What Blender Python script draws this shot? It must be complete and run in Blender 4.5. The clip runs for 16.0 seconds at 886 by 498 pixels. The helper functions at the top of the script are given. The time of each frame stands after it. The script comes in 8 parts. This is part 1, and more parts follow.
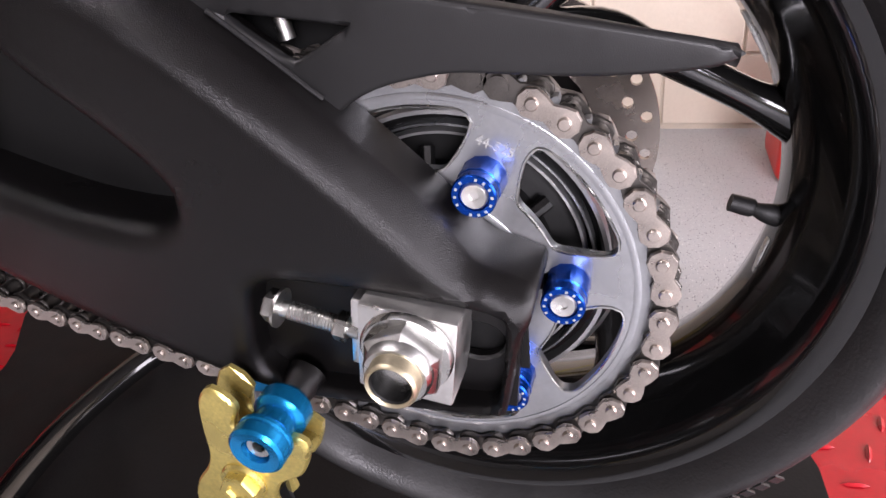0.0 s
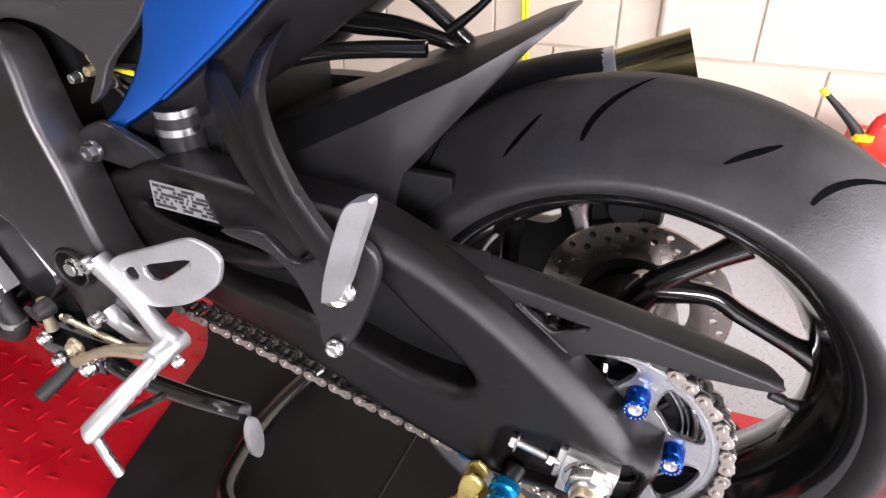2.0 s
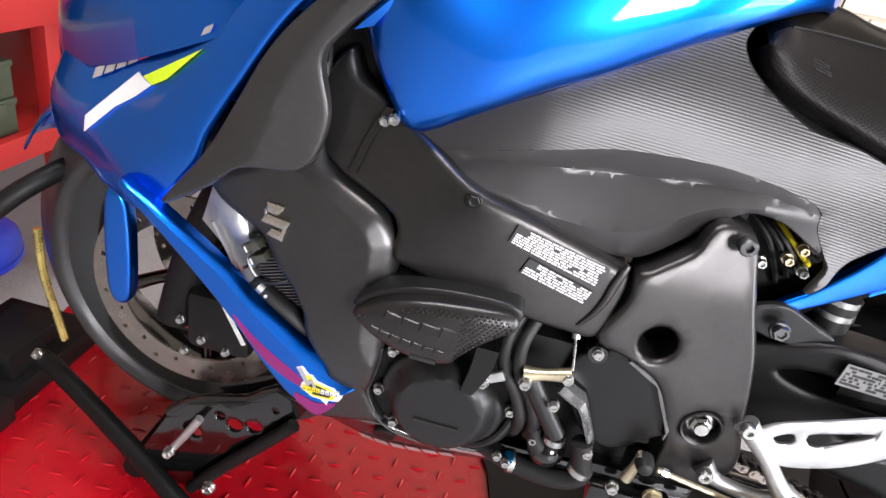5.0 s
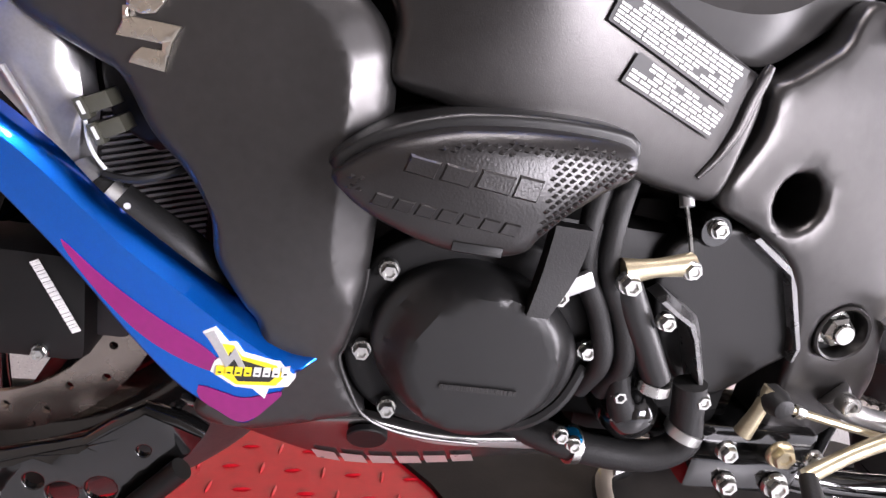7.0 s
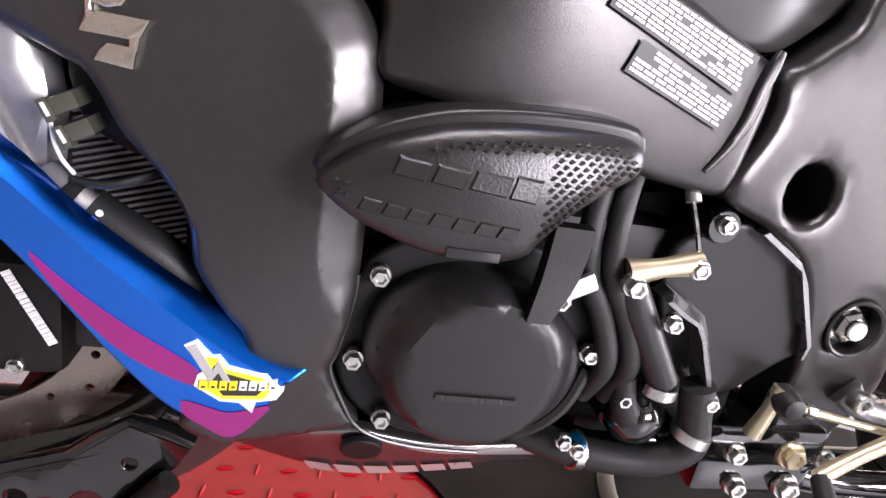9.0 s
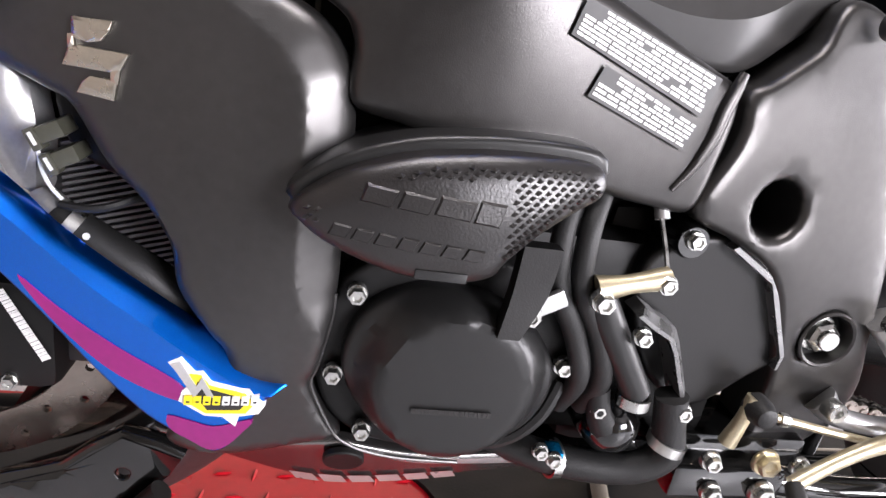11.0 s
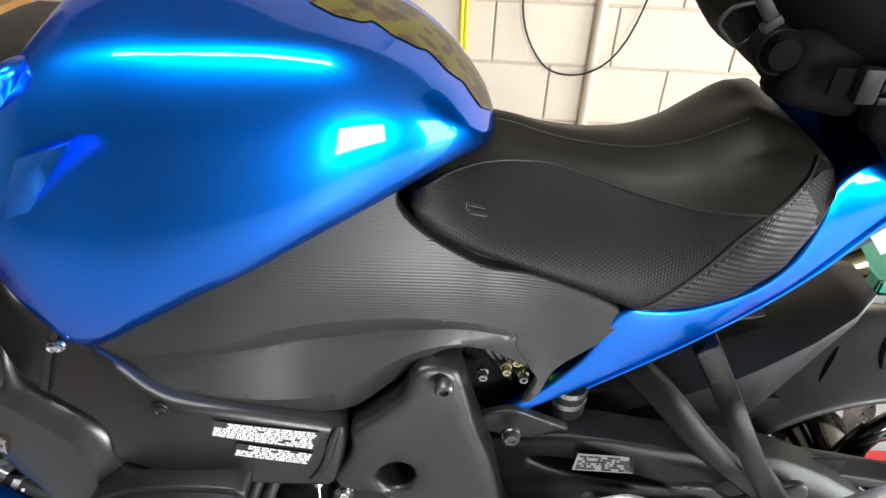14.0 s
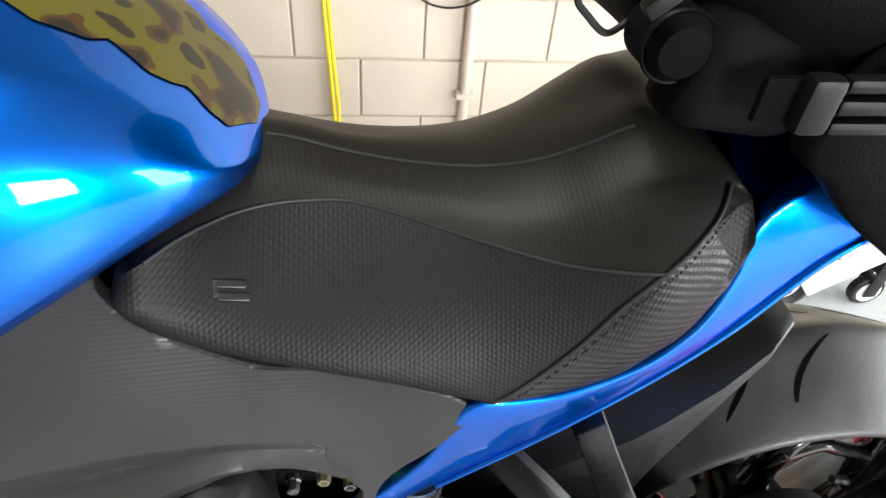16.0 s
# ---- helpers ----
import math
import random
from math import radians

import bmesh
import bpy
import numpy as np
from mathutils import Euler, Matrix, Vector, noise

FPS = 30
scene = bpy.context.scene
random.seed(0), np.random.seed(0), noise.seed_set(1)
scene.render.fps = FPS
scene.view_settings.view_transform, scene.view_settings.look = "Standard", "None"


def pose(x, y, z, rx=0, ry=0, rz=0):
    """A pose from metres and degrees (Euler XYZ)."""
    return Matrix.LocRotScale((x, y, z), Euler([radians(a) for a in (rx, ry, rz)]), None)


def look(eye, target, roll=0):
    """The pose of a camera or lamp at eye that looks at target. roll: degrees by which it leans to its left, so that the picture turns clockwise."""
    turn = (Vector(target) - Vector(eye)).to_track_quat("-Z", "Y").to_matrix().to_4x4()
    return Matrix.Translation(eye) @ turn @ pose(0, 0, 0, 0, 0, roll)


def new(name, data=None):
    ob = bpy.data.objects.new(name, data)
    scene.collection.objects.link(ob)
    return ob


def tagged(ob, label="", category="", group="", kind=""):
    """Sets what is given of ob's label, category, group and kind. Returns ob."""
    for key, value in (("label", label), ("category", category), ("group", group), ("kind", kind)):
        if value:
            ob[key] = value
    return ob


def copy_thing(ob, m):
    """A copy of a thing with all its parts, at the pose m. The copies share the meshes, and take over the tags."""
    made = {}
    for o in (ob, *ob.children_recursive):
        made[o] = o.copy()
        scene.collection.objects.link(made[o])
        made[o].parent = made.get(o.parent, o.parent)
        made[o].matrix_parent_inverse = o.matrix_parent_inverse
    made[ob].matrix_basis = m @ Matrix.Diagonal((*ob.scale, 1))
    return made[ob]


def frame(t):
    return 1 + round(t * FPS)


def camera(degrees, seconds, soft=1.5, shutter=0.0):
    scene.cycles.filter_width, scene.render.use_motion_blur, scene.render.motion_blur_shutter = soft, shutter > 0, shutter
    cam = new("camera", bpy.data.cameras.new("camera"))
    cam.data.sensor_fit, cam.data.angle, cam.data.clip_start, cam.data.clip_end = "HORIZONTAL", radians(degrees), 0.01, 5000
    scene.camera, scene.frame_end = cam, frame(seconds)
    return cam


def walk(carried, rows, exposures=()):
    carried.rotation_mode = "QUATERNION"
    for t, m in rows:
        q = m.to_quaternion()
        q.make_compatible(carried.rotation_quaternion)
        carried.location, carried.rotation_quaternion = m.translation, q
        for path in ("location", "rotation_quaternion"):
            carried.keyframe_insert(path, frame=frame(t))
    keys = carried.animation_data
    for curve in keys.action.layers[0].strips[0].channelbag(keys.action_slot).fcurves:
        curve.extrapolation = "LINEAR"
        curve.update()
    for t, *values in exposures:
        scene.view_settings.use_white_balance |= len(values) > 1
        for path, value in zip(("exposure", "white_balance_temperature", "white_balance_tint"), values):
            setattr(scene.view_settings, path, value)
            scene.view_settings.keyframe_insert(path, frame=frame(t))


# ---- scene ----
from mathutils.bvhtree import BVHTree
cam = camera(68.76, 16.0)
PATH = [
    (0, (0.106, -0.382, 0.535), (-0.482, 1.245, -0.467), -7.2),
    (0.5, (0.097, -0.393, 0.550), (-0.486, 1.232, -0.461), -6.6),
    (1, (0.088, -0.425, 0.586), (-0.489, 1.220, -0.394), -6.2),
    (1.5, (0.073, -0.476, 0.704), (-0.522, 1.110, -0.359), -6.1),
    (2, (0.042, -0.550, 0.828), (-0.606, 0.935, -0.228), -1.5),
    (2.5, (-0.024, -0.667, 0.932), (-0.774, 0.914, -0.036), 0.9),
    (2.8, (-0.143, -0.747, 1.013), (-0.465, 0.050, 0.502), 4.11),
    (3, (-0.203, -0.802, 1.020), (-0.530, 0.008, 0.533), 5.14),
    (3.5, (-0.377, -0.859, 1.027), (-0.708, -0.050, 0.541), 7.12),
    (4, (-0.560, -0.853, 1.037), (-0.843, -0.049, 0.514), 7.85),
    (4.2, (-0.619, -0.847, 1.026), (-0.874, -0.035, 0.500), 8.16),
    (6.3, (-0.961, -0.633, 0.656), (-0.788, 0.294, 0.321), 12.52),
    (6.5, (-0.945, -0.606, 0.627), (-0.772, 0.318, 0.285), 11.47),
    (7, (-0.947, -0.591, 0.611), (-0.765, 0.336, 0.283), 11.87),
    (7.5, (-0.944, -0.578, 0.605), (-0.759, 0.348, 0.276), 11.59),
    (8, (-0.943, -0.570, 0.606), (-0.754, 0.352, 0.268), 11.36),
    (8.5, (-0.944, -0.565, 0.609), (-0.752, 0.353, 0.263), 11.13),
    (11, (-0.927, -0.576, 0.633), (-0.746, 0.343, 0.282), 10.36),
    (11.5, (-0.923, -0.583, 0.647), (-0.747, 0.341, 0.308), 9.34),
    (12, (-0.912, -0.597, 0.732), (-0.750, 0.312, 0.348), 7.81),
    (12.5, (-0.864, -0.598, 0.897), (-0.723, 0.250, 0.386), 8.65),
    (13, (-0.803, -0.643, 1.004), (-0.675, 0.213, 0.504), 7.39),
    (13.5, (-0.698, -0.649, 1.114), (-0.631, 0.182, 0.561), 6.13),
    (13.8, (-0.630, -0.645, 1.144), (-0.605, 0.183, 0.583), 4.24),
    (14, (-0.582, -0.631, 1.156), (-0.589, 0.190, 0.585), 2.70),
    (14.5, (-0.499, -0.562, 1.185), (-0.549, 0.221, 0.566), -0.79),
    (15, (-0.504, -0.493, 1.173), (-0.478, 0.277, 0.536), 2.12),
    (15.5, (-0.492, -0.433, 1.141), (-0.406, 0.329, 0.499), 3.93),
    (16, (-0.478, -0.393, 1.121), (-0.351, 0.354, 0.468), 5.17),
]
walk(cam, [(t, look(eye, target, roll)) for t, eye, target, roll in PATH], exposures=[(0, 0.47, 6500, 25), (1.5, 0.66, 6500, 22), (2.0, 0.84, 6500, 20), (2.5, 0.68, 6500, 18), (4.2, 0.74, 6500, 14), (8, 1.0, 6500, 24), (11.5, 1.04, 6500, 15), (12.0, 1.25, 6500, 11), (12.4, 1.24, 6500, 8), (13.3, 0.80, 6500, 6), (14, 0.70, 6500, 6), (16, 0.78, 6500, 7)])

# ---- light: an overcast day through the open garage door, and a dim sky ----
world = bpy.data.worlds.new("sky")
scene.world = world
world.use_nodes = True
wn = world.node_tree.nodes
sky = wn.new("ShaderNodeTexSky")
sky.sky_type = "NISHITA"
sky.sun_disc = False
sky.sun_elevation, sky.sun_rotation = radians(40), radians(200)
wn["Background"].inputs[1].default_value = 0.10
world.node_tree.links.new(sky.outputs[0], wn["Background"].inputs[0])

sun = new("sun", bpy.data.lights.new("sun", "SUN"))
sun.data.energy, sun.data.angle, sun.data.color = 1.0, radians(12), (1.0, 0.96, 0.9)
sun.matrix_world = look((2.2, -5.0, 4.5), (0, 0, 0))


def area(name, eye, target, sx, sy, power, color):
    ob = new(name, bpy.data.lights.new(name, "AREA"))
    ob.data.shape, ob.data.size, ob.data.size_y, ob.data.energy, ob.data.color = "RECTANGLE", sx, sy, power, color
    ob.matrix_world = look(eye, target)
    return ob


area("daylight_in_garage_door", (1.75, -3.75, 1.5), (0.4, 0, 0.7), 1.5, 1.1, 175, (0.97, 0.98, 1.0))
area("daylight_in_side_door", (3.35, -0.55, 0.95), (0, -0.55, 0.8), 2.7, 2.1, 175, (0.97, 0.98, 1.0))
area("ceiling_tube_light", (-1.0, -0.35, 2.4), (-1.0, -0.35, 0), 1.2, 0.06, 20, (1.0, 0.98, 0.95))


# ---- materials ----
def nodes_of(name):
    m = bpy.data.materials.new(name)
    m.use_nodes = True
    return m, m.node_tree, m.node_tree.nodes["Principled BSDF"]


def surface(name, color, rough=0.5, metal=0.0, vary=0.15, scale=30.0, bump=0.0, bump_scale=400.0, coat=0.0, spec=0.5, wear=0.0, aniso=0.0):
    """A surface with two scales of variation in colour and gloss, and fine relief."""
    m, nt, b = nodes_of(name)
    L = nt.links.new
    co = nt.nodes.new("ShaderNodeTexCoord")
    n1 = nt.nodes.new("ShaderNodeTexNoise")
    n1.inputs["Scale"].default_value, n1.inputs["Detail"].default_value = scale, 6
    n2 = nt.nodes.new("ShaderNodeTexNoise")
    n2.inputs["Scale"].default_value, n2.inputs["Detail"].default_value = scale * 14, 3
    L(co.outputs["Object"], n1.inputs["Vector"]), L(co.outputs["Object"], n2.inputs["Vector"])
    mix = nt.nodes.new("ShaderNodeMath")
    mix.operation = "MULTIPLY_ADD"
    mix.inputs[1].default_value, mix.inputs[2].default_value = 0.35, 0.0
    L(n2.outputs[0], mix.inputs[0])
    add = nt.nodes.new("ShaderNodeMath")
    add.operation = "MULTIPLY_ADD"
    add.inputs[1].default_value = 0.65
    L(n1.outputs[0], add.inputs[0]), L(mix.outputs[0], add.inputs[2])
    ramp = nt.nodes.new("ShaderNodeMapRange")
    ramp.inputs[1].default_value, ramp.inputs[2].default_value = 0.3, 0.7
    ramp.inputs[3].default_value, ramp.inputs[4].default_value = 1 - vary, 1 + vary
    L(add.outputs[0], ramp.inputs[0])
    mul = nt.nodes.new("ShaderNodeVectorMath")
    mul.operation = "SCALE"
    mul.inputs[0].default_value = color
    L(ramp.outputs[0], mul.inputs["Scale"]), L(mul.outputs[0], b.inputs["Base Color"])
    rr = nt.nodes.new("ShaderNodeMapRange")
    rr.inputs[1].default_value, rr.inputs[2].default_value = 0.3, 0.7
    rr.inputs[3].default_value, rr.inputs[4].default_value = rough * (1 - wear - 0.12), min(1, rough * (1 + wear + 0.12))
    L(n1.outputs[0], rr.inputs[0]), L(rr.outputs[0], b.inputs["Roughness"])
    b.inputs["Metallic"].default_value, b.inputs["Coat Weight"].default_value = metal, coat
    b.inputs["Coat Roughness"].default_value = 0.04
    b.inputs["Specular IOR Level"].default_value = spec
    if bump:
        n3 = nt.nodes.new("ShaderNodeTexNoise")
        n3.inputs["Scale"].default_value, n3.inputs["Detail"].default_value = bump_scale, 2
        L(co.outputs["Object"], n3.inputs["Vector"])
        bp = nt.nodes.new("ShaderNodeBump")
        bp.inputs["Strength"].default_value, bp.inputs["Distance"].default_value = bump, 0.001
        L(n3.outputs[0], bp.inputs["Height"]), L(bp.outputs[0], b.inputs["Normal"])
    return m


def weave(name, color, rough, waves, depth, spec=0.5):
    """A fine pattern pressed into vinyl or plastic: the sum of waves, each (along x, along z, pitch, weight)."""
    m, nt, b = nodes_of(name)
    L = nt.links.new
    co = nt.nodes.new("ShaderNodeTexCoord")
    total = None
    for ax, az, pitch, weight in waves:
        dot = nt.nodes.new("ShaderNodeVectorMath")
        dot.operation = "DOT_PRODUCT"
        k = 2 * math.pi / pitch / math.hypot(ax, az)
        dot.inputs[1].default_value = (ax * k, 0, az * k)
        L(co.outputs["Object"], dot.inputs[0])
        c = nt.nodes.new("ShaderNodeMath")
        c.operation = "COSINE"
        L(dot.outputs["Value"], c.inputs[0])
        w = nt.nodes.new("ShaderNodeMath")
        w.operation = "MULTIPLY_ADD"
        w.inputs[1].default_value, w.inputs[2].default_value = weight, 0.0
        L(c.outputs[0], w.inputs[0])
        if total:
            L(total.outputs[0], w.inputs[2])
        total = w
    bp = nt.nodes.new("ShaderNodeBump")
    bp.inputs["Strength"].default_value, bp.inputs["Distance"].default_value = depth, 0.0006
    L(total.outputs[0], bp.inputs["Height"]), L(bp.outputs[0], b.inputs["Normal"])
    n1 = nt.nodes.new("ShaderNodeTexNoise")
    n1.inputs["Scale"].default_value, n1.inputs["Detail"].default_value = 18, 5
    L(co.outputs["Object"], n1.inputs["Vector"])
    mr = nt.nodes.new("ShaderNodeMapRange")
    mr.inputs[3].default_value, mr.inputs[4].default_value = 0.85, 1.15
    L(n1.outputs[0], mr.inputs[0])
    mul = nt.nodes.new("ShaderNodeVectorMath")
    mul.operation = "SCALE"
    mul.inputs[0].default_value = color
    L(mr.outputs[0], mul.inputs["Scale"]), L(mul.outputs[0], b.inputs["Base Color"])
    b.inputs["Roughness"].default_value, b.inputs["Specular IOR Level"].default_value = rough, spec
    return m


def paint(name, color, flake=0.25, metal=0.6, rough=0.32):
    """Metallic paint under clear lacquer."""
    m, nt, b = nodes_of(name)
    L = nt.links.new
    co = nt.nodes.new("ShaderNodeTexCoord")
    v = nt.nodes.new("ShaderNodeTexVoronoi")
    v.inputs["Scale"].default_value = 2500
    L(co.outputs["Object"], v.inputs["Vector"])
    n = nt.nodes.new("ShaderNodeTexNoise")
    n.inputs["Scale"].default_value = 9
    L(co.outputs["Object"], n.inputs["Vector"])
    a = nt.nodes.new("ShaderNodeMath")
    a.operation = "MULTIPLY_ADD"
    a.inputs[1].default_value, a.inputs[2].default_value = flake, 1 - flake / 2
    L(v.outputs["Distance"], a.inputs[0])
    a2 = nt.nodes.new("ShaderNodeMath")
    a2.operation = "MULTIPLY_ADD"
    a2.inputs[1].default_value = 0.08
    L(n.outputs[0], a2.inputs[0]), L(a.outputs[0], a2.inputs[2])
    mul = nt.nodes.new("ShaderNodeVectorMath")
    mul.operation = "SCALE"
    mul.inputs[0].default_value = color
    L(a2.outputs[0], mul.inputs["Scale"]), L(mul.outputs[0], b.inputs["Base Color"])
    b.inputs["Metallic"].default_value, b.inputs["Roughness"].default_value = metal, rough
    b.inputs["Specular Tint"].default_value = (0.04, 0.30, 1.0, 1)
    b.inputs["Coat Weight"].default_value, b.inputs["Coat Roughness"].default_value, b.inputs["Coat IOR"].default_value = 0.9, 0.03, 1.42
    return m


def flecked(name, base, rough, flecks, scale=220.0):
    """Epoxy floor with coloured flakes thrown into it."""
    m, nt, b = nodes_of(name)
    L = nt.links.new
    co = nt.nodes.new("ShaderNodeTexCoord")
    last = None
    big = nt.nodes.new("ShaderNodeTexNoise")
    big.inputs["Scale"].default_value, big.inputs["Detail"].default_value = 2.5, 4
    L(co.outputs["Object"], big.inputs["Vector"])
    mr = nt.nodes.new("ShaderNodeMapRange")
    mr.inputs[3].default_value, mr.inputs[4].default_value = 0.85, 1.12
    L(big.outputs[0], mr.inputs[0])
    mul = nt.nodes.new("ShaderNodeVectorMath")
    mul.operation = "SCALE"
    mul.inputs[0].default_value = base
    L(mr.outputs[0], mul.inputs["Scale"])
    last = mul.outputs[0]
    for i, (color, limit) in enumerate(flecks):
        mp = nt.nodes.new("ShaderNodeMapping")
        mp.inputs["Location"].default_value = (3.1 * i, 1.7 * i, 0.4 * i)
        L(co.outputs["Object"], mp.inputs["Vector"])
        v = nt.nodes.new("ShaderNodeTexVoronoi")
        v.inputs["Scale"].default_value = scale * (1 + 0.25 * i)
        L(mp.outputs[0], v.inputs["Vector"])
        lt = nt.nodes.new("ShaderNodeMath")
        lt.operation = "LESS_THAN"
        lt.inputs[1].default_value = limit
        L(v.outputs["Distance"], lt.inputs[0])
        sp = nt.nodes.new("ShaderNodeSeparateColor")
        L(v.outputs["Color"], sp.inputs[0])
        gt = nt.nodes.new("ShaderNodeMath")
        gt.operation = "GREATER_THAN"
        gt.inputs[1].default_value = 0.8
        L(sp.outputs[0], gt.inputs[0])
        both = nt.nodes.new("ShaderNodeMath")
        both.operation = "MULTIPLY"
        L(lt.outputs[0], both.inputs[0]), L(gt.outputs[0], both.inputs[1])
        mx = nt.nodes.new("ShaderNodeMix")
        mx.data_type = "RGBA"
        mx.inputs[7].default_value = (*color, 1)
        L(both.outputs[0], mx.inputs[0]), L(last, mx.inputs[6])
        last = mx.outputs[2]
    L(last, b.inputs["Base Color"])
    b.inputs["Roughness"].default_value = rough
    return m


def patched_film(name, colors, scale):
    """Film in patches of several colours under clear lacquer."""
    m, nt, b = nodes_of(name)
    co = nt.nodes.new("ShaderNodeTexCoord")
    n = nt.nodes.new("ShaderNodeTexNoise")
    n.inputs["Scale"].default_value, n.inputs["Detail"].default_value = scale, 1.5
    nt.links.new(co.outputs["Object"], n.inputs["Vector"])
    r = nt.nodes.new("ShaderNodeValToRGB")
    r.color_ramp.interpolation = "CONSTANT"
    while len(r.color_ramp.elements) < len(colors):
        r.color_ramp.elements.new(0.5)
    for e, (at, c) in zip(r.color_ramp.elements, colors):
        e.position, e.color = at, (*c, 1)
    nt.links.new(n.outputs[0], r.inputs[0])
    nt.links.new(r.outputs[0], b.inputs["Base Color"])
    b.inputs["Roughness"].default_value, b.inputs["Coat Weight"].default_value = 0.4, 0.12
    b.inputs["Specular IOR Level"].default_value = 0.25
    return m


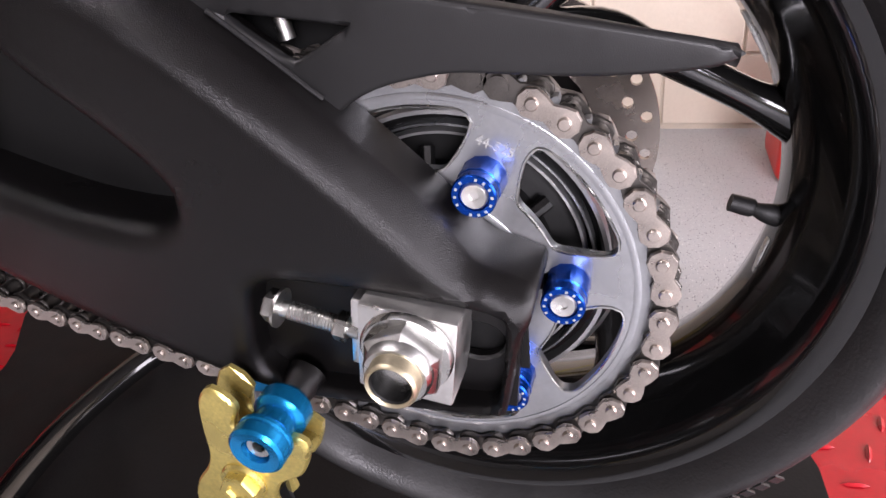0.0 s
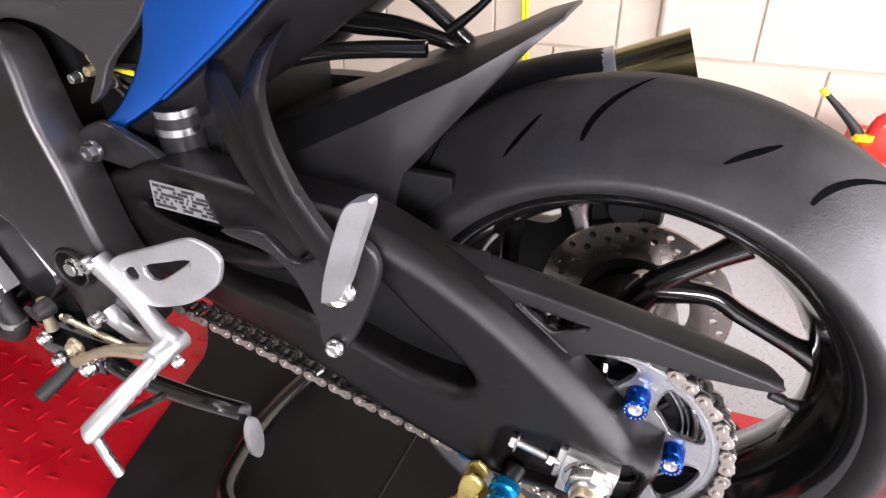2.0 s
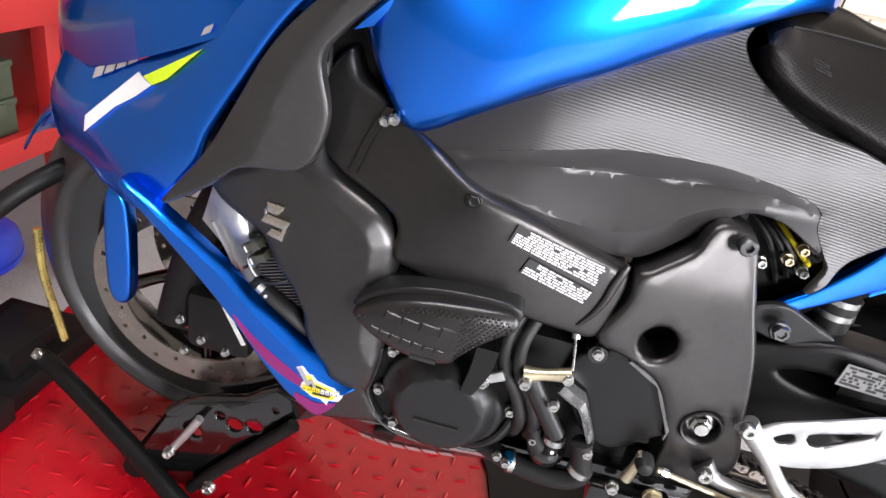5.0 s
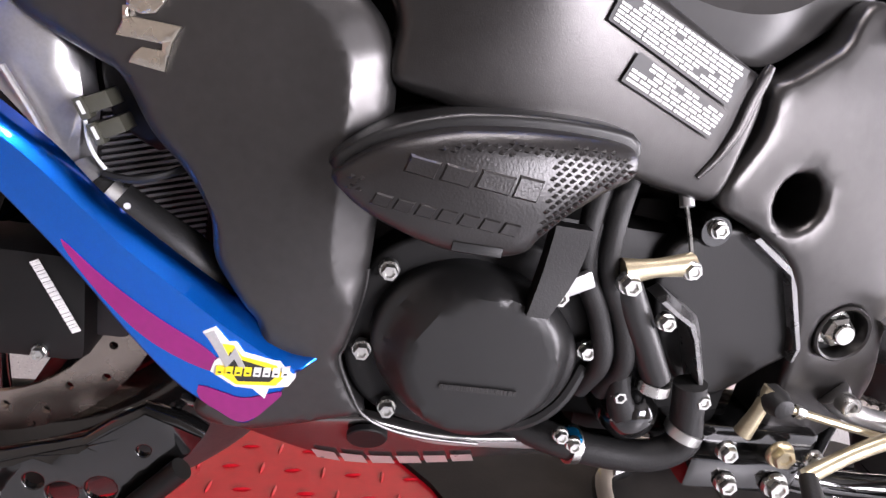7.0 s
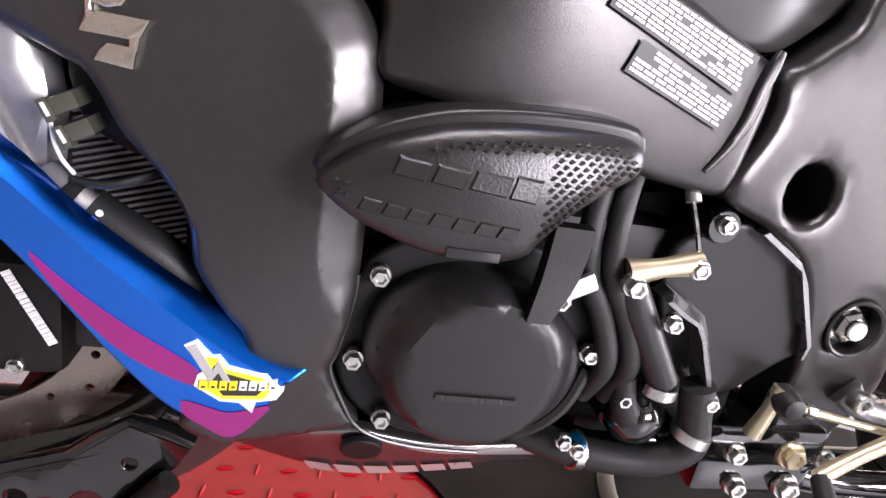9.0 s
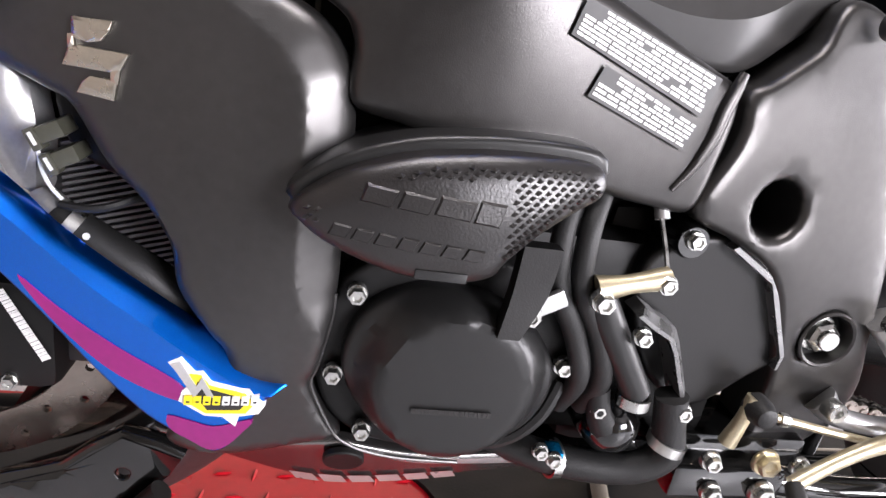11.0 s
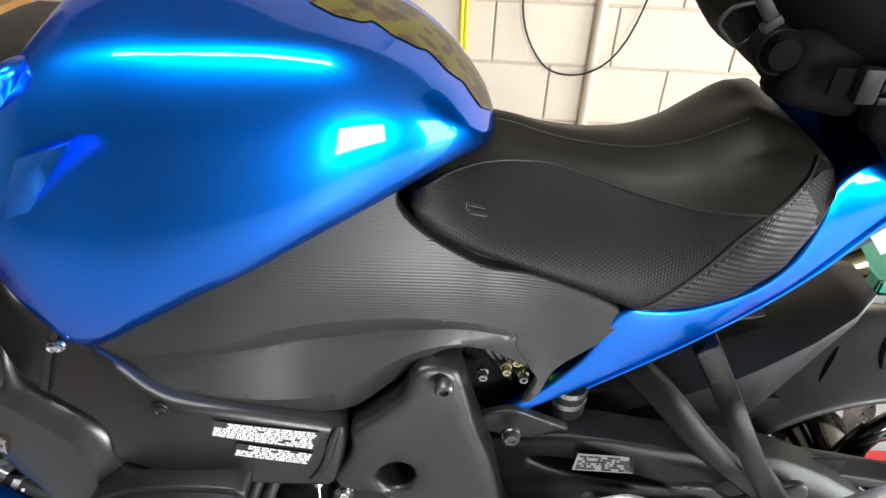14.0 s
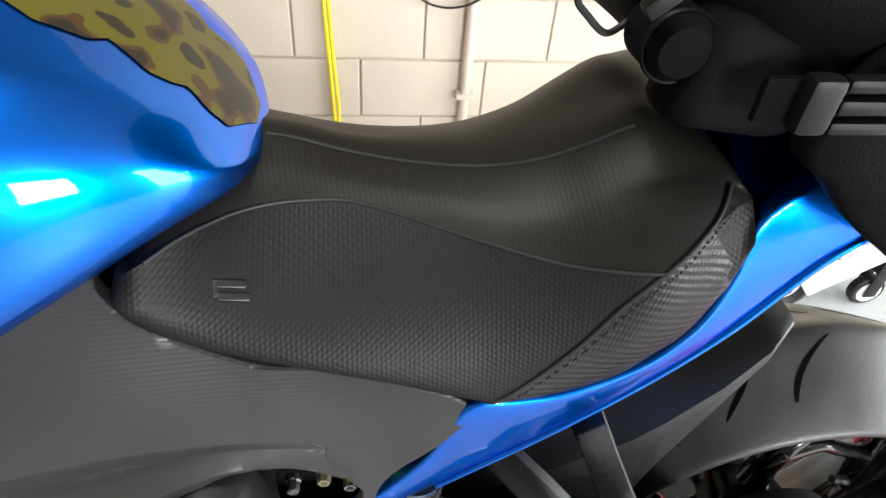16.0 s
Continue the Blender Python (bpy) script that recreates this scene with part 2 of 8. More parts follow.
M = {
    "olive_film": patched_film("olive_patch_film", ((0.0, (0.010, 0.009, 0.005)), (0.40, (0.045, 0.020, 0.006)), (0.46, (0.075, 0.066, 0.004)), (0.61, (0.014, 0.011, 0.005))), 30),
    "blue": paint("blue_metallic_paint", (0.0, 0.165, 0.78), metal=1.0, rough=0.31),
    # the red deck mirrored in the blue blade, painted as a colour
    "purple": surface("magenta_deck_reflection", (0.22, 0.004, 0.125), 0.3, coat=0.3, scale=14),
    "matt": surface("matt_black_plastic", (0.007, 0.0066, 0.0066), 0.38, spec=0.36, bump=0.12, bump_scale=900, scale=12),
    "satin": surface("satin_black_paint", (0.014, 0.014, 0.014), 0.34, spec=0.4, metal=0.15, bump=0.1, bump_scale=1500, scale=10),
    "frame": surface("satin_grey_black_frame", (0.058, 0.056, 0.055), 0.34, spec=0.4, metal=0.85, bump=0.12, bump_scale=1300, scale=9),
    "shroud": surface("satin_charcoal_paint", (0.075, 0.073, 0.072), 0.34, spec=0.4, metal=0.8, bump=0.08, bump_scale=1500, scale=9),
    "cowl": surface("charcoal_cowl_paint", (0.22, 0.212, 0.208), 0.24, spec=0.5, metal=0.92, bump=0.05, bump_scale=1500, scale=9),
    "swing": surface("textured_black_swingarm_paint", (0.0036, 0.0032, 0.0032), 0.30, spec=0.32, bump=0.30, bump_scale=1900, scale=14),
    "gloss": surface("gloss_black", (0.004, 0.004, 0.004), 0.12, coat=0.6, scale=8),
    "dark": surface("dark_engine_black", (0.005, 0.005, 0.005), 0.5, spec=0.25, scale=20, bump=0.1),
    "rubber": surface("black_rubber", (0.010, 0.010, 0.010), 0.55, spec=0.4, scale=25, bump=0.25, bump_scale=600),
    "tyre": surface("tyre_rubber", (0.022, 0.0215, 0.0215), 0.42, spec=0.55, scale=15, vary=0.3, bump=0.3, bump_scale=500, wear=0.2),
    # near-black colour that stands for the shade inside tread grooves
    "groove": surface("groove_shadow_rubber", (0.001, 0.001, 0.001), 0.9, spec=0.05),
    "vinyl": weave("seat_side_vinyl", (0.0100, 0.0088, 0.0084), 0.50, ((1, 0, 0.0031, 1), (0.5, 0.866, 0.0031, 1), (0.5, -0.866, 0.0031, 1)), 0.13, spec=0.17),
    "ribs": weave("ribbed_carbon_vinyl", (0.011, 0.010, 0.010), 0.40, ((0.12, 1, 0.0056, 1), (1, -0.3, 0.0028, 0.3)), 0.28, spec=0.32),
    "vinyl2": weave("seat_top_vinyl", (0.0100, 0.0088, 0.0072), 0.46, ((1, 0.25, 0.0034, 1), (0.4, 1, 0.0022, 0.5)), 0.06, spec=0.20),
    "cover": weave("textured_side_cover", (0.024, 0.023, 0.0225), 0.38, ((0.10, 1, 0.0031, 1), (1, -0.1, 0.0022, 0.1)), 0.12, spec=0.5),
    "steel": surface("zinc_plated_steel", (0.50, 0.50, 0.48), 0.30, metal=1.0, scale=60, vary=0.2, wear=0.3),
    "sprocket": surface("brushed_sprocket_steel", (0.46, 0.47, 0.48), 0.33, metal=0.9, scale=24, vary=0.12, wear=0.25),
    "alu": surface("cast_silver_alloy", (0.50, 0.50, 0.50), 0.38, metal=0.8, scale=30, bump=0.08),
    "chain": surface("chain_plate_steel", (0.42, 0.37, 0.33), 0.36, metal=0.9, scale=80, vary=0.25, wear=0.3),
    "chaindark": surface("dark_inner_link_steel", (0.13, 0.12, 0.11), 0.32, metal=0.9, scale=80, vary=0.25, wear=0.3),
    "gold": surface("yellow_zinc_plate", (0.62, 0.50, 0.16), 0.3, metal=0.85, scale=40, vary=0.3, wear=0.3),
    "brass": surface("pale_gold_plate", (0.55, 0.48, 0.33), 0.35, metal=0.85, scale=50, vary=0.2),
    "anod": surface("blue_anodised_aluminium", (0.0, 0.05, 0.33), 0.24, metal=0.85, scale=40, vary=0.15),
    "teal": surface("teal_anodised_aluminium", (0.0, 0.22, 0.50), 0.25, metal=0.8, scale=40, vary=0.15),
    "red": surface("red_lift_paint", (0.46, 0.004, 0.012), 0.30, scale=5, vary=0.2, coat=0.25, bump=0.06, bump_scale=60, wear=0.3),
    "mat": surface("black_rubber_mat", (0.006, 0.0055, 0.0055), 0.7, spec=0.3, scale=18, vary=0.4, bump=0.3, bump_scale=300),
    "white": surface("white_label", (0.75, 0.75, 0.74), 0.5, scale=20, vary=0.06),
    "labelprint": surface("white_sticker_print", (0.62, 0.62, 0.61), 0.4, scale=60, vary=0.12),
    "printgrey": surface("worn_white_print", (0.42, 0.42, 0.41), 0.5, scale=40, vary=0.2),
    "boltdark": surface("dark_plated_bolt", (0.12, 0.12, 0.12), 0.32, metal=0.9, scale=60, vary=0.2, wear=0.3),
    "print": surface("black_print", (0.02, 0.02, 0.02), 0.5, scale=20),
    "block": surface("cream_painted_block", (0.57, 0.49, 0.395), 0.75, scale=7, vary=0.06, bump=0.5, bump_scale=120),
    "mortar": surface("painted_mortar", (0.50, 0.43, 0.345), 0.85, scale=12, vary=0.1, bump=0.5, bump_scale=150),
    "floor": flecked("grey_flake_floor", (0.46, 0.47, 0.48), 0.4, [((0.04, 0.04, 0.05), 0.28), ((0.7, 0.7, 0.7), 0.3), ((0.12, 0.16, 0.25), 0.25)]),
    # wall and ceiling colours set dark to hold down bounced light and reflections
    "plaster": surface("dark_wall_paint", (0.19, 0.17, 0.15), 0.8, scale=3, vary=0.06, bump=0.2, bump_scale=80),
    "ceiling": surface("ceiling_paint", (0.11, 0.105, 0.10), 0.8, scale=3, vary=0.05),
    "yellow": surface("yellow_cord_jacket", (0.85, 0.70, 0.02), 0.45, scale=30),
    "wood": surface("worktop_wood", (0.45, 0.24, 0.08), 0.5, scale=12, vary=0.25),
    "benchred": surface("red_bench_paint", (0.45, 0.02, 0.02), 0.4, scale=8, vary=0.12),
    "olive": surface("olive_drab_steel", (0.05, 0.065, 0.04), 0.55, scale=12, vary=0.25),
    "cartgreen": surface("green_cart_paint", (0.03, 0.22, 0.15), 0.4, scale=10, vary=0.15, wear=0.2),
    "canred": surface("red_can_plastic", (0.62, 0.02, 0.012), 0.4, scale=10, vary=0.1),
    "stoolblue": surface("blue_stool_vinyl", (0.012, 0.03, 0.33), 0.35, scale=12, vary=0.12, bump=0.1),
    "bag": surface("black_nylon", (0.0028, 0.0025, 0.0025), 0.7, spec=0.05, scale=30, vary=0.3, bump=0.5, bump_scale=900),
    "bagplastic": surface("black_buckle_plastic", (0.004, 0.0036, 0.0036), 0.45, spec=0.18, scale=30),
    "lime": surface("lime_decal", (0.62, 0.85, 0.02), 0.3),
    "decred": surface("red_decal", (0.75, 0.03, 0.03), 0.3),
    "silver": surface("silver_decal", (0.5, 0.5, 0.5), 0.35, metal=0.5),
    # polished steel with its olive-gold reflection put into the base colour
    "tint": surface("olive_gold_tinted_steel", (0.30, 0.26, 0.14), 0.18, metal=1.0, scale=20, vary=0.2),
    "brushed": surface("grey_bevel_metal", (0.27, 0.27, 0.27), 0.34, metal=0.9, scale=60, vary=0.2, wear=0.3),
    "finmetal": surface("dull_fin_metal", (0.16, 0.16, 0.165), 0.4, metal=0.7, scale=60, vary=0.2),
    "oliveplug": surface("olive_grey_connector", (0.055, 0.055, 0.042), 0.35, spec=0.5, scale=30),
    "sliderrubber": surface("moulded_slider_plastic", (0.011, 0.0098, 0.0095), 0.34, spec=0.55, scale=25, bump=0.2, bump_scale=700),
    "namefilm": surface("pale_name_film", (0.50, 0.48, 0.47), 0.3, metal=0.6, scale=40, vary=0.1),
    "coverplain": surface("smooth_grey_black_plastic", (0.024, 0.023, 0.0225), 0.36, spec=0.5, bump=0.06, bump_scale=1400, scale=10),
    "labelgrey": surface("faded_grey_label", (0.20, 0.20, 0.20), 0.4, scale=40, vary=0.15),
    "nickel": surface("polished_nickel_badge", (0.62, 0.58, 0.50), 0.28, metal=1.0),
    "discs": surface("brake_disc_steel", (0.30, 0.26, 0.23), 0.26, metal=0.9, scale=40, vary=0.2),
    "card": surface("tan_board", (0.36, 0.30, 0.12), 0.8, scale=20),
    "machined": surface("machined_aluminium", (0.80, 0.79, 0.76), 0.38, metal=1.0, scale=30, vary=0.08, wear=0.3, bump=0.05, bump_scale=900),
    "guard": surface("satin_black_guard_plastic", (0.011, 0.0108, 0.011), 0.42, spec=0.45, bump=0.10, bump_scale=1800, scale=14),
    "screen": surface("smoked_windscreen", (0.05, 0.05, 0.05), 0.1, coat=0.5),
    "radiator": surface("radiator_core", (0.02, 0.02, 0.022), 0.45, metal=0.4),
}


# ---- building helpers ----
def link_mesh(name, bm_or_mesh, mat, parent=None, label="", smooth=40):
    if isinstance(bm_or_mesh, bmesh.types.BMesh):
        me = bpy.data.meshes.new(name)
        bmesh.ops.recalc_face_normals(bm_or_mesh, faces=bm_or_mesh.faces)
        bm_or_mesh.to_mesh(me)
        bm_or_mesh.free()
    else:
        me = bm_or_mesh
    me.materials.append(M[mat] if isinstance(mat, str) else mat)
    if smooth:
        me.shade_smooth()
        me.set_sharp_from_angle(angle=radians(smooth))
    ob = new(name, me)
    if parent:
        ob.parent = parent
        ob.matrix_parent_inverse = base_of(parent).inverted()
    return tagged(ob, label) if label else ob


def base_of(ob):
    m = ob.matrix_basis.copy()
    return base_of(ob.parent) @ ob.matrix_parent_inverse @ m if ob.parent else m


def part(name, bm, mat, parent, label="", smooth=40):
    return link_mesh(name, bm, mat, parent, label, smooth)


def thing(name, at, label, category, group="", kind=""):
    ob = new(name)
    ob.empty_display_size = 0.05
    ob.matrix_basis = pose(*at)
    return tagged(ob, label, category, group, kind)


def curve2(pts, closed=True, n=4):
    """A smooth curve through the points (Catmull-Rom)."""
    pts = [np.array(p, float) for p in pts]
    k, out = len(pts), []
    for i in range(k if closed else k - 1):
        if closed:
            a, b, c, d = pts[i - 1], pts[i], pts[(i + 1) % k], pts[(i + 2) % k]
        else:
            a, b, c, d = pts[max(i - 1, 0)], pts[i], pts[i + 1], pts[min(i + 2, k - 1)]
        for j in range(n):
            t = j / n
            out.append(0.5 * (2 * b + (c - a) * t + (2 * a - 5 * b + 4 * c - d) * t * t + (3 * b - a - 3 * c + d) * t**3))
    if not closed:
        out.append(pts[-1])
    return np.array(out)


def blend_depth(D):
    if not isinstance(D, (list, tuple)):
        return lambda x, z: np.zeros_like(x) + D
    D = np.array(D, float)
    if len(D) < 4:
        mid = D.mean(0)
        A = (D[:, :2] - mid[:2]) / 0.2
        g = np.linalg.solve(A.T @ A + 0.05 * np.eye(2), A.T @ (D[:, 2] - mid[2]))
        return lambda x, z: mid[2] + (np.asarray(x) - mid[0]) / 0.2 * g[0] + (np.asarray(z) - mid[1]) / 0.2 * g[1]
    P = D[:, :2] / 0.2
    n = len(D)

    def terms(x, z):
        q = np.stack([np.asarray(x, float), np.asarray(z, float)], -1) / 0.2
        r2 = ((q[..., None, :] - P) ** 2).sum(-1)
        lin = np.concatenate([np.ones(q.shape[:-1] + (1,)), q], -1)
        return r2 * np.log(r2 + 1e-9), lin

    K, L = terms(D[:, 0], D[:, 1])
    big = np.zeros((n + 3, n + 3))
    big[:n, :n], big[:n, n:], big[n:, :n] = K + 0.03 * np.eye(n), L, L.T
    big[n:, n:] -= 1e-6 * np.eye(3)
    sol = np.linalg.solve(big, np.concatenate([D[:, 2], np.zeros(3)]))

    def fn(x, z):
        k, lin = terms(x, z)
        return k @ sol[:n] + lin @ sol[n:]

    return fn


def onto(bm, depth, off=0.0):
    """Lay a flat part, built round y = 0, on a curved sheet."""
    fn = blend_depth(depth)
    for v in bm.verts:
        v.co.y += float(fn(v.co.x, v.co.z)) + off
    return bm


def inside(p, poly):
    x, y = p[:, 0][:, None], p[:, 1][:, None]
    x0, y0 = poly[:, 0], poly[:, 1]
    x1, y1 = np.roll(x0, -1), np.roll(y0, -1)
    cross = ((y0 > y) != (y1 > y)) & (x < (x1 - x0) * (y - y0) / (y1 - y0 + 1e-15) + x0)
    return cross.sum(1) % 2 == 1


def far_from(p, poly):
    a, b = poly, np.roll(poly, -1, 0)
    ab = b - a
    t = (((p[:, None] - a) * ab).sum(-1) / ((ab**2).sum(-1) + 1e-15)).clip(0, 1)
    return np.linalg.norm(p[:, None] - (a + t[..., None] * ab), axis=-1).min(1)


def sheet(outline, depth, thick=0.006, edge=0.005, puff=0.0, reach=0.05, holes=(), grid=0.014, n=3, shape=None, lines=()):
    """A closed shell over an outline in x and z: rounded along its edge, bulging towards -y, with openings cut through."""
    from mathutils.geometry import delaunay_2d_cdt
    def evenly(pts):
        if n == 1:
            return np.array(pts, float)
        c = curve2(pts, True, 8)
        c = np.concatenate([c, c[:1]])
        run = np.concatenate([[0], np.cumsum(np.linalg.norm(np.diff(c, axis=0), axis=1))])
        k = max(12, int(run[-1] / max(min(grid * 0.6, 0.012), 0.004)))
        at = np.linspace(0, run[-1], k, endpoint=False)
        return np.stack([np.interp(at, run, c[:, i]) for i in (0, 1)], -1)

    loops = [evenly(outline)] + [evenly(h) for h in holes]
    lo, hi = loops[0].min(0), loops[0].max(0)
    gx, gz = np.meshgrid(np.arange(lo[0], hi[0], grid), np.arange(lo[1], hi[1], grid * 0.87))
    gx[1::2] += grid / 2
    cand, need = [np.stack([gx.ravel(), gz.ravel()], -1)], [np.full(gx.size, max(edge * 1.25, 0.0008))]
    for lp in loops:
        tan = np.roll(lp, -1, 0) - np.roll(lp, 1, 0)
        nor = np.stack([-tan[:, 1], tan[:, 0]], -1) / (np.linalg.norm(tan, axis=1, keepdims=True) + 1e-12)
        for s in (-1, 1):
            for k in (0.1, 0.32, 0.64, 1.0) if edge > 0.0015 else ((1.0,) if edge > 0 else ()):
                cand.append(lp + s * nor * edge * k)
                need.append(np.full(len(lp), edge * k * 0.93))
    pts, need = np.concatenate(cand), np.concatenate(need)
    ok = inside(pts, loops[0])
    for h in loops[1:]:
        ok &= ~inside(pts, h)
    pts, need = pts[ok], need[ok]
    d = np.min([far_from(pts, lp) for lp in loops], axis=0) if len(pts) else np.zeros(0)
    pts = pts[d >= need]
    verts, edges = [], []
    for lp in loops:
        s = len(verts)
        verts += [Vector(p) for p in lp]
        edges += [(s + i, s + (i + 1) % len(lp)) for i in range(len(lp))]
    verts += [Vector(p) for p in pts]
    for ln in lines:
        s = len(verts)
        verts += [Vector(p) for p in ln]
        edges += [(s + i, s + i + 1) for i in range(len(ln) - 1)]
    v, _, f, *_ = delaunay_2d_cdt(verts, edges, [], 0, 1e-6)
    v = np.array([tuple(p) for p in v])
    f = [tuple(t) for t in f]
    cen = np.array([v[list(t)].mean(0) for t in f])
    ok = inside(cen, loops[0])
    for h in loops[1:]:
        ok &= ~inside(cen, h)
    f = [t for t, o in zip(f, ok) if o]
    d = np.min([far_from(v, lp) for lp in loops], axis=0)
    e = np.minimum(d, edge)
    y = blend_depth(depth)(v[:, 0], v[:, 1])
    if edge > 0:
        y = y + edge - np.sqrt(np.maximum(edge**2 - (edge - e) ** 2, 0))
    y = y - puff * np.sin(np.minimum(d / reach, 1) * math.pi / 2)
    if shape:
        y = y + shape(v[:, 0], v[:, 1], d)
    yb = blend_depth(depth)(v[:, 0], v[:, 1]) + max(thick, edge)
    bm = bmesh.new()
    front = [bm.verts.new((p[0], a, p[1])) for p, a in zip(v, y)]
    back = [bm.verts.new((p[0], max(a, b2 + 0.001), p[1])) for p, a, b2 in zip(v, yb, y)]
    count = {}
    for t in f:
        bm.faces.new([front[i] for i in t])
        bm.faces.new([back[i] for i in reversed(t)])
        for i in range(3):
            k = (t[i], t[(i + 1) % 3])
            count[tuple(sorted(k))] = count.get(tuple(sorted(k)), []) + [k]
    for ks in count.values():
        if len(ks) == 1:
            a, b = ks[0]
            bm.faces.new((front[b], front[a], back[a], back[b]))
    for w in [w for w in bm.verts if not w.link_faces]:
        bm.verts.remove(w)
    return bm


def tube(pts, r, sides=10, smooth_n=6, closed=False):
    """A round bar or hose through the points; r may be a list, one for each point."""
    pts = np.array(pts, float)
    rs = np.full(len(pts), r) if np.isscalar(r) else np.array(r, float)
    full = np.concatenate([pts, rs[:, None]], 1)
    c = curve2(full, closed, smooth_n) if smooth_n > 1 else full
    p, rr = c[:, :3], c[:, 3]
    bm = bmesh.new()
    rings, up = [], None
    for i in range(len(p)):
        a = p[(i - 1) % len(p)] if closed else p[max(i - 1, 0)]
        b = p[(i + 1) % len(p)] if closed else p[min(i + 1, len(p) - 1)]
        t = Vector(b - a).normalized()
        if up is None:
            up = t.orthogonal().normalized()
        up = (up - t * up.dot(t)).normalized()
        side = t.cross(up)
        rings.append([bm.verts.new(Vector(p[i]) + (up * math.cos(k * 2 * math.pi / sides) + side * math.sin(k * 2 * math.pi / sides)) * rr[i]) for k in range(sides)])
    for i in range(len(rings) if closed else len(rings) - 1):
        a, b = rings[i], rings[(i + 1) % len(rings)]
        for k in range(sides):
            bm.faces.new((a[k], a[(k + 1) % sides], b[(k + 1) % sides], b[k]))
    if not closed:
        bm.faces.new(rings[0][::-1]), bm.faces.new(rings[-1])
    return bm


def lathe(profile, center, axis="y", sides=32, start=0.0):
    """A turned part: profile of (radius, along) pairs round an axis through center."""
    bm = bmesh.new()
    rings = []
    for r, a in profile:
        ring = []
        for k in range(sides):
            c, s = math.cos(start + k * 2 * math.pi / sides) * r, math.sin(start + k * 2 * math.pi / sides) * r
            v = {"y": (c, a, s), "z": (c, s, a), "x": (a, c, s)}[axis]
            ring.append(bm.verts.new(Vector(center) + Vector(v)))
        rings.append(ring)
    for a, b in zip(rings, rings[1:]):
        for k in range(sides):
            bm.faces.new((a[k], a[(k + 1) % sides], b[(k + 1) % sides], b[k]))
    for ring, r in ((rings[0], profile[0][0]), (rings[-1], profile[-1][0])):
        if r > 1e-5 and tuple(profile[0]) != tuple(profile[-1]):
            bm.faces.new(ring)
    bmesh.ops.remove_doubles(bm, verts=bm.verts, dist=1e-6)
    return bm


def ring(profile, center, sides=64, axis="y"):
    """A turned closed ring (the profile is a closed loop)."""
    return lathe(list(profile) + [profile[0]], center, axis, sides)


def block(x0, x1, y0, y1, z0, z1, bevel=0.003, seg=2):
    bm = bmesh.new()
    bmesh.ops.create_cube(bm, size=1)
    for v in bm.verts:
        v.co = Vector((x0 + (v.co.x + 0.5) * (x1 - x0), y0 + (v.co.y + 0.5) * (y1 - y0), z0 + (v.co.z + 0.5) * (z1 - z0)))
    if bevel:
        bmesh.ops.bevel(bm, geom=bm.edges[:], offset=bevel, segments=seg, affect="EDGES", profile=0.6)
    return bm


def moved(bm, m):
    bmesh.ops.transform(bm, matrix=m, verts=bm.verts)
    return bm


def joined(*bms):
    out = bmesh.new()
    for b in bms:
        me = bpy.data.meshes.new("tmp")
        b.to_mesh(me)
        out.from_mesh(me)
        b.free()
        bpy.data.meshes.remove(me)
    return out


def hex_head(r, h, dish=0.0, sides=6):
    """A bolt head that points towards -y, its washer face at y = 0."""
    k = 1 / math.cos(math.pi / 6)
    bm = lathe([(0.0, -h + dish), (r * 0.55, -h + dish), (r * 0.7, -h), (r * 0.92 * k, -h), (r * k, -h * 0.82), (r * k, 0.0)], (0, 0, 0), "y", sides)
    fl = lathe([(0.0, -h * 0.25), (r * 1.32, -h * 0.25), (r * 1.45, 0), (r * 1.45, 0.002)], (0, 0, 0), "y", 20)
    return joined(bm, fl)


BOLT = {}


def bolt(parent, x, y, z, r=0.006, h=0.006, mat="steel", name="bolt", turn=0.0, label=""):
    r *= 0.78 if r < 0.0085 else 0.9
    key = (round(r, 4), round(h, 4), mat)
    if key not in BOLT:
        me = bpy.data.meshes.new(name)
        bm = hex_head(r, h, dish=h * 0.25)
        bmesh.ops.recalc_face_normals(bm, faces=bm.faces)
        bm.to_mesh(me)
        bm.free()
        me.materials.append(M[mat])
        me.shade_smooth()
        me.set_sharp_from_angle(angle=radians(30))
        BOLT[key] = me
    ob = new(name, BOLT[key])
    ob.parent = parent
    ob.matrix_parent_inverse = base_of(parent).inverted()
    ob.matrix_basis = pose(x, y, z, 0, turn, 0)
    return tagged(ob, label) if label else ob


def loft(sections, n_sec=5, n_along=4, caps=True, closed=False):
    """A skin over cross-sections, each a list of (x, y, z)."""
    rows = [curve2(s, closed, n_sec) for s in sections]
    cols = np.array([curve2([r[i] for r in rows], False, n_along) for i in range(len(rows[0]))])
    bm = bmesh.new()
    g = [[bm.verts.new(p) for p in c] for c in cols]
    m = len(g)
    for i in range(m if closed else m - 1):
        for j in range(len(g[0]) - 1):
            bm.faces.new((g[i][j], g[(i + 1) % m][j], g[(i + 1) % m][j + 1], g[i][j + 1]))
    if caps:
        bm.faces.new([c[0] for c in g])
        bm.faces.new([c[-1] for c in g][::-1])
    bmesh.ops.remove_doubles(bm, verts=bm.verts, dist=1e-5)
    return bm


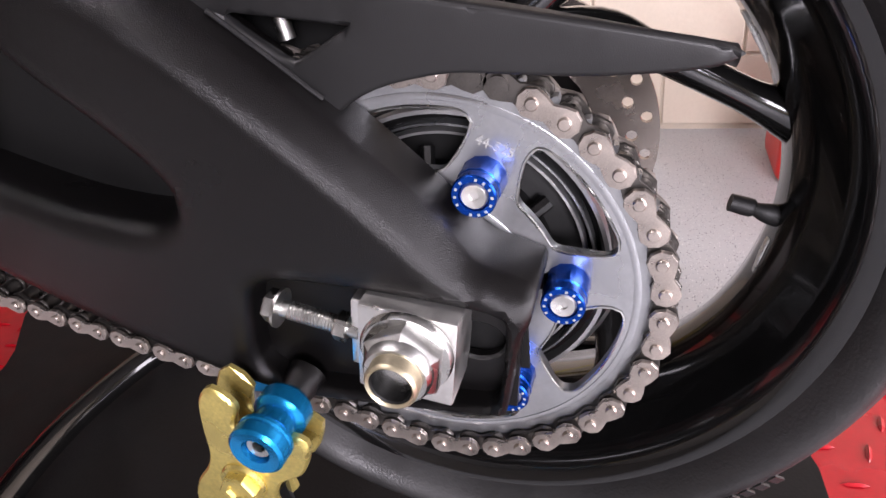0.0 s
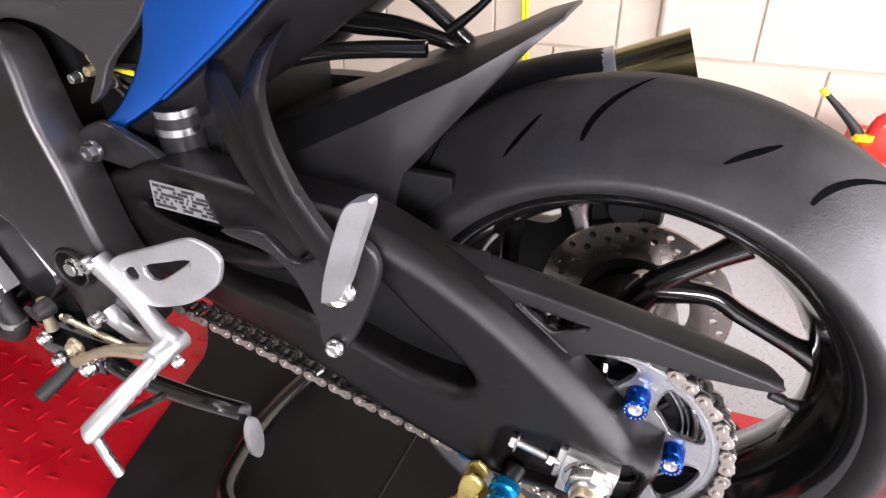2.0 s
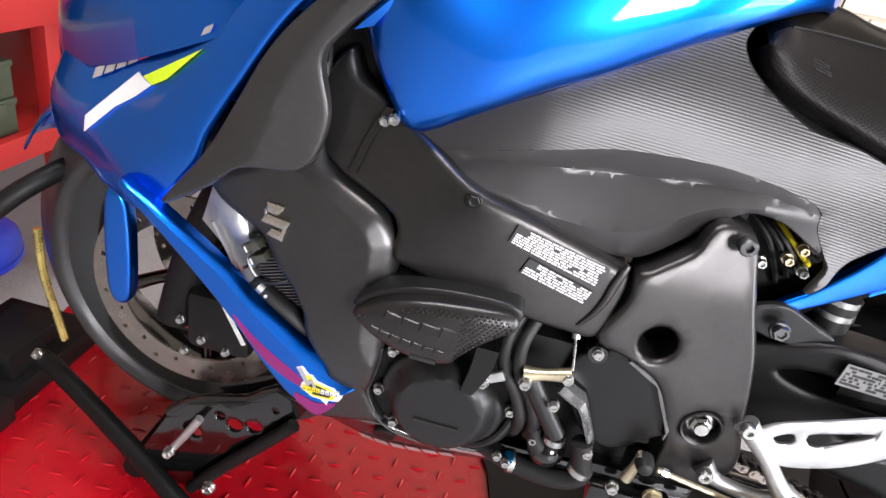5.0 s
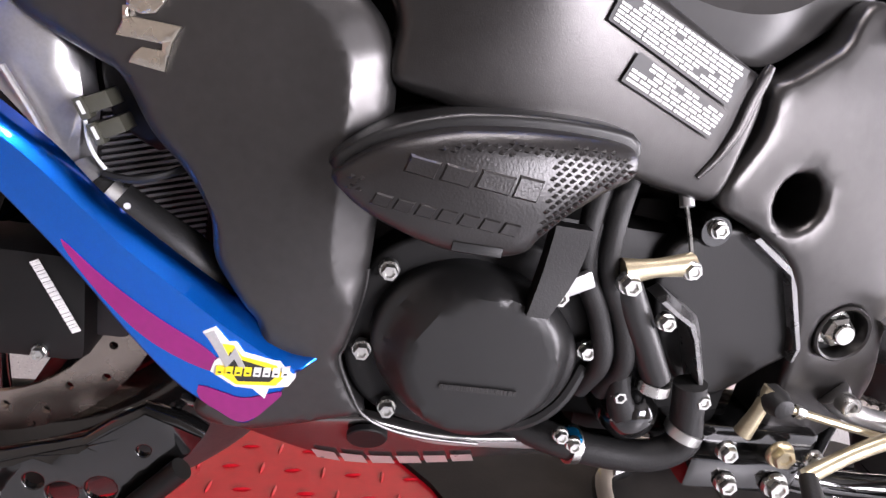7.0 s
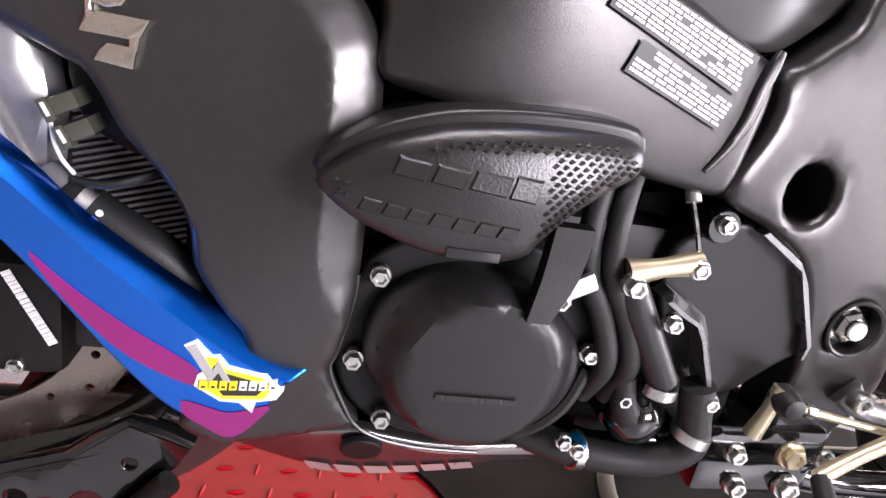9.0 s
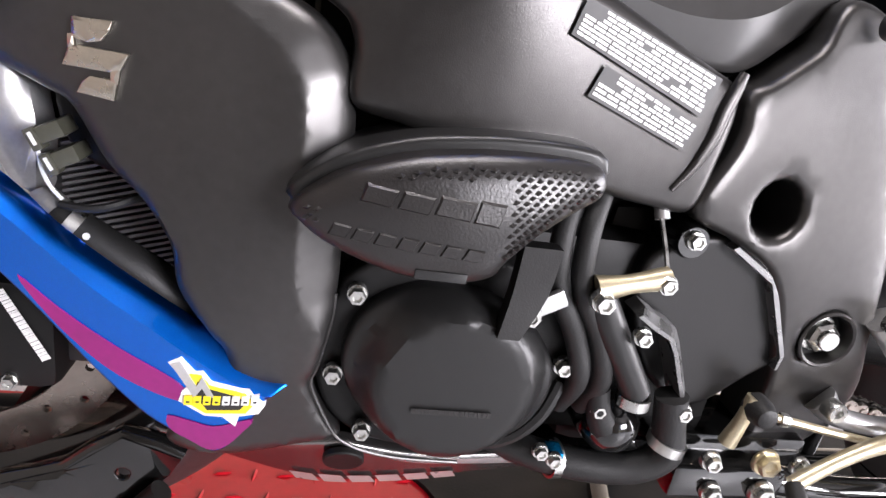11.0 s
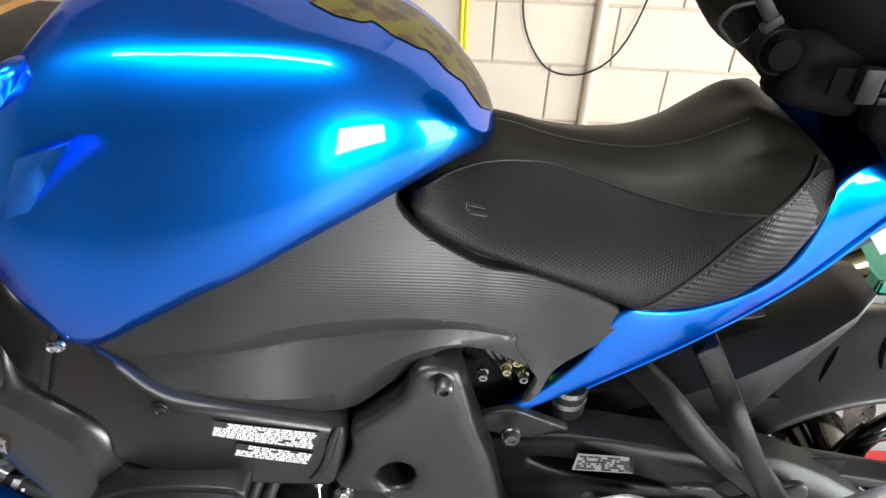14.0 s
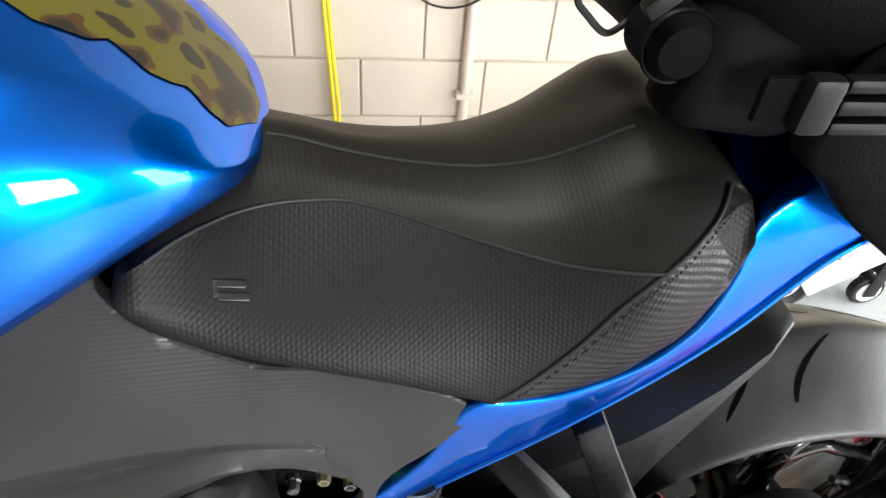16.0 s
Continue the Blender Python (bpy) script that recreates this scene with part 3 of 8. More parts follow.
def strap(pts, widths, thick=0.006):
    """A flat bar that runs through the points, its broad side facing -y, with softened edges."""
    pts = np.array(pts, float)
    rows = []
    for i, (p, w) in enumerate(zip(pts, widths)):
        t = pts[min(i + 1, len(pts) - 1)] - pts[max(i - 1, 0)]
        n = np.array([-t[2], 0, t[0]]) / math.hypot(t[0], t[2])
        rows.append([tuple(p + n * a * w + np.array([0, b * thick, 0])) for a, b in ((-1, 0.6), (-0.9, -0.6), (-0.6, -1), (0.6, -1), (0.9, -0.6), (1, 0.6), (0.8, 1), (-0.8, 1))])
    return loft(rows, 1, 5, True, True)


def bars(parent, x0, z0, w, h, rows, y, turn, mat, seed, fill=0.85, t=0.0006, name="print", surface_depth=None):
    """Unreadable print: short bars in rows, on a plate facing -y."""
    rnd = random.Random(seed)
    bm = bmesh.new()
    rh = h / rows
    for r in range(rows):
        x = 0.0
        while x < w:
            step = rnd.uniform(0.014, 0.06) * w
            if x + step > w:
                break
            if rnd.random() < fill:
                bb = block(x, x + step * 0.84, -t, 0, -r * rh - rh * 0.66, -r * rh, 0)
                me = bpy.data.meshes.new("tmp")
                bb.to_mesh(me)
                bm.from_mesh(me)
                bb.free()
                bpy.data.meshes.remove(me)
            x += step
    moved(bm, turn if isinstance(turn, Matrix) else pose(x0, y, z0, 0, turn, 0))
    if surface_depth:
        onto(bm, *surface_depth)
    return part(name, bm, mat, parent, smooth=0)


# ---- the garage ----
FLOOR = -0.20
WALL_Y = 1.56


def slab(name, *box, mat, label="", bevel=0.0):
    return tagged(link_mesh(name, block(*box, bevel), mat, smooth=0), label, kind="structure")


slab("floor", -3.2, 6.0, -9.0, 3.0, FLOOR - 0.1, FLOOR, mat="floor", label="grey epoxy garage floor with dark and white flakes")
wall_block = slab("wall_north", -3.2, 3.6, WALL_Y + 0.006, WALL_Y + 0.2, FLOOR, 2.5, mat="mortar", label="cream painted concrete block garage wall with recessed joints")
# plain walls and ceiling added to close the room
slab("wall_west", -3.2, -2.75, -3.9, WALL_Y, FLOOR, 2.5, mat="plaster", label="plain dark painted garage wall")
slab("wall_south_a", -3.2, 0.4, -4.0, -3.8, FLOOR, 2.5, mat="plaster", label="plain wall beside the open garage door")
slab("wall_south_b", 3.1, 3.6, -4.0, -3.8, FLOOR, 2.5, mat="plaster", label="plain wall beside the open garage door")
slab("wall_south_lintel", 0.4, 3.1, -4.0, -3.8, 2.15, 2.5, mat="plaster", label="plain lintel over the open garage door")
slab("wall_east_a", 3.4, 3.6, 0.8, WALL_Y, FLOOR, 2.5, mat="plaster", label="plain wall beside the side door")
slab("wall_east_b", 3.4, 3.6, -3.8, -2.0, FLOOR, 2.5, mat="plaster", label="plain wall beside the side door")
slab("wall_east_lintel", 3.4, 3.6, -2.0, 0.8, 2.15, 2.5, mat="plaster", label="plain lintel over the side door")
slab("ceiling", -3.2, 3.6, -4.0, 1.76, 2.5, 2.6, mat="ceiling", label="plain dark garage ceiling")


# ---- wall: pipe, cords ----
def conduit():
    th = thing("wall_conduit", (-0.125, WALL_Y - 0.02, FLOOR), "cream painted steel conduit fixed to the block wall", "pipe")
    part("pipe", tube([(-0.125, WALL_Y - 0.022, FLOOR + 0.02), (-0.125, WALL_Y - 0.022, 2.3)], 0.017, 14, 1), "block", th)
    for z in (0.1, 1.0):
        part("strap", joined(block(-0.155, -0.095, WALL_Y - 0.044, WALL_Y - 0.002, z, z + 0.02, 0.004)), "block", th)


def yellow_cord():
    th = thing("extension_cord", (-0.56, WALL_Y - 0.03, 0.0), "bright yellow extension cord hanging in a long loop on the wall", "cord")
    part("cord", tube([(-0.575, WALL_Y - 0.012, 0.9), (-0.573, WALL_Y - 0.02, 0.5), (-0.56, WALL_Y - 0.02, 0.2), (-0.552, WALL_Y - 0.02, 0.03), (-0.545, WALL_Y - 0.018, -0.02), (-0.538, WALL_Y - 0.02, 0.05), (-0.55, WALL_Y - 0.02, 0.25), (-0.558, WALL_Y - 0.022, 0.5), (-0.562, WALL_Y - 0.012, 0.9)], 0.006, 8), "yellow", th)
    part("hook", tube([(-0.569, WALL_Y, 0.9), (-0.569, WALL_Y - 0.04, 0.89), (-0.569, WALL_Y - 0.05, 0.92)], 0.004, 8), "steel", th)


def black_cable():
    th = thing("hanging_cable", (-0.25, WALL_Y - 0.03, 0.4), "thin black cable sagging along the block wall", "cable")
    part("cable", tube([(-0.36, WALL_Y - 0.008, 0.95), (-0.38, WALL_Y - 0.02, 0.62), (-0.31, WALL_Y - 0.03, 0.45), (-0.21, WALL_Y - 0.03, 0.40), (-0.10, WALL_Y - 0.045, 0.44), (-0.02, WALL_Y - 0.03, 0.55), (0.03, WALL_Y - 0.02, 0.75), (0.04, WALL_Y - 0.008, 0.95)], 0.0035, 8), "rubber", th)


conduit(), yellow_cord(), black_cable()


# ---- the lift ----
def lift_table():
    th = thing("motorcycle_lift", (-0.6, 0.0, FLOOR), "red steel motorcycle lift table with raised tread bars", "lift table")
    deck = [(-1.638, -0.168), (-1.2, -0.283), (-0.9, -0.345), (0.9, -0.345), (0.9, 0.345), (-1.70, 0.30)]
    bm = bmesh.new()
    top = [bm.verts.new((x, y, 0)) for x, y in deck]
    low = [bm.verts.new((x, y, -0.045)) for x, y in deck]
    bm.faces.new(top), bm.faces.new(low[::-1])
    for i in range(len(deck)):
        j = (i + 1) % len(deck)
        bm.faces.new((top[j], top[i], low[i], low[j]))
    bmesh.ops.bevel(bm, geom=bm.edges[:], offset=0.004, segments=2, affect="EDGES")
    part("deck", bm, "red", th, "red painted tread plate deck")
    part("frame_rail", block(-1.55, 0.8, -0.10, -0.05, -0.10, -0.046, 0.004), "dark", th)
    part("frame_rail", block(-1.55, 0.8, 0.14, 0.19, -0.10, -0.046, 0.004), "dark", th)
    for x in (-1.35, 0.5):
        part("cross_member", block(x - 0.03, x + 0.03, -0.13, 0.22, FLOOR + 0.002, -0.101, 0.004), "dark", th)
    part("edge_bolt", tube([(-1.41, -0.215, -0.03), (-1.415, -0.250, -0.032)], 0.012, 10, 1), "steel", th)
    # tread: short raised lens-shaped bars in alternating directions
    bm = bmesh.new()
    rnd = random.Random(4)
    for i in range(64):
        for j in range(16):
            x = -1.62 + i * 0.041 + (0.0205 if j % 2 else 0)
            y = -0.325 + j * 0.043
            edge = -0.145 - (x + 1.74) * 0.2555 if x < -1.2 else (-0.283 - (x + 1.2) * 0.207 if x < -0.9 else -0.345)
            if y < edge + 0.02 or y > 0.29 or (-0.74 < x < 0.195):
                continue
            a = radians(8 if (i + j) % 2 else 82) + rnd.uniform(-0.05, 0.05)
            c, s = math.cos(a), math.sin(a)
            loc = [(-0.013, 0, 0), (-0.006, 0.0028, 0.0011), (0.006, 0.0028, 0.0011), (0.013, 0, 0), (0.006, -0.0028, 0.0011), (-0.006, -0.0028, 0.0011)]
            vs = [bm.verts.new((x + c * px - s * py, y + s * px + c * py, 0.0002 + pz)) for px, py, pz in loc]
            r1, r2 = bm.verts.new((x - c * 0.006, y - s * 0.006, 0.0034)), bm.verts.new((x + c * 0.006, y + s * 0.006, 0.0034))
            bm.faces.new(vs[::-1])
            for q in ((vs[0], r1, vs[1]), (vs[1], r1, r2, vs[2]), (vs[2], r2, vs[3]), (vs[3], r2, vs[4]), (vs[4], r2, r1, vs[5]), (vs[5], r1, vs[0])):
                bm.faces.new(q)
    ob = part("tread_pattern", bm, "red", th, "raised tread bars", 60)
    ob["kind"] = "stuff"
    return th


lift_table()
mat_outline = [(-0.70, -0.06), (-0.735, 0.10), (-0.77, 0.30), (0.178, 0.30), (0.178, -0.33), (-0.60, -0.33), (-0.665, -0.2)]
bmat = bmesh.new()
c2 = curve2(mat_outline, True, 6)
up = [bmat.verts.new((p[0], p[1], 0.008)) for p in c2]
dn = [bmat.verts.new((p[0], p[1], 0.0004)) for p in c2]
bmat.faces.new(up)
for i in range(len(c2)):
    j = (i + 1) % len(c2)
    bmat.faces.new((up[j], up[i], dn[i], dn[j]))
tagged(link_mesh("rubber_mat", bmat, "mat", smooth=30), "black rubber mat under the rear wheel, dusty", "mat")

joint = [(-0.296, -0.30, 0.0083), (-0.290, 0.0, 0.0083), (-0.286, 0.27, 0.0083)]
tagged(link_mesh("mat_joint", tube(joint, 0.0016, 6, 2), "rubber", smooth=40), "grey joint line across the black rubber mat", "mat joint")

# ---- the motorcycle ----
bike = thing("motorcycle", (-0.6, 0.0, 0.0), "blue and black sport touring motorcycle on the red lift", "motorcycle")
ZR = 0.352          # rear axle height
YS = -0.115         # chain line
CY = 0.008          # middle of the upper bodywork
FRD = [(-.955, .71, -.175), (-.85, .661, -.215), (-.8, .64, -.212), (-.7, .61, -.195), (-.62, .54, -.19), (-.55, .46, -.185), (-.56, .66, -.164), (-.56, .38, -.177)]
MIDD = [(-.93, .72, -.175), (-.80, .69, -.186), (-.72, .66, -.175), (-.60, .70, -.148), (-.56, .80, -.105), (-.42, .74, -.125), (-.47, .68, -.13), (-.75, .78, -.15)]
SHD = [(-1.06, .56, -.186), (-.95, .62, -.205), (-.94, .45, -.215), (-1.1, .5, -.17), (-.98, .40, -.205), (-.93, .38, -.205), (-.95, .33, -.194), (-1.0, .33, -.19)]


def mirrored(bm):
    """The same part on the far side of the bike."""
    for v in bm.verts:
        v.co.y = 2 * CY - v.co.y
    bmesh.ops.reverse_faces(bm, faces=bm.faces)
    return bm


# frame
SPAR = [(-1.007, 0.767), (-0.990, 0.740), (-0.961, 0.727), (-0.928, 0.711), (-0.895, 0.695), (-0.862, 0.677), (-0.834, 0.667), (-0.797, 0.657), (-0.767, 0.647), (-0.704, 0.624), (-0.684, 0.616), (-0.678, 0.602), (-0.682, 0.570), (-0.693, 0.534), (-0.726, 0.534), (-0.779, 0.543), (-0.841, 0.555), (-0.891, 0.565), (-0.921, 0.573), (-0.923, 0.606), (-0.938, 0.623), (-0.997, 0.644), (-1.021, 0.668), (-1.033, 0.725)]
def spar_shape(x, z, d):
    return -0.0012 * np.sin(np.minimum(d / 0.030, 1) * math.pi / 2)
spar = part("frame_spar", sheet(SPAR, FRD, 0.05, 0.0085, shape=spar_shape, grid=0.007), "frame", bike, "satin black aluminium frame spar")
part("frame_spar_far", mirrored(sheet(SPAR, FRD, 0.05, 0.012, shape=spar_shape, grid=0.03)), "frame", bike)
PLATE = [(-0.673, 0.613), (-0.660, 0.620), (-0.640, 0.634), (-0.622, 0.648), (-0.616, 0.664), (-0.608, 0.677), (-0.594, 0.681), (-0.574, 0.676), (-0.561, 0.664), (-0.540, 0.600), (-0.518, 0.540), (-0.498, 0.455), (-0.481, 0.396), (-0.498, 0.351), (-0.541, 0.325), (-0.570, 0.343), (-0.576, 0.408), (-0.607, 0.485), (-0.649, 0.514), (-0.693, 0.534), (-0.674, 0.582)]
HOLE = [(-0.626 + 0.0205 * math.cos(a), 0.5405 + 0.0205 * math.sin(a)) for a in np.linspace(0, 2 * math.pi, 16, endpoint=False)]
PIVOT = [(-0.545 + 0.0212 * math.cos(a), 0.4455 + 0.0212 * math.sin(a)) for a in np.linspace(0, 2 * math.pi, 20, endpoint=False)]
plate = part("pivot_plate", sheet(PLATE, FRD, 0.045, 0.006, holes=[HOLE, PIVOT], shape=lambda x, z, d: -0.002 * np.sin(np.minimum(d / 0.010, 1) * math.pi / 2) + 0.10 * np.clip(z - 0.61, 0, 0.1)), "frame", bike, "satin black swingarm pivot plate with a round hole")
part("hole_backing", block(-0.68, -0.56, -0.14, -0.13, 0.48, 0.60, 0.004), "dark", bike)
part("weld_seam", onto(tube([(-0.684, 0, 0.624), (-0.687, 0, 0.615), (-0.692, 0, 0.600), (-0.696, 0, 0.582), (-0.705, 0, 0.563), (-0.716, 0, 0.548)], [0.003, 0.0045, 0.0052, 0.0048, 0.0035, 0.002], 10), FRD, -0.0015), "frame", bike, "raised weld bead")
bolt(bike, -0.955, -0.188, 0.711, 0.0052, 0.005, "steel", turn=10)
bolt(bike, -0.85, -0.2175, 0.663, 0.0075, 0.003, "matt")
part("socket_bolt", lathe([(0.0, -0.004), (0.0040, -0.004), (0.0048, -0.009), (0.0080, -0.009), (0.0096, -0.007), (0.0096, 0.004)], (-0.578, -0.173, 0.668), "y", 24), "boltdark", bike, "chrome socket head frame bolt")
bolt(bike, -0.50, -0.150, 0.572, 0.0088, 0.009, "boltdark", turn=5)
PVX, PVZ = -0.545, 0.4455
piv = part("pivot_recess", ring([(0.0205, -0.001), (0.0222, -0.0022), (0.0235, -0.001), (0.0235, 0.024), (0.0205, 0.024)], (PVX, -0.187, PVZ), 36), "frame", bike)
part("recess_floor", lathe([(0, 0), (0.0208, 0), (0.0208, 0.004), (0, 0.004)], (PVX, -0.172, PVZ), "y", 28), "dark", piv)
part("pivot_nut", joined(lathe([(0.0060, -0.0125), (0.0095, -0.0125), (0.0128, -0.0100), (0.0128, 0.0)], (PVX, -0.174, PVZ), "y", 6, 0.3), lathe([(0.011, -0.0030), (0.0150, -0.0022), (0.0155, 0.0)], (PVX, -0.174, PVZ), "y", 32), lathe([(0.0050, -0.0165), (0.0075, -0.0165), (0.0082, -0.0155), (0.0082, -0.010)], (PVX, -0.174, PVZ), "y", 28)), "steel", piv, "hollow zinc plated swingarm pivot nut", 30)
part("pivot_bore", lathe([(0, -0.012), (0.0052, -0.012), (0.0052, -0.002), (0, -0.002)], (PVX, -0.174, PVZ), "y", 20), "dark", piv)

part("spar_strap", onto(loft([[(x - 0.006, 0.004, z), (x - 0.004, -0.0022, z), (x + 0.004, -0.0022, z), (x + 0.006, 0.004, z)] for x, z in ((-0.953, 0.7225), (-0.961, 0.708), (-0.969, 0.690), (-0.976, 0.668), (-0.981, 0.650))], 1, 3, True, True), FRD, -0.003), "gloss", bike, "gloss black tie strap round the spar", 30)
bolt(bike, -0.945, -0.192, 0.716, 0.0055, 0.005, "steel", turn=35)

# warning labels on the spar: white plates with black unreadable print
def warning_label(corners, rows, seed, words):
    """A sticker on the spar between four corners (top left, top right, bottom right, bottom left), with rows of unreadable print."""
    tl, tr, br, bl_ = [np.array(c) for c in corners]
    at = lambda u, v: (tl + (tr - tl) * u) * (1 - v) + (bl_ + (br - bl_) * u) * v

    def quad(u0, u1, v0, v1, lift, bm):
        q = [at(u, v) for u, v in ((u0, v0), (u1, v0), (u1, v1), (u0, v1))]
        top = [bm.verts.new((p[0], -lift, p[1])) for p in q]
        low = [bm.verts.new((p[0], 0.0004, p[1])) for p in q]
        bm.faces.new(top)
        for i in range(4):
            bm.faces.new((top[i], top[(i + 1) % 4], low[(i + 1) % 4], low[i]))

    bm = bmesh.new()
    strip = [[bm.verts.new((*(at(i / 10, v))[:1], -0.0002, at(i / 10, v)[1])) for v in (0, 1)] for i in range(11)]
    for p, q in zip(strip, strip[1:]):
        bm.faces.new((p[0], q[0], q[1], p[1]))
    lab = part("warning_label", onto(bm, FRD, -0.0038), "print", bike, "black warning sticker with white unreadable print", 0)
    rnd, bm = random.Random(seed), bmesh.new()
    for r in range(rows):
        u = 0.025
        while u < 0.94:
            w = rnd.uniform(0.5, 1.6) / words
            if rnd.random() < 0.97 and not (r < 3 and u < 0.12):
                quad(u, min(u + w * 0.84, 0.975), 0.045 + r * 0.91 / rows, 0.045 + (r + 0.62) * 0.91 / rows, 0.0005, bm)
            u += w
    part("print", onto(bm, FRD, -0.0038), "labelprint", lab, smooth=0)


# side cover
FOLD_1 = [(-0.901, 0.695), (-0.864, 0.700), (-0.818, 0.711), (-0.773, 0.720), (-0.726, 0.728), (-0.676, 0.730), (-0.622, 0.729), (-0.564, 0.721), (-0.513, 0.707)]
FOLD_2 = [(-0.901, 0.692), (-0.864, 0.694), (-0.818, 0.698), (-0.771, 0.700), (-0.723, 0.702), (-0.671, 0.705), (-0.618, 0.709), (-0.561, 0.709), (-0.511, 0.700)]
FOLD_3 = [(-0.901, 0.684), (-0.865, 0.673), (-0.817, 0.665), (-0.768, 0.656), (-0.727, 0.651), (-0.69, 0.654), (-0.664, 0.663), (-0.639, 0.678), (-0.613, 0.689), (-0.575, 0.696), (-0.52, 0.695)]
UPPER = [(-0.934, 0.699), (-0.814, 0.767), (-0.710, 0.820), (-0.630, 0.869), (-0.632, 0.842), (-0.607, 0.814), (-0.548, 0.781), (-0.485, 0.769), (-0.404, 0.737), (-0.417, 0.700), (-0.461, 0.659), (-0.475, 0.630), (-0.492, 0.618), (-0.480, 0.646), (-0.489, 0.661), (-0.505, 0.685)] + FOLD_1[::-1]
UNDER = [(x, z + 0.0025) for x, z in FOLD_1] + [(-0.490, 0.662), (-0.538, 0.684), (-0.574, 0.689), (-0.598, 0.676), (-0.615, 0.660), (-0.633, 0.646), (-0.658, 0.629), (-0.68, 0.622), (-0.713, 0.624), (-0.766, 0.634), (-0.816, 0.648), (-0.865, 0.661), (-0.897, 0.678), (-0.919, 0.694)]


FOLDS = [curve2(f, False, 5) for f in (FOLD_1, FOLD_2, FOLD_3)]


def cover_folds(x, z, d):
    """The cover's face, folded in, out and in again along three creases."""
    z1, z2, z3 = [np.interp(x, f[:, 0], f[:, 1]) for f in FOLDS]
    fade = np.clip((x + 0.925) / 0.06, 0, 1) * np.clip((-0.485 - x) / 0.07, 0, 1)
    fold = 0.50 * np.clip(z1 - z, 0, z1 - z2) - 0.42 * np.clip(z2 - z, 0, np.maximum(z2 - z3, 0)) + 0.40 * np.clip(z3 - z, 0, 0.1)
    wide = np.clip((x + 0.95) / 0.15, 0, 1) * np.clip((-0.42 - x) / 0.12, 0, 1)
    return 0.002 - 0.008 * np.exp(-((z - z1 - 0.045) / 0.055) ** 2) * wide + fold * fade


for far in (False, True):
    side = mirrored if far else (lambda bm: bm)
    cover = part("side_cover_far" if far else "side_cover", side(sheet(UPPER, MIDD, 0.012, 0.0015, shape=cover_folds, grid=0.03 if far else 0.008)), "cover", bike, "" if far else "dark grey side cover with finely lined texture", 30)
    part("cover_skirt", side(sheet(UNDER, MIDD, 0.010, 0.0015, shape=lambda x, z, d: cover_folds(x, z, d) + 0.0006, grid=0.03 if far else 0.007, lines=() if far else [FOLDS[1][4::2], FOLDS[2][4:-4:2]])), "coverplain", cover, "" if far else "smooth folded lower edge of the cover", 40)


# tank
def tank():
    st = [  # x, lower edge, widest line, shoulder (y, z each), top
        (-1.00, -.165, .815, -.172, .845, -.105, .876, .882),
        (-0.978, -.182, .775, -.192, .850, -.135, .905, .920),
        (-0.957, -.187, .742, -.203, .842, -.150, .936, .968),
        (-0.927, -.187, .712, -.206, .83, -.155, .954, 1.008),
        (-0.866, -.188, .742, -.200, .81, -.148, .964, 1.022),
        (-0.81, -.182, .775, -.193, .832, -.138, .973, 1.019),
        (-0.76, -.174, .800, -.184, .85, -.128, .980, 1.014),
        (-0.70, -.158, .833, -.168, .874, -.117, .982, 1.005),
        (-0.66, -.143, .852, -.152, .888, -.108, .976, .993),
        (-0.625, -.126, .868, -.134, .897, -.097, .962, .977),
        (-0.595, -.106, .879, -.113, .900, -.082, .944, .957),
        (-0.572, -.086, .884, -.091, .900, -.066, .925, .934),
        (-0.556, -.066, .884, -.069, .895, -.049, .907, .913),
        (-0.547, -.044, .882, -.046, .888, -.032, .896, .899),
        (-0.541, -.016, .878, -.016, .882, -.010, .886, .887),
    ]
    secs = []
    for x, yl, zl, yb, zb, ys, zs, zt in st:
        half = [(x, yl + 0.22 * (CY - yl), zl - 0.003), (x, yl, zl), (x, yb, zb), (x, yb + 0.5 * (ys - yb) - 0.008, zb + 0.62 * (zs - zb)), (x, ys, zs), (x, ys + 0.30 * (CY - ys), zs + 0.55 * (zt - zs))]
        secs.append(half + [(x, CY, zt)] + [(a, 2 * CY - b, c) for a, b, c in reversed(half)])
    t = part("fuel_tank", loft(secs), "blue", bike, "glossy metallic blue fuel tank")
    # protection film with a jagged edge, laid on the tank
    skin = BVHTree.FromBMesh(loft(secs))
    pad = []
    for x in np.linspace(-0.715, -0.545, 60):
        w = np.interp(x, [-0.715, -0.69, -0.668, -0.660, -0.640, -0.618, -0.611, -0.592, -0.582, -0.576, -0.566, -0.556, -0.545], [0.050, 0.064, 0.060, 0.048, 0.058, 0.054, 0.045, 0.053, 0.048, 0.041, 0.046, 0.043, 0.012])
        row = []
        for u in np.linspace(-1, 1, 13):
            at, n = skin.ray_cast(Vector((x, CY + u * w, 1.2)), Vector((0, 0, -1)))[:2]
            row.append(tuple(at + (n if n.z > 0 else -n) * 0.0011))
        pad.append(row)
    part("tank_pad", loft(pad, 1, 1, False), "olive_film", t, "tank protection film in olive, brown and dark patches with a jagged edge")
    return t


tank()


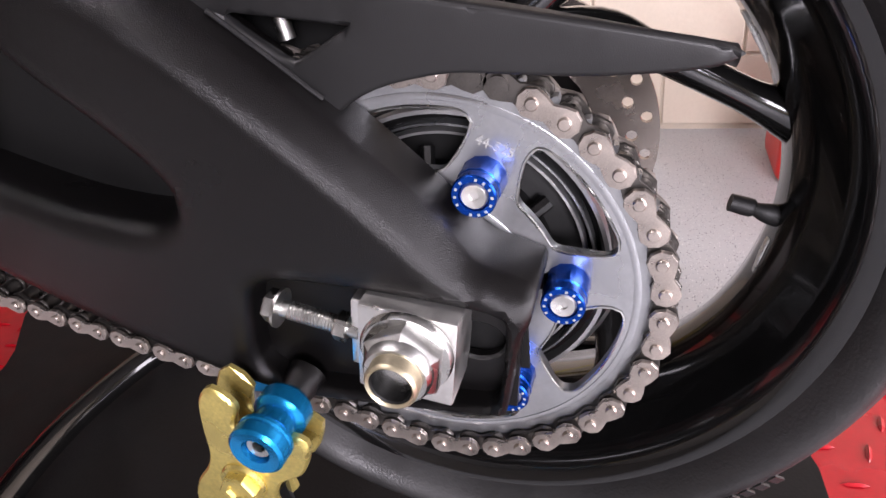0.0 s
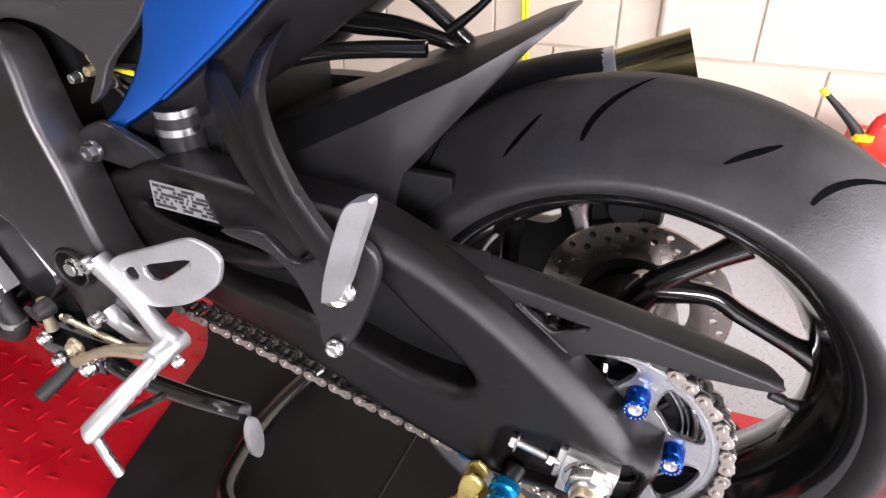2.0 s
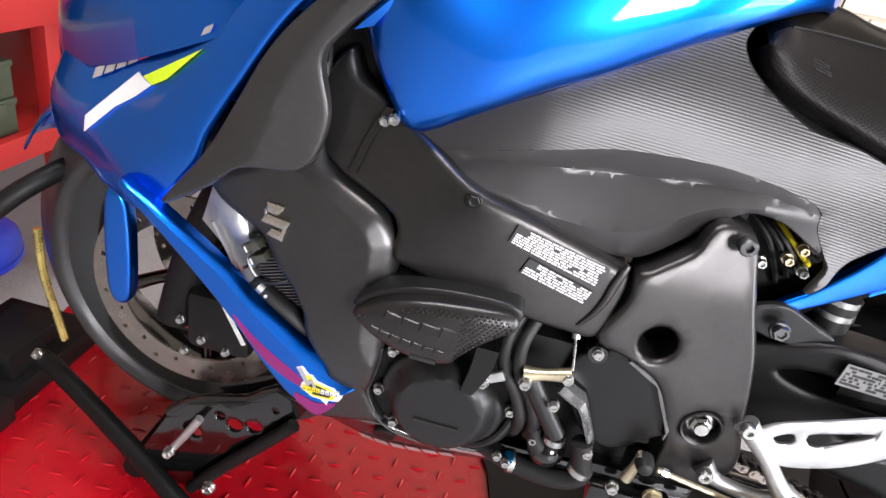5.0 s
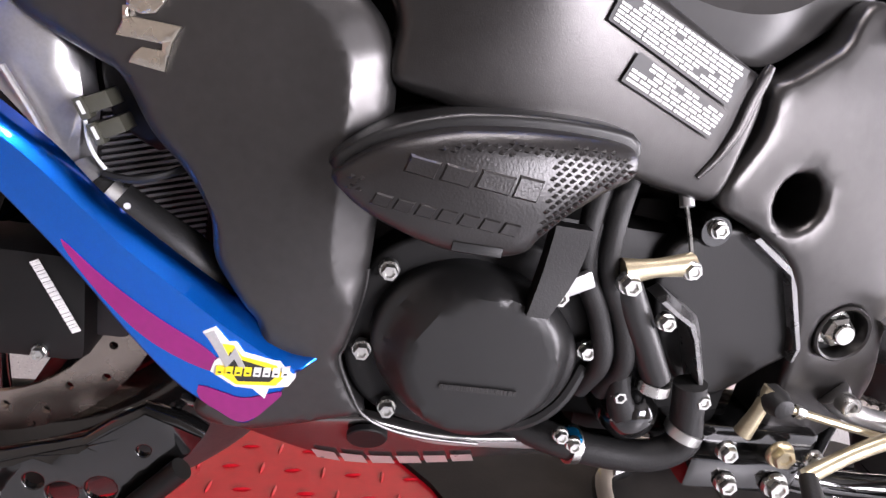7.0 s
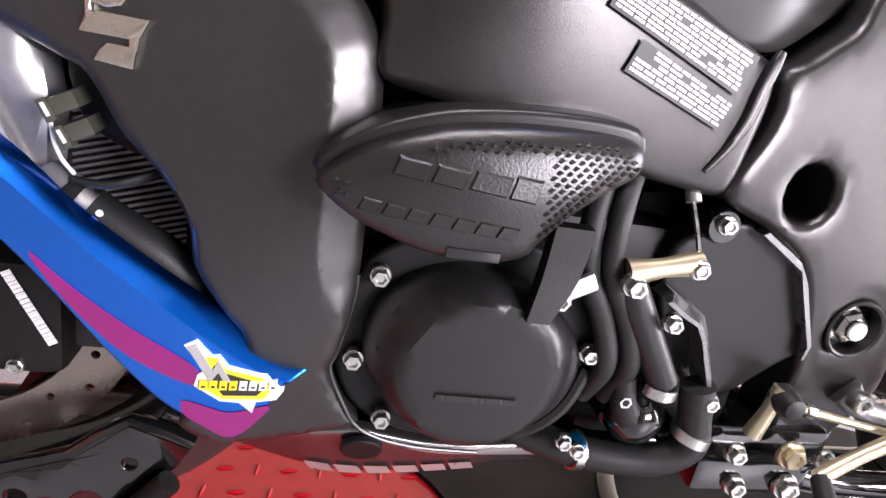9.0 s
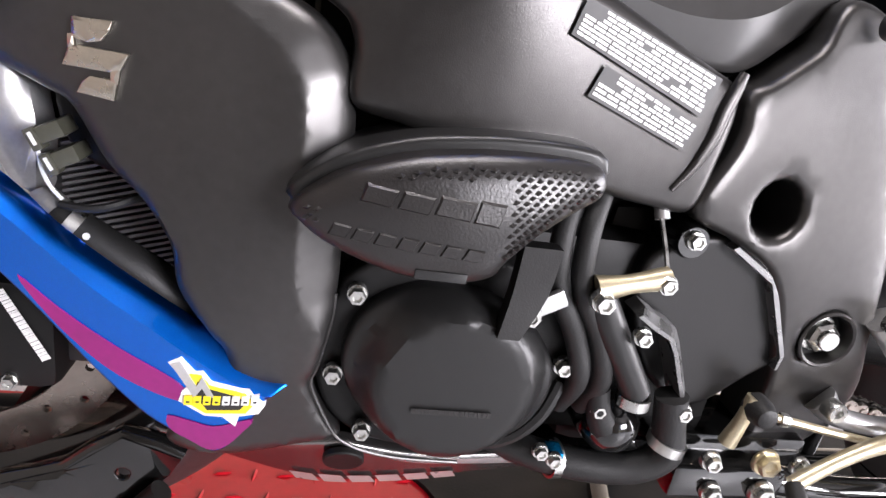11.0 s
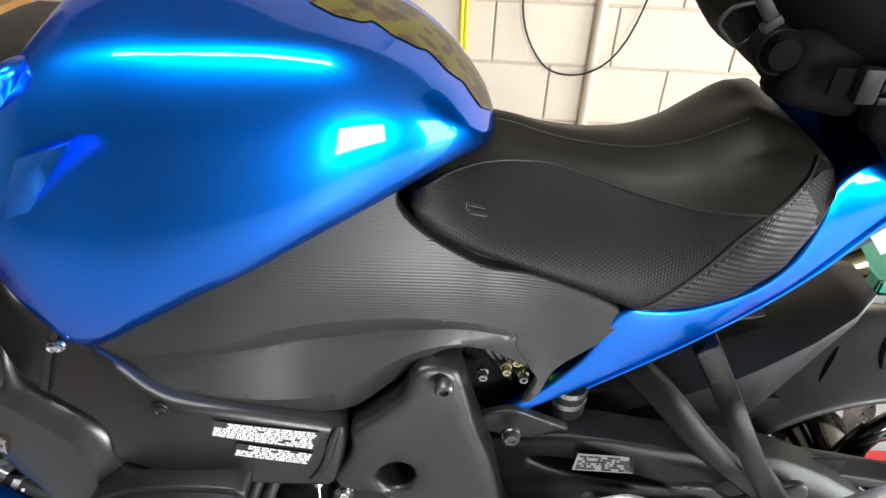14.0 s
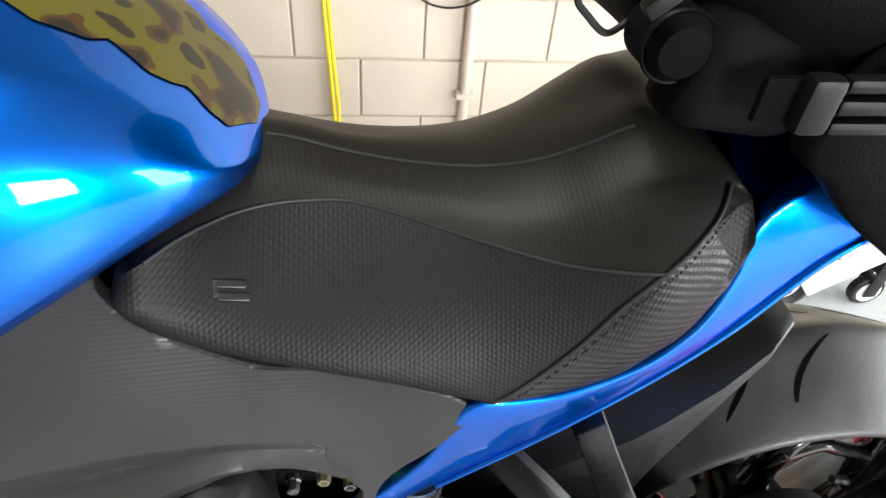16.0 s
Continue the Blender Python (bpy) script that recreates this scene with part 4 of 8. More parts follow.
# seat
def seat():
    side = [(-0.618, -.112, .853), (-0.613, -.113, .860), (-0.599, -.108, .866), (-0.586, -.088, .865), (-0.57, -.070, .863), (-0.554, -.058, .863), (-0.528, -.046, .861), (-0.495, -.042, .860), (-0.476, -.043, .857), (-0.446, -.050, .851), (-0.416, -.060, .845), (-0.38, -.076, .842), (-0.345, -.092, .842), (-0.313, -.107, .848), (-0.286, -.117, .854), (-0.268, -.110, .875), (-0.252, -.100, .890), (-0.242, -.096, .894), (-0.234, -.093, .892)]
    lower = [(-0.618, -.113, .846), (-0.614, -.120, .838), (-0.609, -.121, .828), (-0.592, -.122, .816), (-0.561, -.123, .802), (-0.528, -.124, .791), (-0.493, -.125, .779), (-0.456, -.125, .766), (-0.417, -.126, .751), (-0.387, -.126, .740), (-0.333, -.122, .743), (-0.293, -.119, .758), (-0.258, -.114, .788), (-0.240, -.110, .829), (-0.234, -.107, .862)]
    inner = [(-0.618, -.07, .862), (-0.60, -.04, .870), (-0.56, -.010, .885), (-0.539, -.004, .889), (-0.528, -.004, .887), (-0.514, -.004, .882), (-0.476, -.006, .872), (-0.429, -.013, .868), (-0.382, -.021, .872), (-0.353, -.028, .882), (-0.326, -.035, .898), (-0.312, -.038, .909), (-0.300, -.040, .917), (-0.28, -.045, .919), (-0.256, -.062, .914), (-0.243, -.076, .904), (-0.234, -.085, .895)]
    top = [(-0.618, .864), (-0.60, .875), (-0.56, .889), (-0.539, .892), (-0.514, .885), (-0.476, .875), (-0.429, .872), (-0.382, .876), (-0.353, .886), (-0.326, .901), (-0.306, .914), (-0.283, .920), (-0.26, .916), (-0.244, .906), (-0.234, .898)]
    at = lambda line, x: [np.interp(x, [p[0] for p in line], [p[k] for p in line]) for k in range(1, len(line[0]))]
    low, high = [], []
    for x in (-0.618, -0.612, -0.600, -0.580, -0.552, -0.52, -0.485, -0.45, -0.415, -0.385, -0.35, -0.32, -0.295, -0.275, -0.258, -0.246, -0.239, -0.234):
        (ys, zs), (yl, zl), (yi, zi), (zt,) = at(side, x), at(lower, x), at(inner, x), at(top, x)
        flank = [(x, yl + 0.03, zl - 0.012), (x, yl + 0.004, zl - 0.001), (x, yl - 0.003, zl + 0.14 * (zs - zl)), (x, yl * 0.62 + ys * 0.38 - 0.008, zl + 0.5 * (zs - zl)), (x, ys, zs)]
        half = [(x, ys, zs), (x, ys * 0.62 + yi * 0.38, zs + (zi - zs) * 0.55), (x, yi, zi)]
        low.append(flank)
        high.append(half + [(x, CY, zt)] + [(a, 2 * CY - b, c) for a, b, c in reversed(half)])
    s = part("rider_seat", loft(high, 5, 5, False), "vinyl2", bike, "black rider seat in textured vinyl with stitched seams")
    flank = part("seat_flank", loft(low, 5, 5, False), "vinyl", s, "side of the seat in dimpled vinyl")
    part("seat_flank_far", mirrored(loft(low, 3, 4, False)), "vinyl", s)
    skin = BVHTree.FromBMesh(joined(loft(low, 5, 5, False), loft(high, 5, 5, False)))

    def laid(pts, lift):
        out = []
        for p in pts:
            q = skin.find_nearest(Vector(p))[0]
            out.append(tuple(q + Vector((0.25, -0.85, 0.45)).normalized() * lift))
        return out

    part("piping", tube(laid(curve2(side[2:15], False, 3), 0.0004), 0.0013, 8, 1), "rubber", s, "raised seam piping")
    part("piping", tube(laid(curve2(inner[3:13], False, 3), 0.0002), 0.0012, 8, 1), "rubber", s)
    # ribbed band between the rear seam and the rim
    seam = curve2([(-0.392, -.126, .745), (-0.373, -.127, .756), (-0.343, -.127, .785), (-0.313, -.124, .827), (-0.299, -.122, .844), (-0.286, -.118, .857), (-0.271, -.112, .876), (-0.258, -.103, .892), (-0.25, -.09, .907)], False, 6)
    rim = curve2([(-0.385, -.126, .739), (-0.355, -.124, .7415), (-0.325, -.122, .744), (-0.293, -.119, .757), (-0.272, -.116, .773), (-0.256, -.113, .79), (-0.241, -.110, .829), (-0.235, -.105, .862), (-0.236, -.096, .888)], False, 6)
    rows = [laid([p + (q - p) * w for w in np.linspace(0, 1, 8)], 0.0012) for p, q in zip(seam, rim)]
    part("seat_band", loft(rows[:-9], 1, 1, False), "ribs", s, "ribbed carbon-look band on the seat side")
    part("piping", tube([r[0] for r in rows[::2]], 0.0014, 8, 1), "rubber", s)
    c = curve2(laid(seam + np.array([0.006, 0, -0.002]), 0.0016)[4:-4], False, 4)
    for k in range(0, len(c) - 2, 4):
        part("stitch", tube([c[k], c[k + 2]], 0.0006, 5, 1), "rubber", s)
    # small badge pressed into the flank
    at, n = skin.ray_cast(Vector((-0.556, -0.5, 0.836)), Vector((0, 1, 0)))[:2]
    n = n if n.y < 0 else -n
    ex = Vector((1, 0, 0.0)) - n * n.x
    ex.normalize()
    m = Matrix((ex, -n, ex.cross(-n))).transposed().to_4x4()
    m.translation = at
    for a0, a1, b0, b1 in ((-0.0115, 0.0090, 0.0010, 0.0070), (-0.0090, 0.0115, -0.0070, -0.0010), (-0.0118, -0.0080, -0.0050, 0.0050)):
        part("seat_badge", moved(block(a0, a1, -0.0007, 0.001, b0, b1, 0.0016, 3), m), "satin", s, "embossed dark badge shape")
    return s


seat()


# filler between seat and side cover
part("seat_base", loft([[(x, y, z0), (x, y - 0.012, (z0 + z1) / 2), (x, y, z1), (x, CY, z1 - 0.01), (x, CY, z0)] for x, y, z0, z1 in ((-0.66, -0.085, 0.74, 0.845), (-0.6, -0.092, 0.72, 0.81), (-0.5, -0.098, 0.70, 0.77), (-0.4, -0.10, 0.67, 0.74), (-0.3, -0.09, 0.70, 0.78), (-0.245, -0.075, 0.76, 0.86))], 2, 4, True, True), "matt", bike)

# tail
EDGE = [(-0.499, -.128, .578), (-0.42, -.122, .625), (-0.33, -.118, .691), (-0.262, -.114, .748), (-0.218, -.110, .793), (-0.19, -.106, .828), (-0.165, -.104, .858), (-0.11, -.100, .898), (-0.03, -.094, .944), (0.04, -.088, .972)]
TLD = [(x, z, y) for x, y, z in EDGE] + [(-0.40, .735, -.127), (-0.335, .744, -.125), (-0.282, .768, -.122), (-0.251, .803, -.118), (-0.234, .85, -.112), (-0.2, .90, -.096), (-0.17, .878, -.104), (-0.12, .92, -.094), (-0.1, .95, -.088), (0, .985, -.082)]
TAIL = [(-0.405, 0.737), (-0.37, 0.741), (-0.335, 0.745), (-0.282, 0.768), (-0.251, 0.803), (-0.238, 0.845), (-0.23, 0.885), (-0.18, 0.918), (-0.10, 0.958), (0.0, 0.992), (0.045, 0.99)] + [(x, z) for x, y, z in reversed(EDGE)] + [(-0.506, 0.588), (-0.470, 0.620), (-0.430, 0.672)]
part("tail_panel", sheet(TAIL, TLD, 0.012, 0.004, puff=0.001, reach=0.03), "blue", bike, "metallic blue tail side panel")
part("tail_panel_far", mirrored(sheet(TAIL, TLD, 0.012, 0.006, puff=0.005, reach=0.03, grid=0.03)), "blue", bike)
part("tail_rim", tube(EDGE[1:], [0.0025, 0.003, 0.003, 0.0035, 0.0035, 0.0035, 0.0035, 0.003, 0.003], 12, 4), "blue", bike, "raised blue lower rim of the tail")
LOWER = [(-0.515, -.10, .548), (-0.42, -.075, .592), (-0.335, -.058, .640), (-0.262, -.048, .693), (-0.205, -.044, .730), (-0.15, -.04, .775), (-0.10, -.036, .815), (-0.05, -.03, .858), (0.02, -.024, .91), (0.07, -.02, .945)]


def under_tail():
    rows = []
    for e, l in zip(EDGE, LOWER):
        p, q = Vector(e) + Vector((0, 0.016, 0.002)), Vector(l)
        m = p.lerp(q, 0.5) + Vector((0, -0.006, -0.002))
        rows.append([tuple(p), tuple(m), tuple(q), (q.x, q.y + 0.05, q.z + 0.01)])
    return loft(rows, 3, 4, False)


for far in (False, True):
    ob = part("under_tail_far" if far else "under_tail", mirrored(under_tail()) if far else under_tail(), "matt", bike, "" if far else "matt black under-tail panel")
    ob.modifiers.new("shell", "SOLIDIFY").thickness = 0.003
part("tail_core", loft([[(x, CY - w, z), (x, CY - w, z + h), (x, CY + w, z + h), (x, CY + w, z)] for x, w, z, h in ((-0.52, 0.08, 0.60, 0.08), (-0.35, 0.06, 0.69, 0.05), (-0.2, 0.05, 0.79, 0.07), (0.03, 0.03, 0.93, 0.03))], 1, 3, True, True), "dark", bike)
part("white_tag", moved(block(-0.030, 0.030, -0.001, 0.001, -0.014, 0.014, 0), pose(-0.128, -0.0745, 0.822, -34, -36, 0)), "white", bike, "blank white reflective strip", 0)
part("seat_lock", moved(lathe([(0, -0.007), (0.009, -0.007), (0.012, -0.005), (0.013, 0.006)], (0, 0, 0), "y", 24), pose(-0.148, -0.087, 0.852, -34, 0, 8)), "steel", bike, "round chrome seat lock")


# ---- rear wheel ----
WX, WY = 0.004, 0.012
rw = part("rear_wheel", ring([(0.214, -0.072), (0.222, -0.074), (0.222, -0.066), (0.214, -0.058), (0.206, -0.032), (0.200, 0.0), (0.206, 0.032), (0.214, 0.058), (0.222, 0.066), (0.222, 0.074), (0.214, 0.072), (0.206, 0.066), (0.201, 0.052), (0.192, 0.038), (0.182, 0.02), (0.178, 0.0), (0.182, -0.02), (0.192, -0.038), (0.201, -0.052), (0.206, -0.066)], (WX, WY, ZR), 96), "gloss", bike, "gloss black cast rear wheel")


def tyre_profile(r, w, rb, k=2):
    """(radius, y) across a sport tyre, from bead to bead: pointed crown, short sidewalls."""
    half = [(0.74, -0.08), (0.90, 0.02), (0.985, 0.12), (1.0, 0.21), (0.95, 0.27), (0.86, 0.355), (0.68, 0.51), (0.47, 0.68), (0.24, 0.86)]
    full = [(-u, f) for u, f in half] + [(0.0, 1.0)] + [(u, f) for u, f in reversed(half)]
    return [(rb + (r - rb) * f, w * u) for u, f in curve2(full, False, k)]


part("tyre", ring(tyre_profile(0.300, 0.091, 0.222), (WX, WY, ZR), 128), "tyre", rw, "worn black sport tyre with curved tread grooves")


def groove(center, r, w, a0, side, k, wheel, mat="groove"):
    """A curved sipe across the crown: thin inlay along the tyre, painted groove shade."""
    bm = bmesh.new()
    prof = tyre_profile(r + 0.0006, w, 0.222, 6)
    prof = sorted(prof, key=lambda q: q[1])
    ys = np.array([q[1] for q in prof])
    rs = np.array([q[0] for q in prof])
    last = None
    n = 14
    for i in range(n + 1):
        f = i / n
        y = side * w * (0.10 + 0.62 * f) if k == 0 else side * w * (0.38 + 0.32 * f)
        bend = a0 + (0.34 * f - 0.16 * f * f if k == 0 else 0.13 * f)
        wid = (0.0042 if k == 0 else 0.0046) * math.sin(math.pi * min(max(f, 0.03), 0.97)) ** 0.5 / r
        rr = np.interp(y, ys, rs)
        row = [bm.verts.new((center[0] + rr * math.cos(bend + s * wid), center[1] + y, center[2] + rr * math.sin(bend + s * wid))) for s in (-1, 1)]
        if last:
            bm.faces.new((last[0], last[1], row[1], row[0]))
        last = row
    return part("groove_shade_inlay", bm, mat, wheel, smooth=60)


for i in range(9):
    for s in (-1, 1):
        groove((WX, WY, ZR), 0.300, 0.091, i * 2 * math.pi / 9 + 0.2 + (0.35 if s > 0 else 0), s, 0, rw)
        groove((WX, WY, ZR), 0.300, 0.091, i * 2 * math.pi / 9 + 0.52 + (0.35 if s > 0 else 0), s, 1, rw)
part("hub", lathe([(0.0, -0.09), (0.030, -0.09), (0.048, -0.07), (0.055, -0.04), (0.045, 0.0), (0.055, 0.05), (0.05, 0.08), (0.0, 0.08)], (WX, WY, ZR), "y", 40), "gloss", rw)
for c in (0, 120, 240):
    for way, radii in ((((0.04, 90), (0.075, 86), (0.103, 78)), (0.022, 0.017, 0.016)), (((0.095, 80), (0.118, 73), (0.15, 64), (0.190, 57)), (0.015, 0.0125, 0.0115, 0.017)), (((0.100, 76), (0.124, 54), (0.133, 40), (0.150, 27), (0.168, 18.5), (0.190, 12)), (0.014, 0.0105, 0.0098, 0.0098, 0.0105, 0.017))):
        part("spoke", tube([(WX + r * math.cos(radians(a + c)), WY - 0.030 + 0.030 * ((r - 0.04) / 0.15) ** 1.5, ZR + r * math.sin(radians(a + c))) for r, a in way], list(radii), 12, 5), "gloss", rw)
# sidewall lettering too worn to read: raised bars
for i in range(30):
    if i % 8 == 7:
        continue
    a = radians(-75 + i * 2.5 + (190 if i > 15 else 0))
    part("sidewall_mark", moved(block(-0.0030, 0.0030, -0.0006, 0.0012, -0.0045, 0.0045, 0), pose(WX + 0.2435 * math.cos(a), WY - 0.0890, ZR + 0.2435 * math.sin(a), 0, 90 - math.degrees(a), 0) @ pose(0, 0, 0, -24, 0, 0)), "tyre", rw, smooth=0)
part("valve_stem", tube([(0.190, WY - 0.004, 0.330), (0.184, WY - 0.006, 0.3325), (0.176, WY - 0.008, 0.3355), (0.1695, WY - 0.008, 0.338), (0.168, WY - 0.008, 0.3385), (0.1555, WY - 0.008, 0.342)], [0.0075, 0.0072, 0.006, 0.0042, 0.0058, 0.0055], 12, 3), "rubber", rw, "black rubber valve stem with cap")
part("balance_weight", moved(block(-0.003, 0.003, -0.006, 0.006, -0.013, 0.013, 0.001), pose(0.1795, WY - 0.004, 0.305, 0, 14, 0)), "steel", rw, "stick-on steel balance weight")
part("balance_weight", moved(block(-0.003, 0.003, -0.006, 0.006, -0.016, 0.016, 0.001), pose(0.1605, WY + 0.004, 0.440, 0, -30, 0)), "steel", rw)
# rear disc and caliper on the far side
disc_holes = [[(WX + rr * math.cos(a) + 0.0044 * math.cos(t), ZR + rr * math.sin(a) + 0.0044 * math.sin(t)) for t in np.linspace(0, 6.283, 8, endpoint=False)] for k in range(44) for rr, a in [((0.090, 0.101)[k % 2], k * 2 * math.pi / 44)]]
big = [(WX + 0.064 * math.cos(a), ZR + 0.064 * math.sin(a)) for a in np.linspace(0, 6.283, 40, endpoint=False)]
rim = [(WX + 0.110 * math.cos(a), ZR + 0.110 * math.sin(a)) for a in np.linspace(0, 6.283, 72, endpoint=False)]
part("rear_brake_disc", sheet(rim, 0.088, 0.005, 0.0, holes=disc_holes + [big], grid=0.03, n=1), "discs", bike, "drilled steel rear brake disc", 30)
cal = part("rear_brake_caliper", block(-0.06, 0.02, 0.105, 0.155, 0.440, 0.500, 0.012), "dark", bike, "black rear brake caliper on a silver bracket")
part("caliper_bracket", tube([(-0.075, 0.105, 0.468), (-0.072, 0.108, 0.45), (-0.066, 0.11, 0.425)], [0.014, 0.010, 0.008], 10), "alu", cal)
bolt(cal, -0.076, 0.093, 0.466, 0.006, 0.005, "steel")
part("caliper_piston", tube([(-0.02, 0.10, 0.472), (-0.02, 0.092, 0.472)], 0.018, 18, 1), "dark", cal)
part("brake_hose", tube([(0.015, 0.12, 0.49), (0.03, 0.11, 0.50), (0.02, 0.10, 0.53), (-0.08, 0.09, 0.56), (-0.2, 0.08, 0.55)], 0.004, 8), "rubber", cal)

# ---- sprocket and chain ----
SX = 0.006
PH = 69.3
NUT = 64.4


teeth = []
for k in range(44):
    for f, r in ((0.0, 0.1062), (0.22, 0.1075), (0.40, 0.1150), (0.5, 0.1165), (0.60, 0.1150), (0.78, 0.1075)):
        a = radians(PH + (k + f) * 360 / 44)
        teeth.append((SX + r * math.cos(a), ZR + r * math.sin(a)))


def window(a0):
    """One opening between two arms of the sprocket, wide outside and narrow inside, with rounded corners."""
    o = [(0.0945, a) for a in np.linspace(a0 + 11.5, a0 + 48.5, 9)] + [(0.088, a0 + 51.8), (0.074, a0 + 47.5), (0.0655, a0 + 44.5)]
    o += [(0.0635, a) for a in np.linspace(a0 + 41, a0 + 19, 6)] + [(0.0655, a0 + 15.5), (0.074, a0 + 12.5), (0.088, a0 + 8.2)]
    o = [(SX + r * math.cos(radians(a)), ZR + r * math.sin(radians(a))) for r, a in o]
    for _ in range(2):
        o = [(p[0] + (q[0] - p[0]) * f, p[1] + (q[1] - p[1]) * f) for p, q in zip(o, o[1:] + o[:1]) for f in (0.25, 0.75)]
    return o


windows = [window(NUT + 60 * i) for i in range(6)]
bore = [(SX + 0.050 * math.cos(a), ZR + 0.050 * math.sin(a)) for a in np.linspace(0, 6.283, 40, endpoint=False)]
spr = part("rear_sprocket", sheet(teeth, YS - 0.003, 0.0065, 0.0, holes=windows + [bore], grid=0.02, n=1), "sprocket", bike, "brushed steel 44 tooth rear sprocket with six windows", 25)
for r0, dy in ((0.0975, 0.0), (0.0475, 0.0)):  # turned lip and pressed bore edge
    part("turned_lip", ring([(r0, -0.0006), (r0 + 0.0016, -0.0009), (r0 + 0.0032, -0.0006), (r0 + 0.0032, 0.001), (r0, 0.001)], (SX, YS - 0.003, ZR), 96), "sprocket", spr)
for w in windows:
    part("window_chamfer", tube([(x, YS - 0.0032, z) for x, z in w[::4]], 0.0008, 6, 2, True), "steel", spr)
for i in range(6):
    a = radians(NUT + 60 * i)
    x, z = SX + 0.0665 * math.cos(a), ZR + 0.0665 * math.sin(a)
    nut = part("sprocket_nut", joined(lathe([(0.0, -0.018), (0.0066, -0.018), (0.0072, -0.0205), (0.0098, -0.0205), (0.0104, -0.0195), (0.0104, -0.0145), (0.0094, -0.0135)], (x, YS - 0.003, z), "y", 32), lathe([(0.0092, -0.0140), (0.0108, -0.0130), (0.0108, -0.002), (0.0112, -0.0005), (0.0112, 0.0)], (x, YS - 0.003, z), "y", 12, 0.3)), "anod", spr, "blue anodised twelve-point sprocket nut", 30)
    part("stud", lathe([(0.0, -0.0185), (0.0020, -0.0185), (0.0022, -0.0195), (0.0056, -0.0200), (0.0064, -0.0192), (0.0064, -0.0175)], (x, YS - 0.003, z), "y", 24), "machined", nut, "bright steel stud end")
    for k in range(14):
        if k % 5 != 4:
            q = k * 2 * math.pi / 14
            part("ring_print", moved(block(-0.0006, 0.0006, -0.0003, 0.0002, -0.0006, 0.0006, 0), pose(x + 0.0084 * math.cos(q), YS - 0.0236, z + 0.0086 * math.sin(q), 0, 90 - math.degrees(q), 0)), "silver", nut, smooth=0)
txt = bpy.data.curves.new("sprocket_marking", "FONT")
txt.body, txt.size, txt.extrude, txt.align_x = "44-525", 0.0066, 0.0003, "CENTER"
tob = new("tmp_text", txt)
dg = bpy.context.evaluated_depsgraph_get()
tme = bpy.data.meshes.new_from_object(tob.evaluated_get(dg))
bpy.data.objects.remove(tob)
ta = radians(NUT)
tme.transform(pose(SX + 0.0815 * math.cos(ta) - 0.001, YS - 0.0034, ZR + 0.0815 * math.sin(ta), 0, 23, 0) @ pose(0, 0, 0, 90, 0, 0))
link_mesh("size_marking", tme, "printgrey", spr, "white engraved size marking", 0)
car = part("sprocket_carrier", lathe([(0.0, -0.026), (0.030, -0.026), (0.036, -0.020), (0.040, -0.004), (0.046, 0.004), (0.050, 0.004), (0.056, 0.016), (0.072, 0.020), (0.080, 0.016), (0.086, 0.020), (0.088, 0.05), (0.0, 0.05)], (SX, YS + 0.012, ZR), "y", 64), "dark", bike, "black cush drive carrier")
for r0, w, y0, m in ((0.083, 0.0022, 0.010, "alu"), (0.0765, 0.0012, 0.012, "sprocket"), (0.0715, 0.0014, 0.014, "alu"), (0.090, 0.0020, 0.024, "sprocket")):
    part("carrier_ring", ring([(r0, -0.003), (r0 + w, -0.003), (r0 + w, 0.006), (r0, 0.006)], (SX, YS + 0.012 + y0, ZR), 72), m, car, "bright machined ring" if m == "alu" else "")
for i in range(6):
    a = radians(NUT + 60 * i)
    part("carrier_boss", tube([(SX + r * math.cos(a), YS + y, ZR + r * math.sin(a)) for r, y in ((0.036, 0.006), (0.052, 0.004), (0.064, 0.003))], [0.006, 0.008, 0.0105], 12, 3), "gloss", car)
    b = a + radians(30)
    part("carrier_rib", tube([(SX + r * math.cos(b), YS + y, ZR + r * math.sin(b)) for r, y in ((0.034, -0.004), (0.048, 0.010), (0.066, 0.020))], 0.004, 8, 3), "gloss", car)
for i in range(3):
    a = radians(NUT - 14 + 120 * i)
    bolt(car, SX + 0.041 * math.cos(a), YS + 0.0, ZR + 0.041 * math.sin(a), 0.004, 0.004, "boltdark")

FX, FZ, FRAD, RRAD, PITCH = -0.628, 0.446, 0.0432, 0.11125, 0.015875


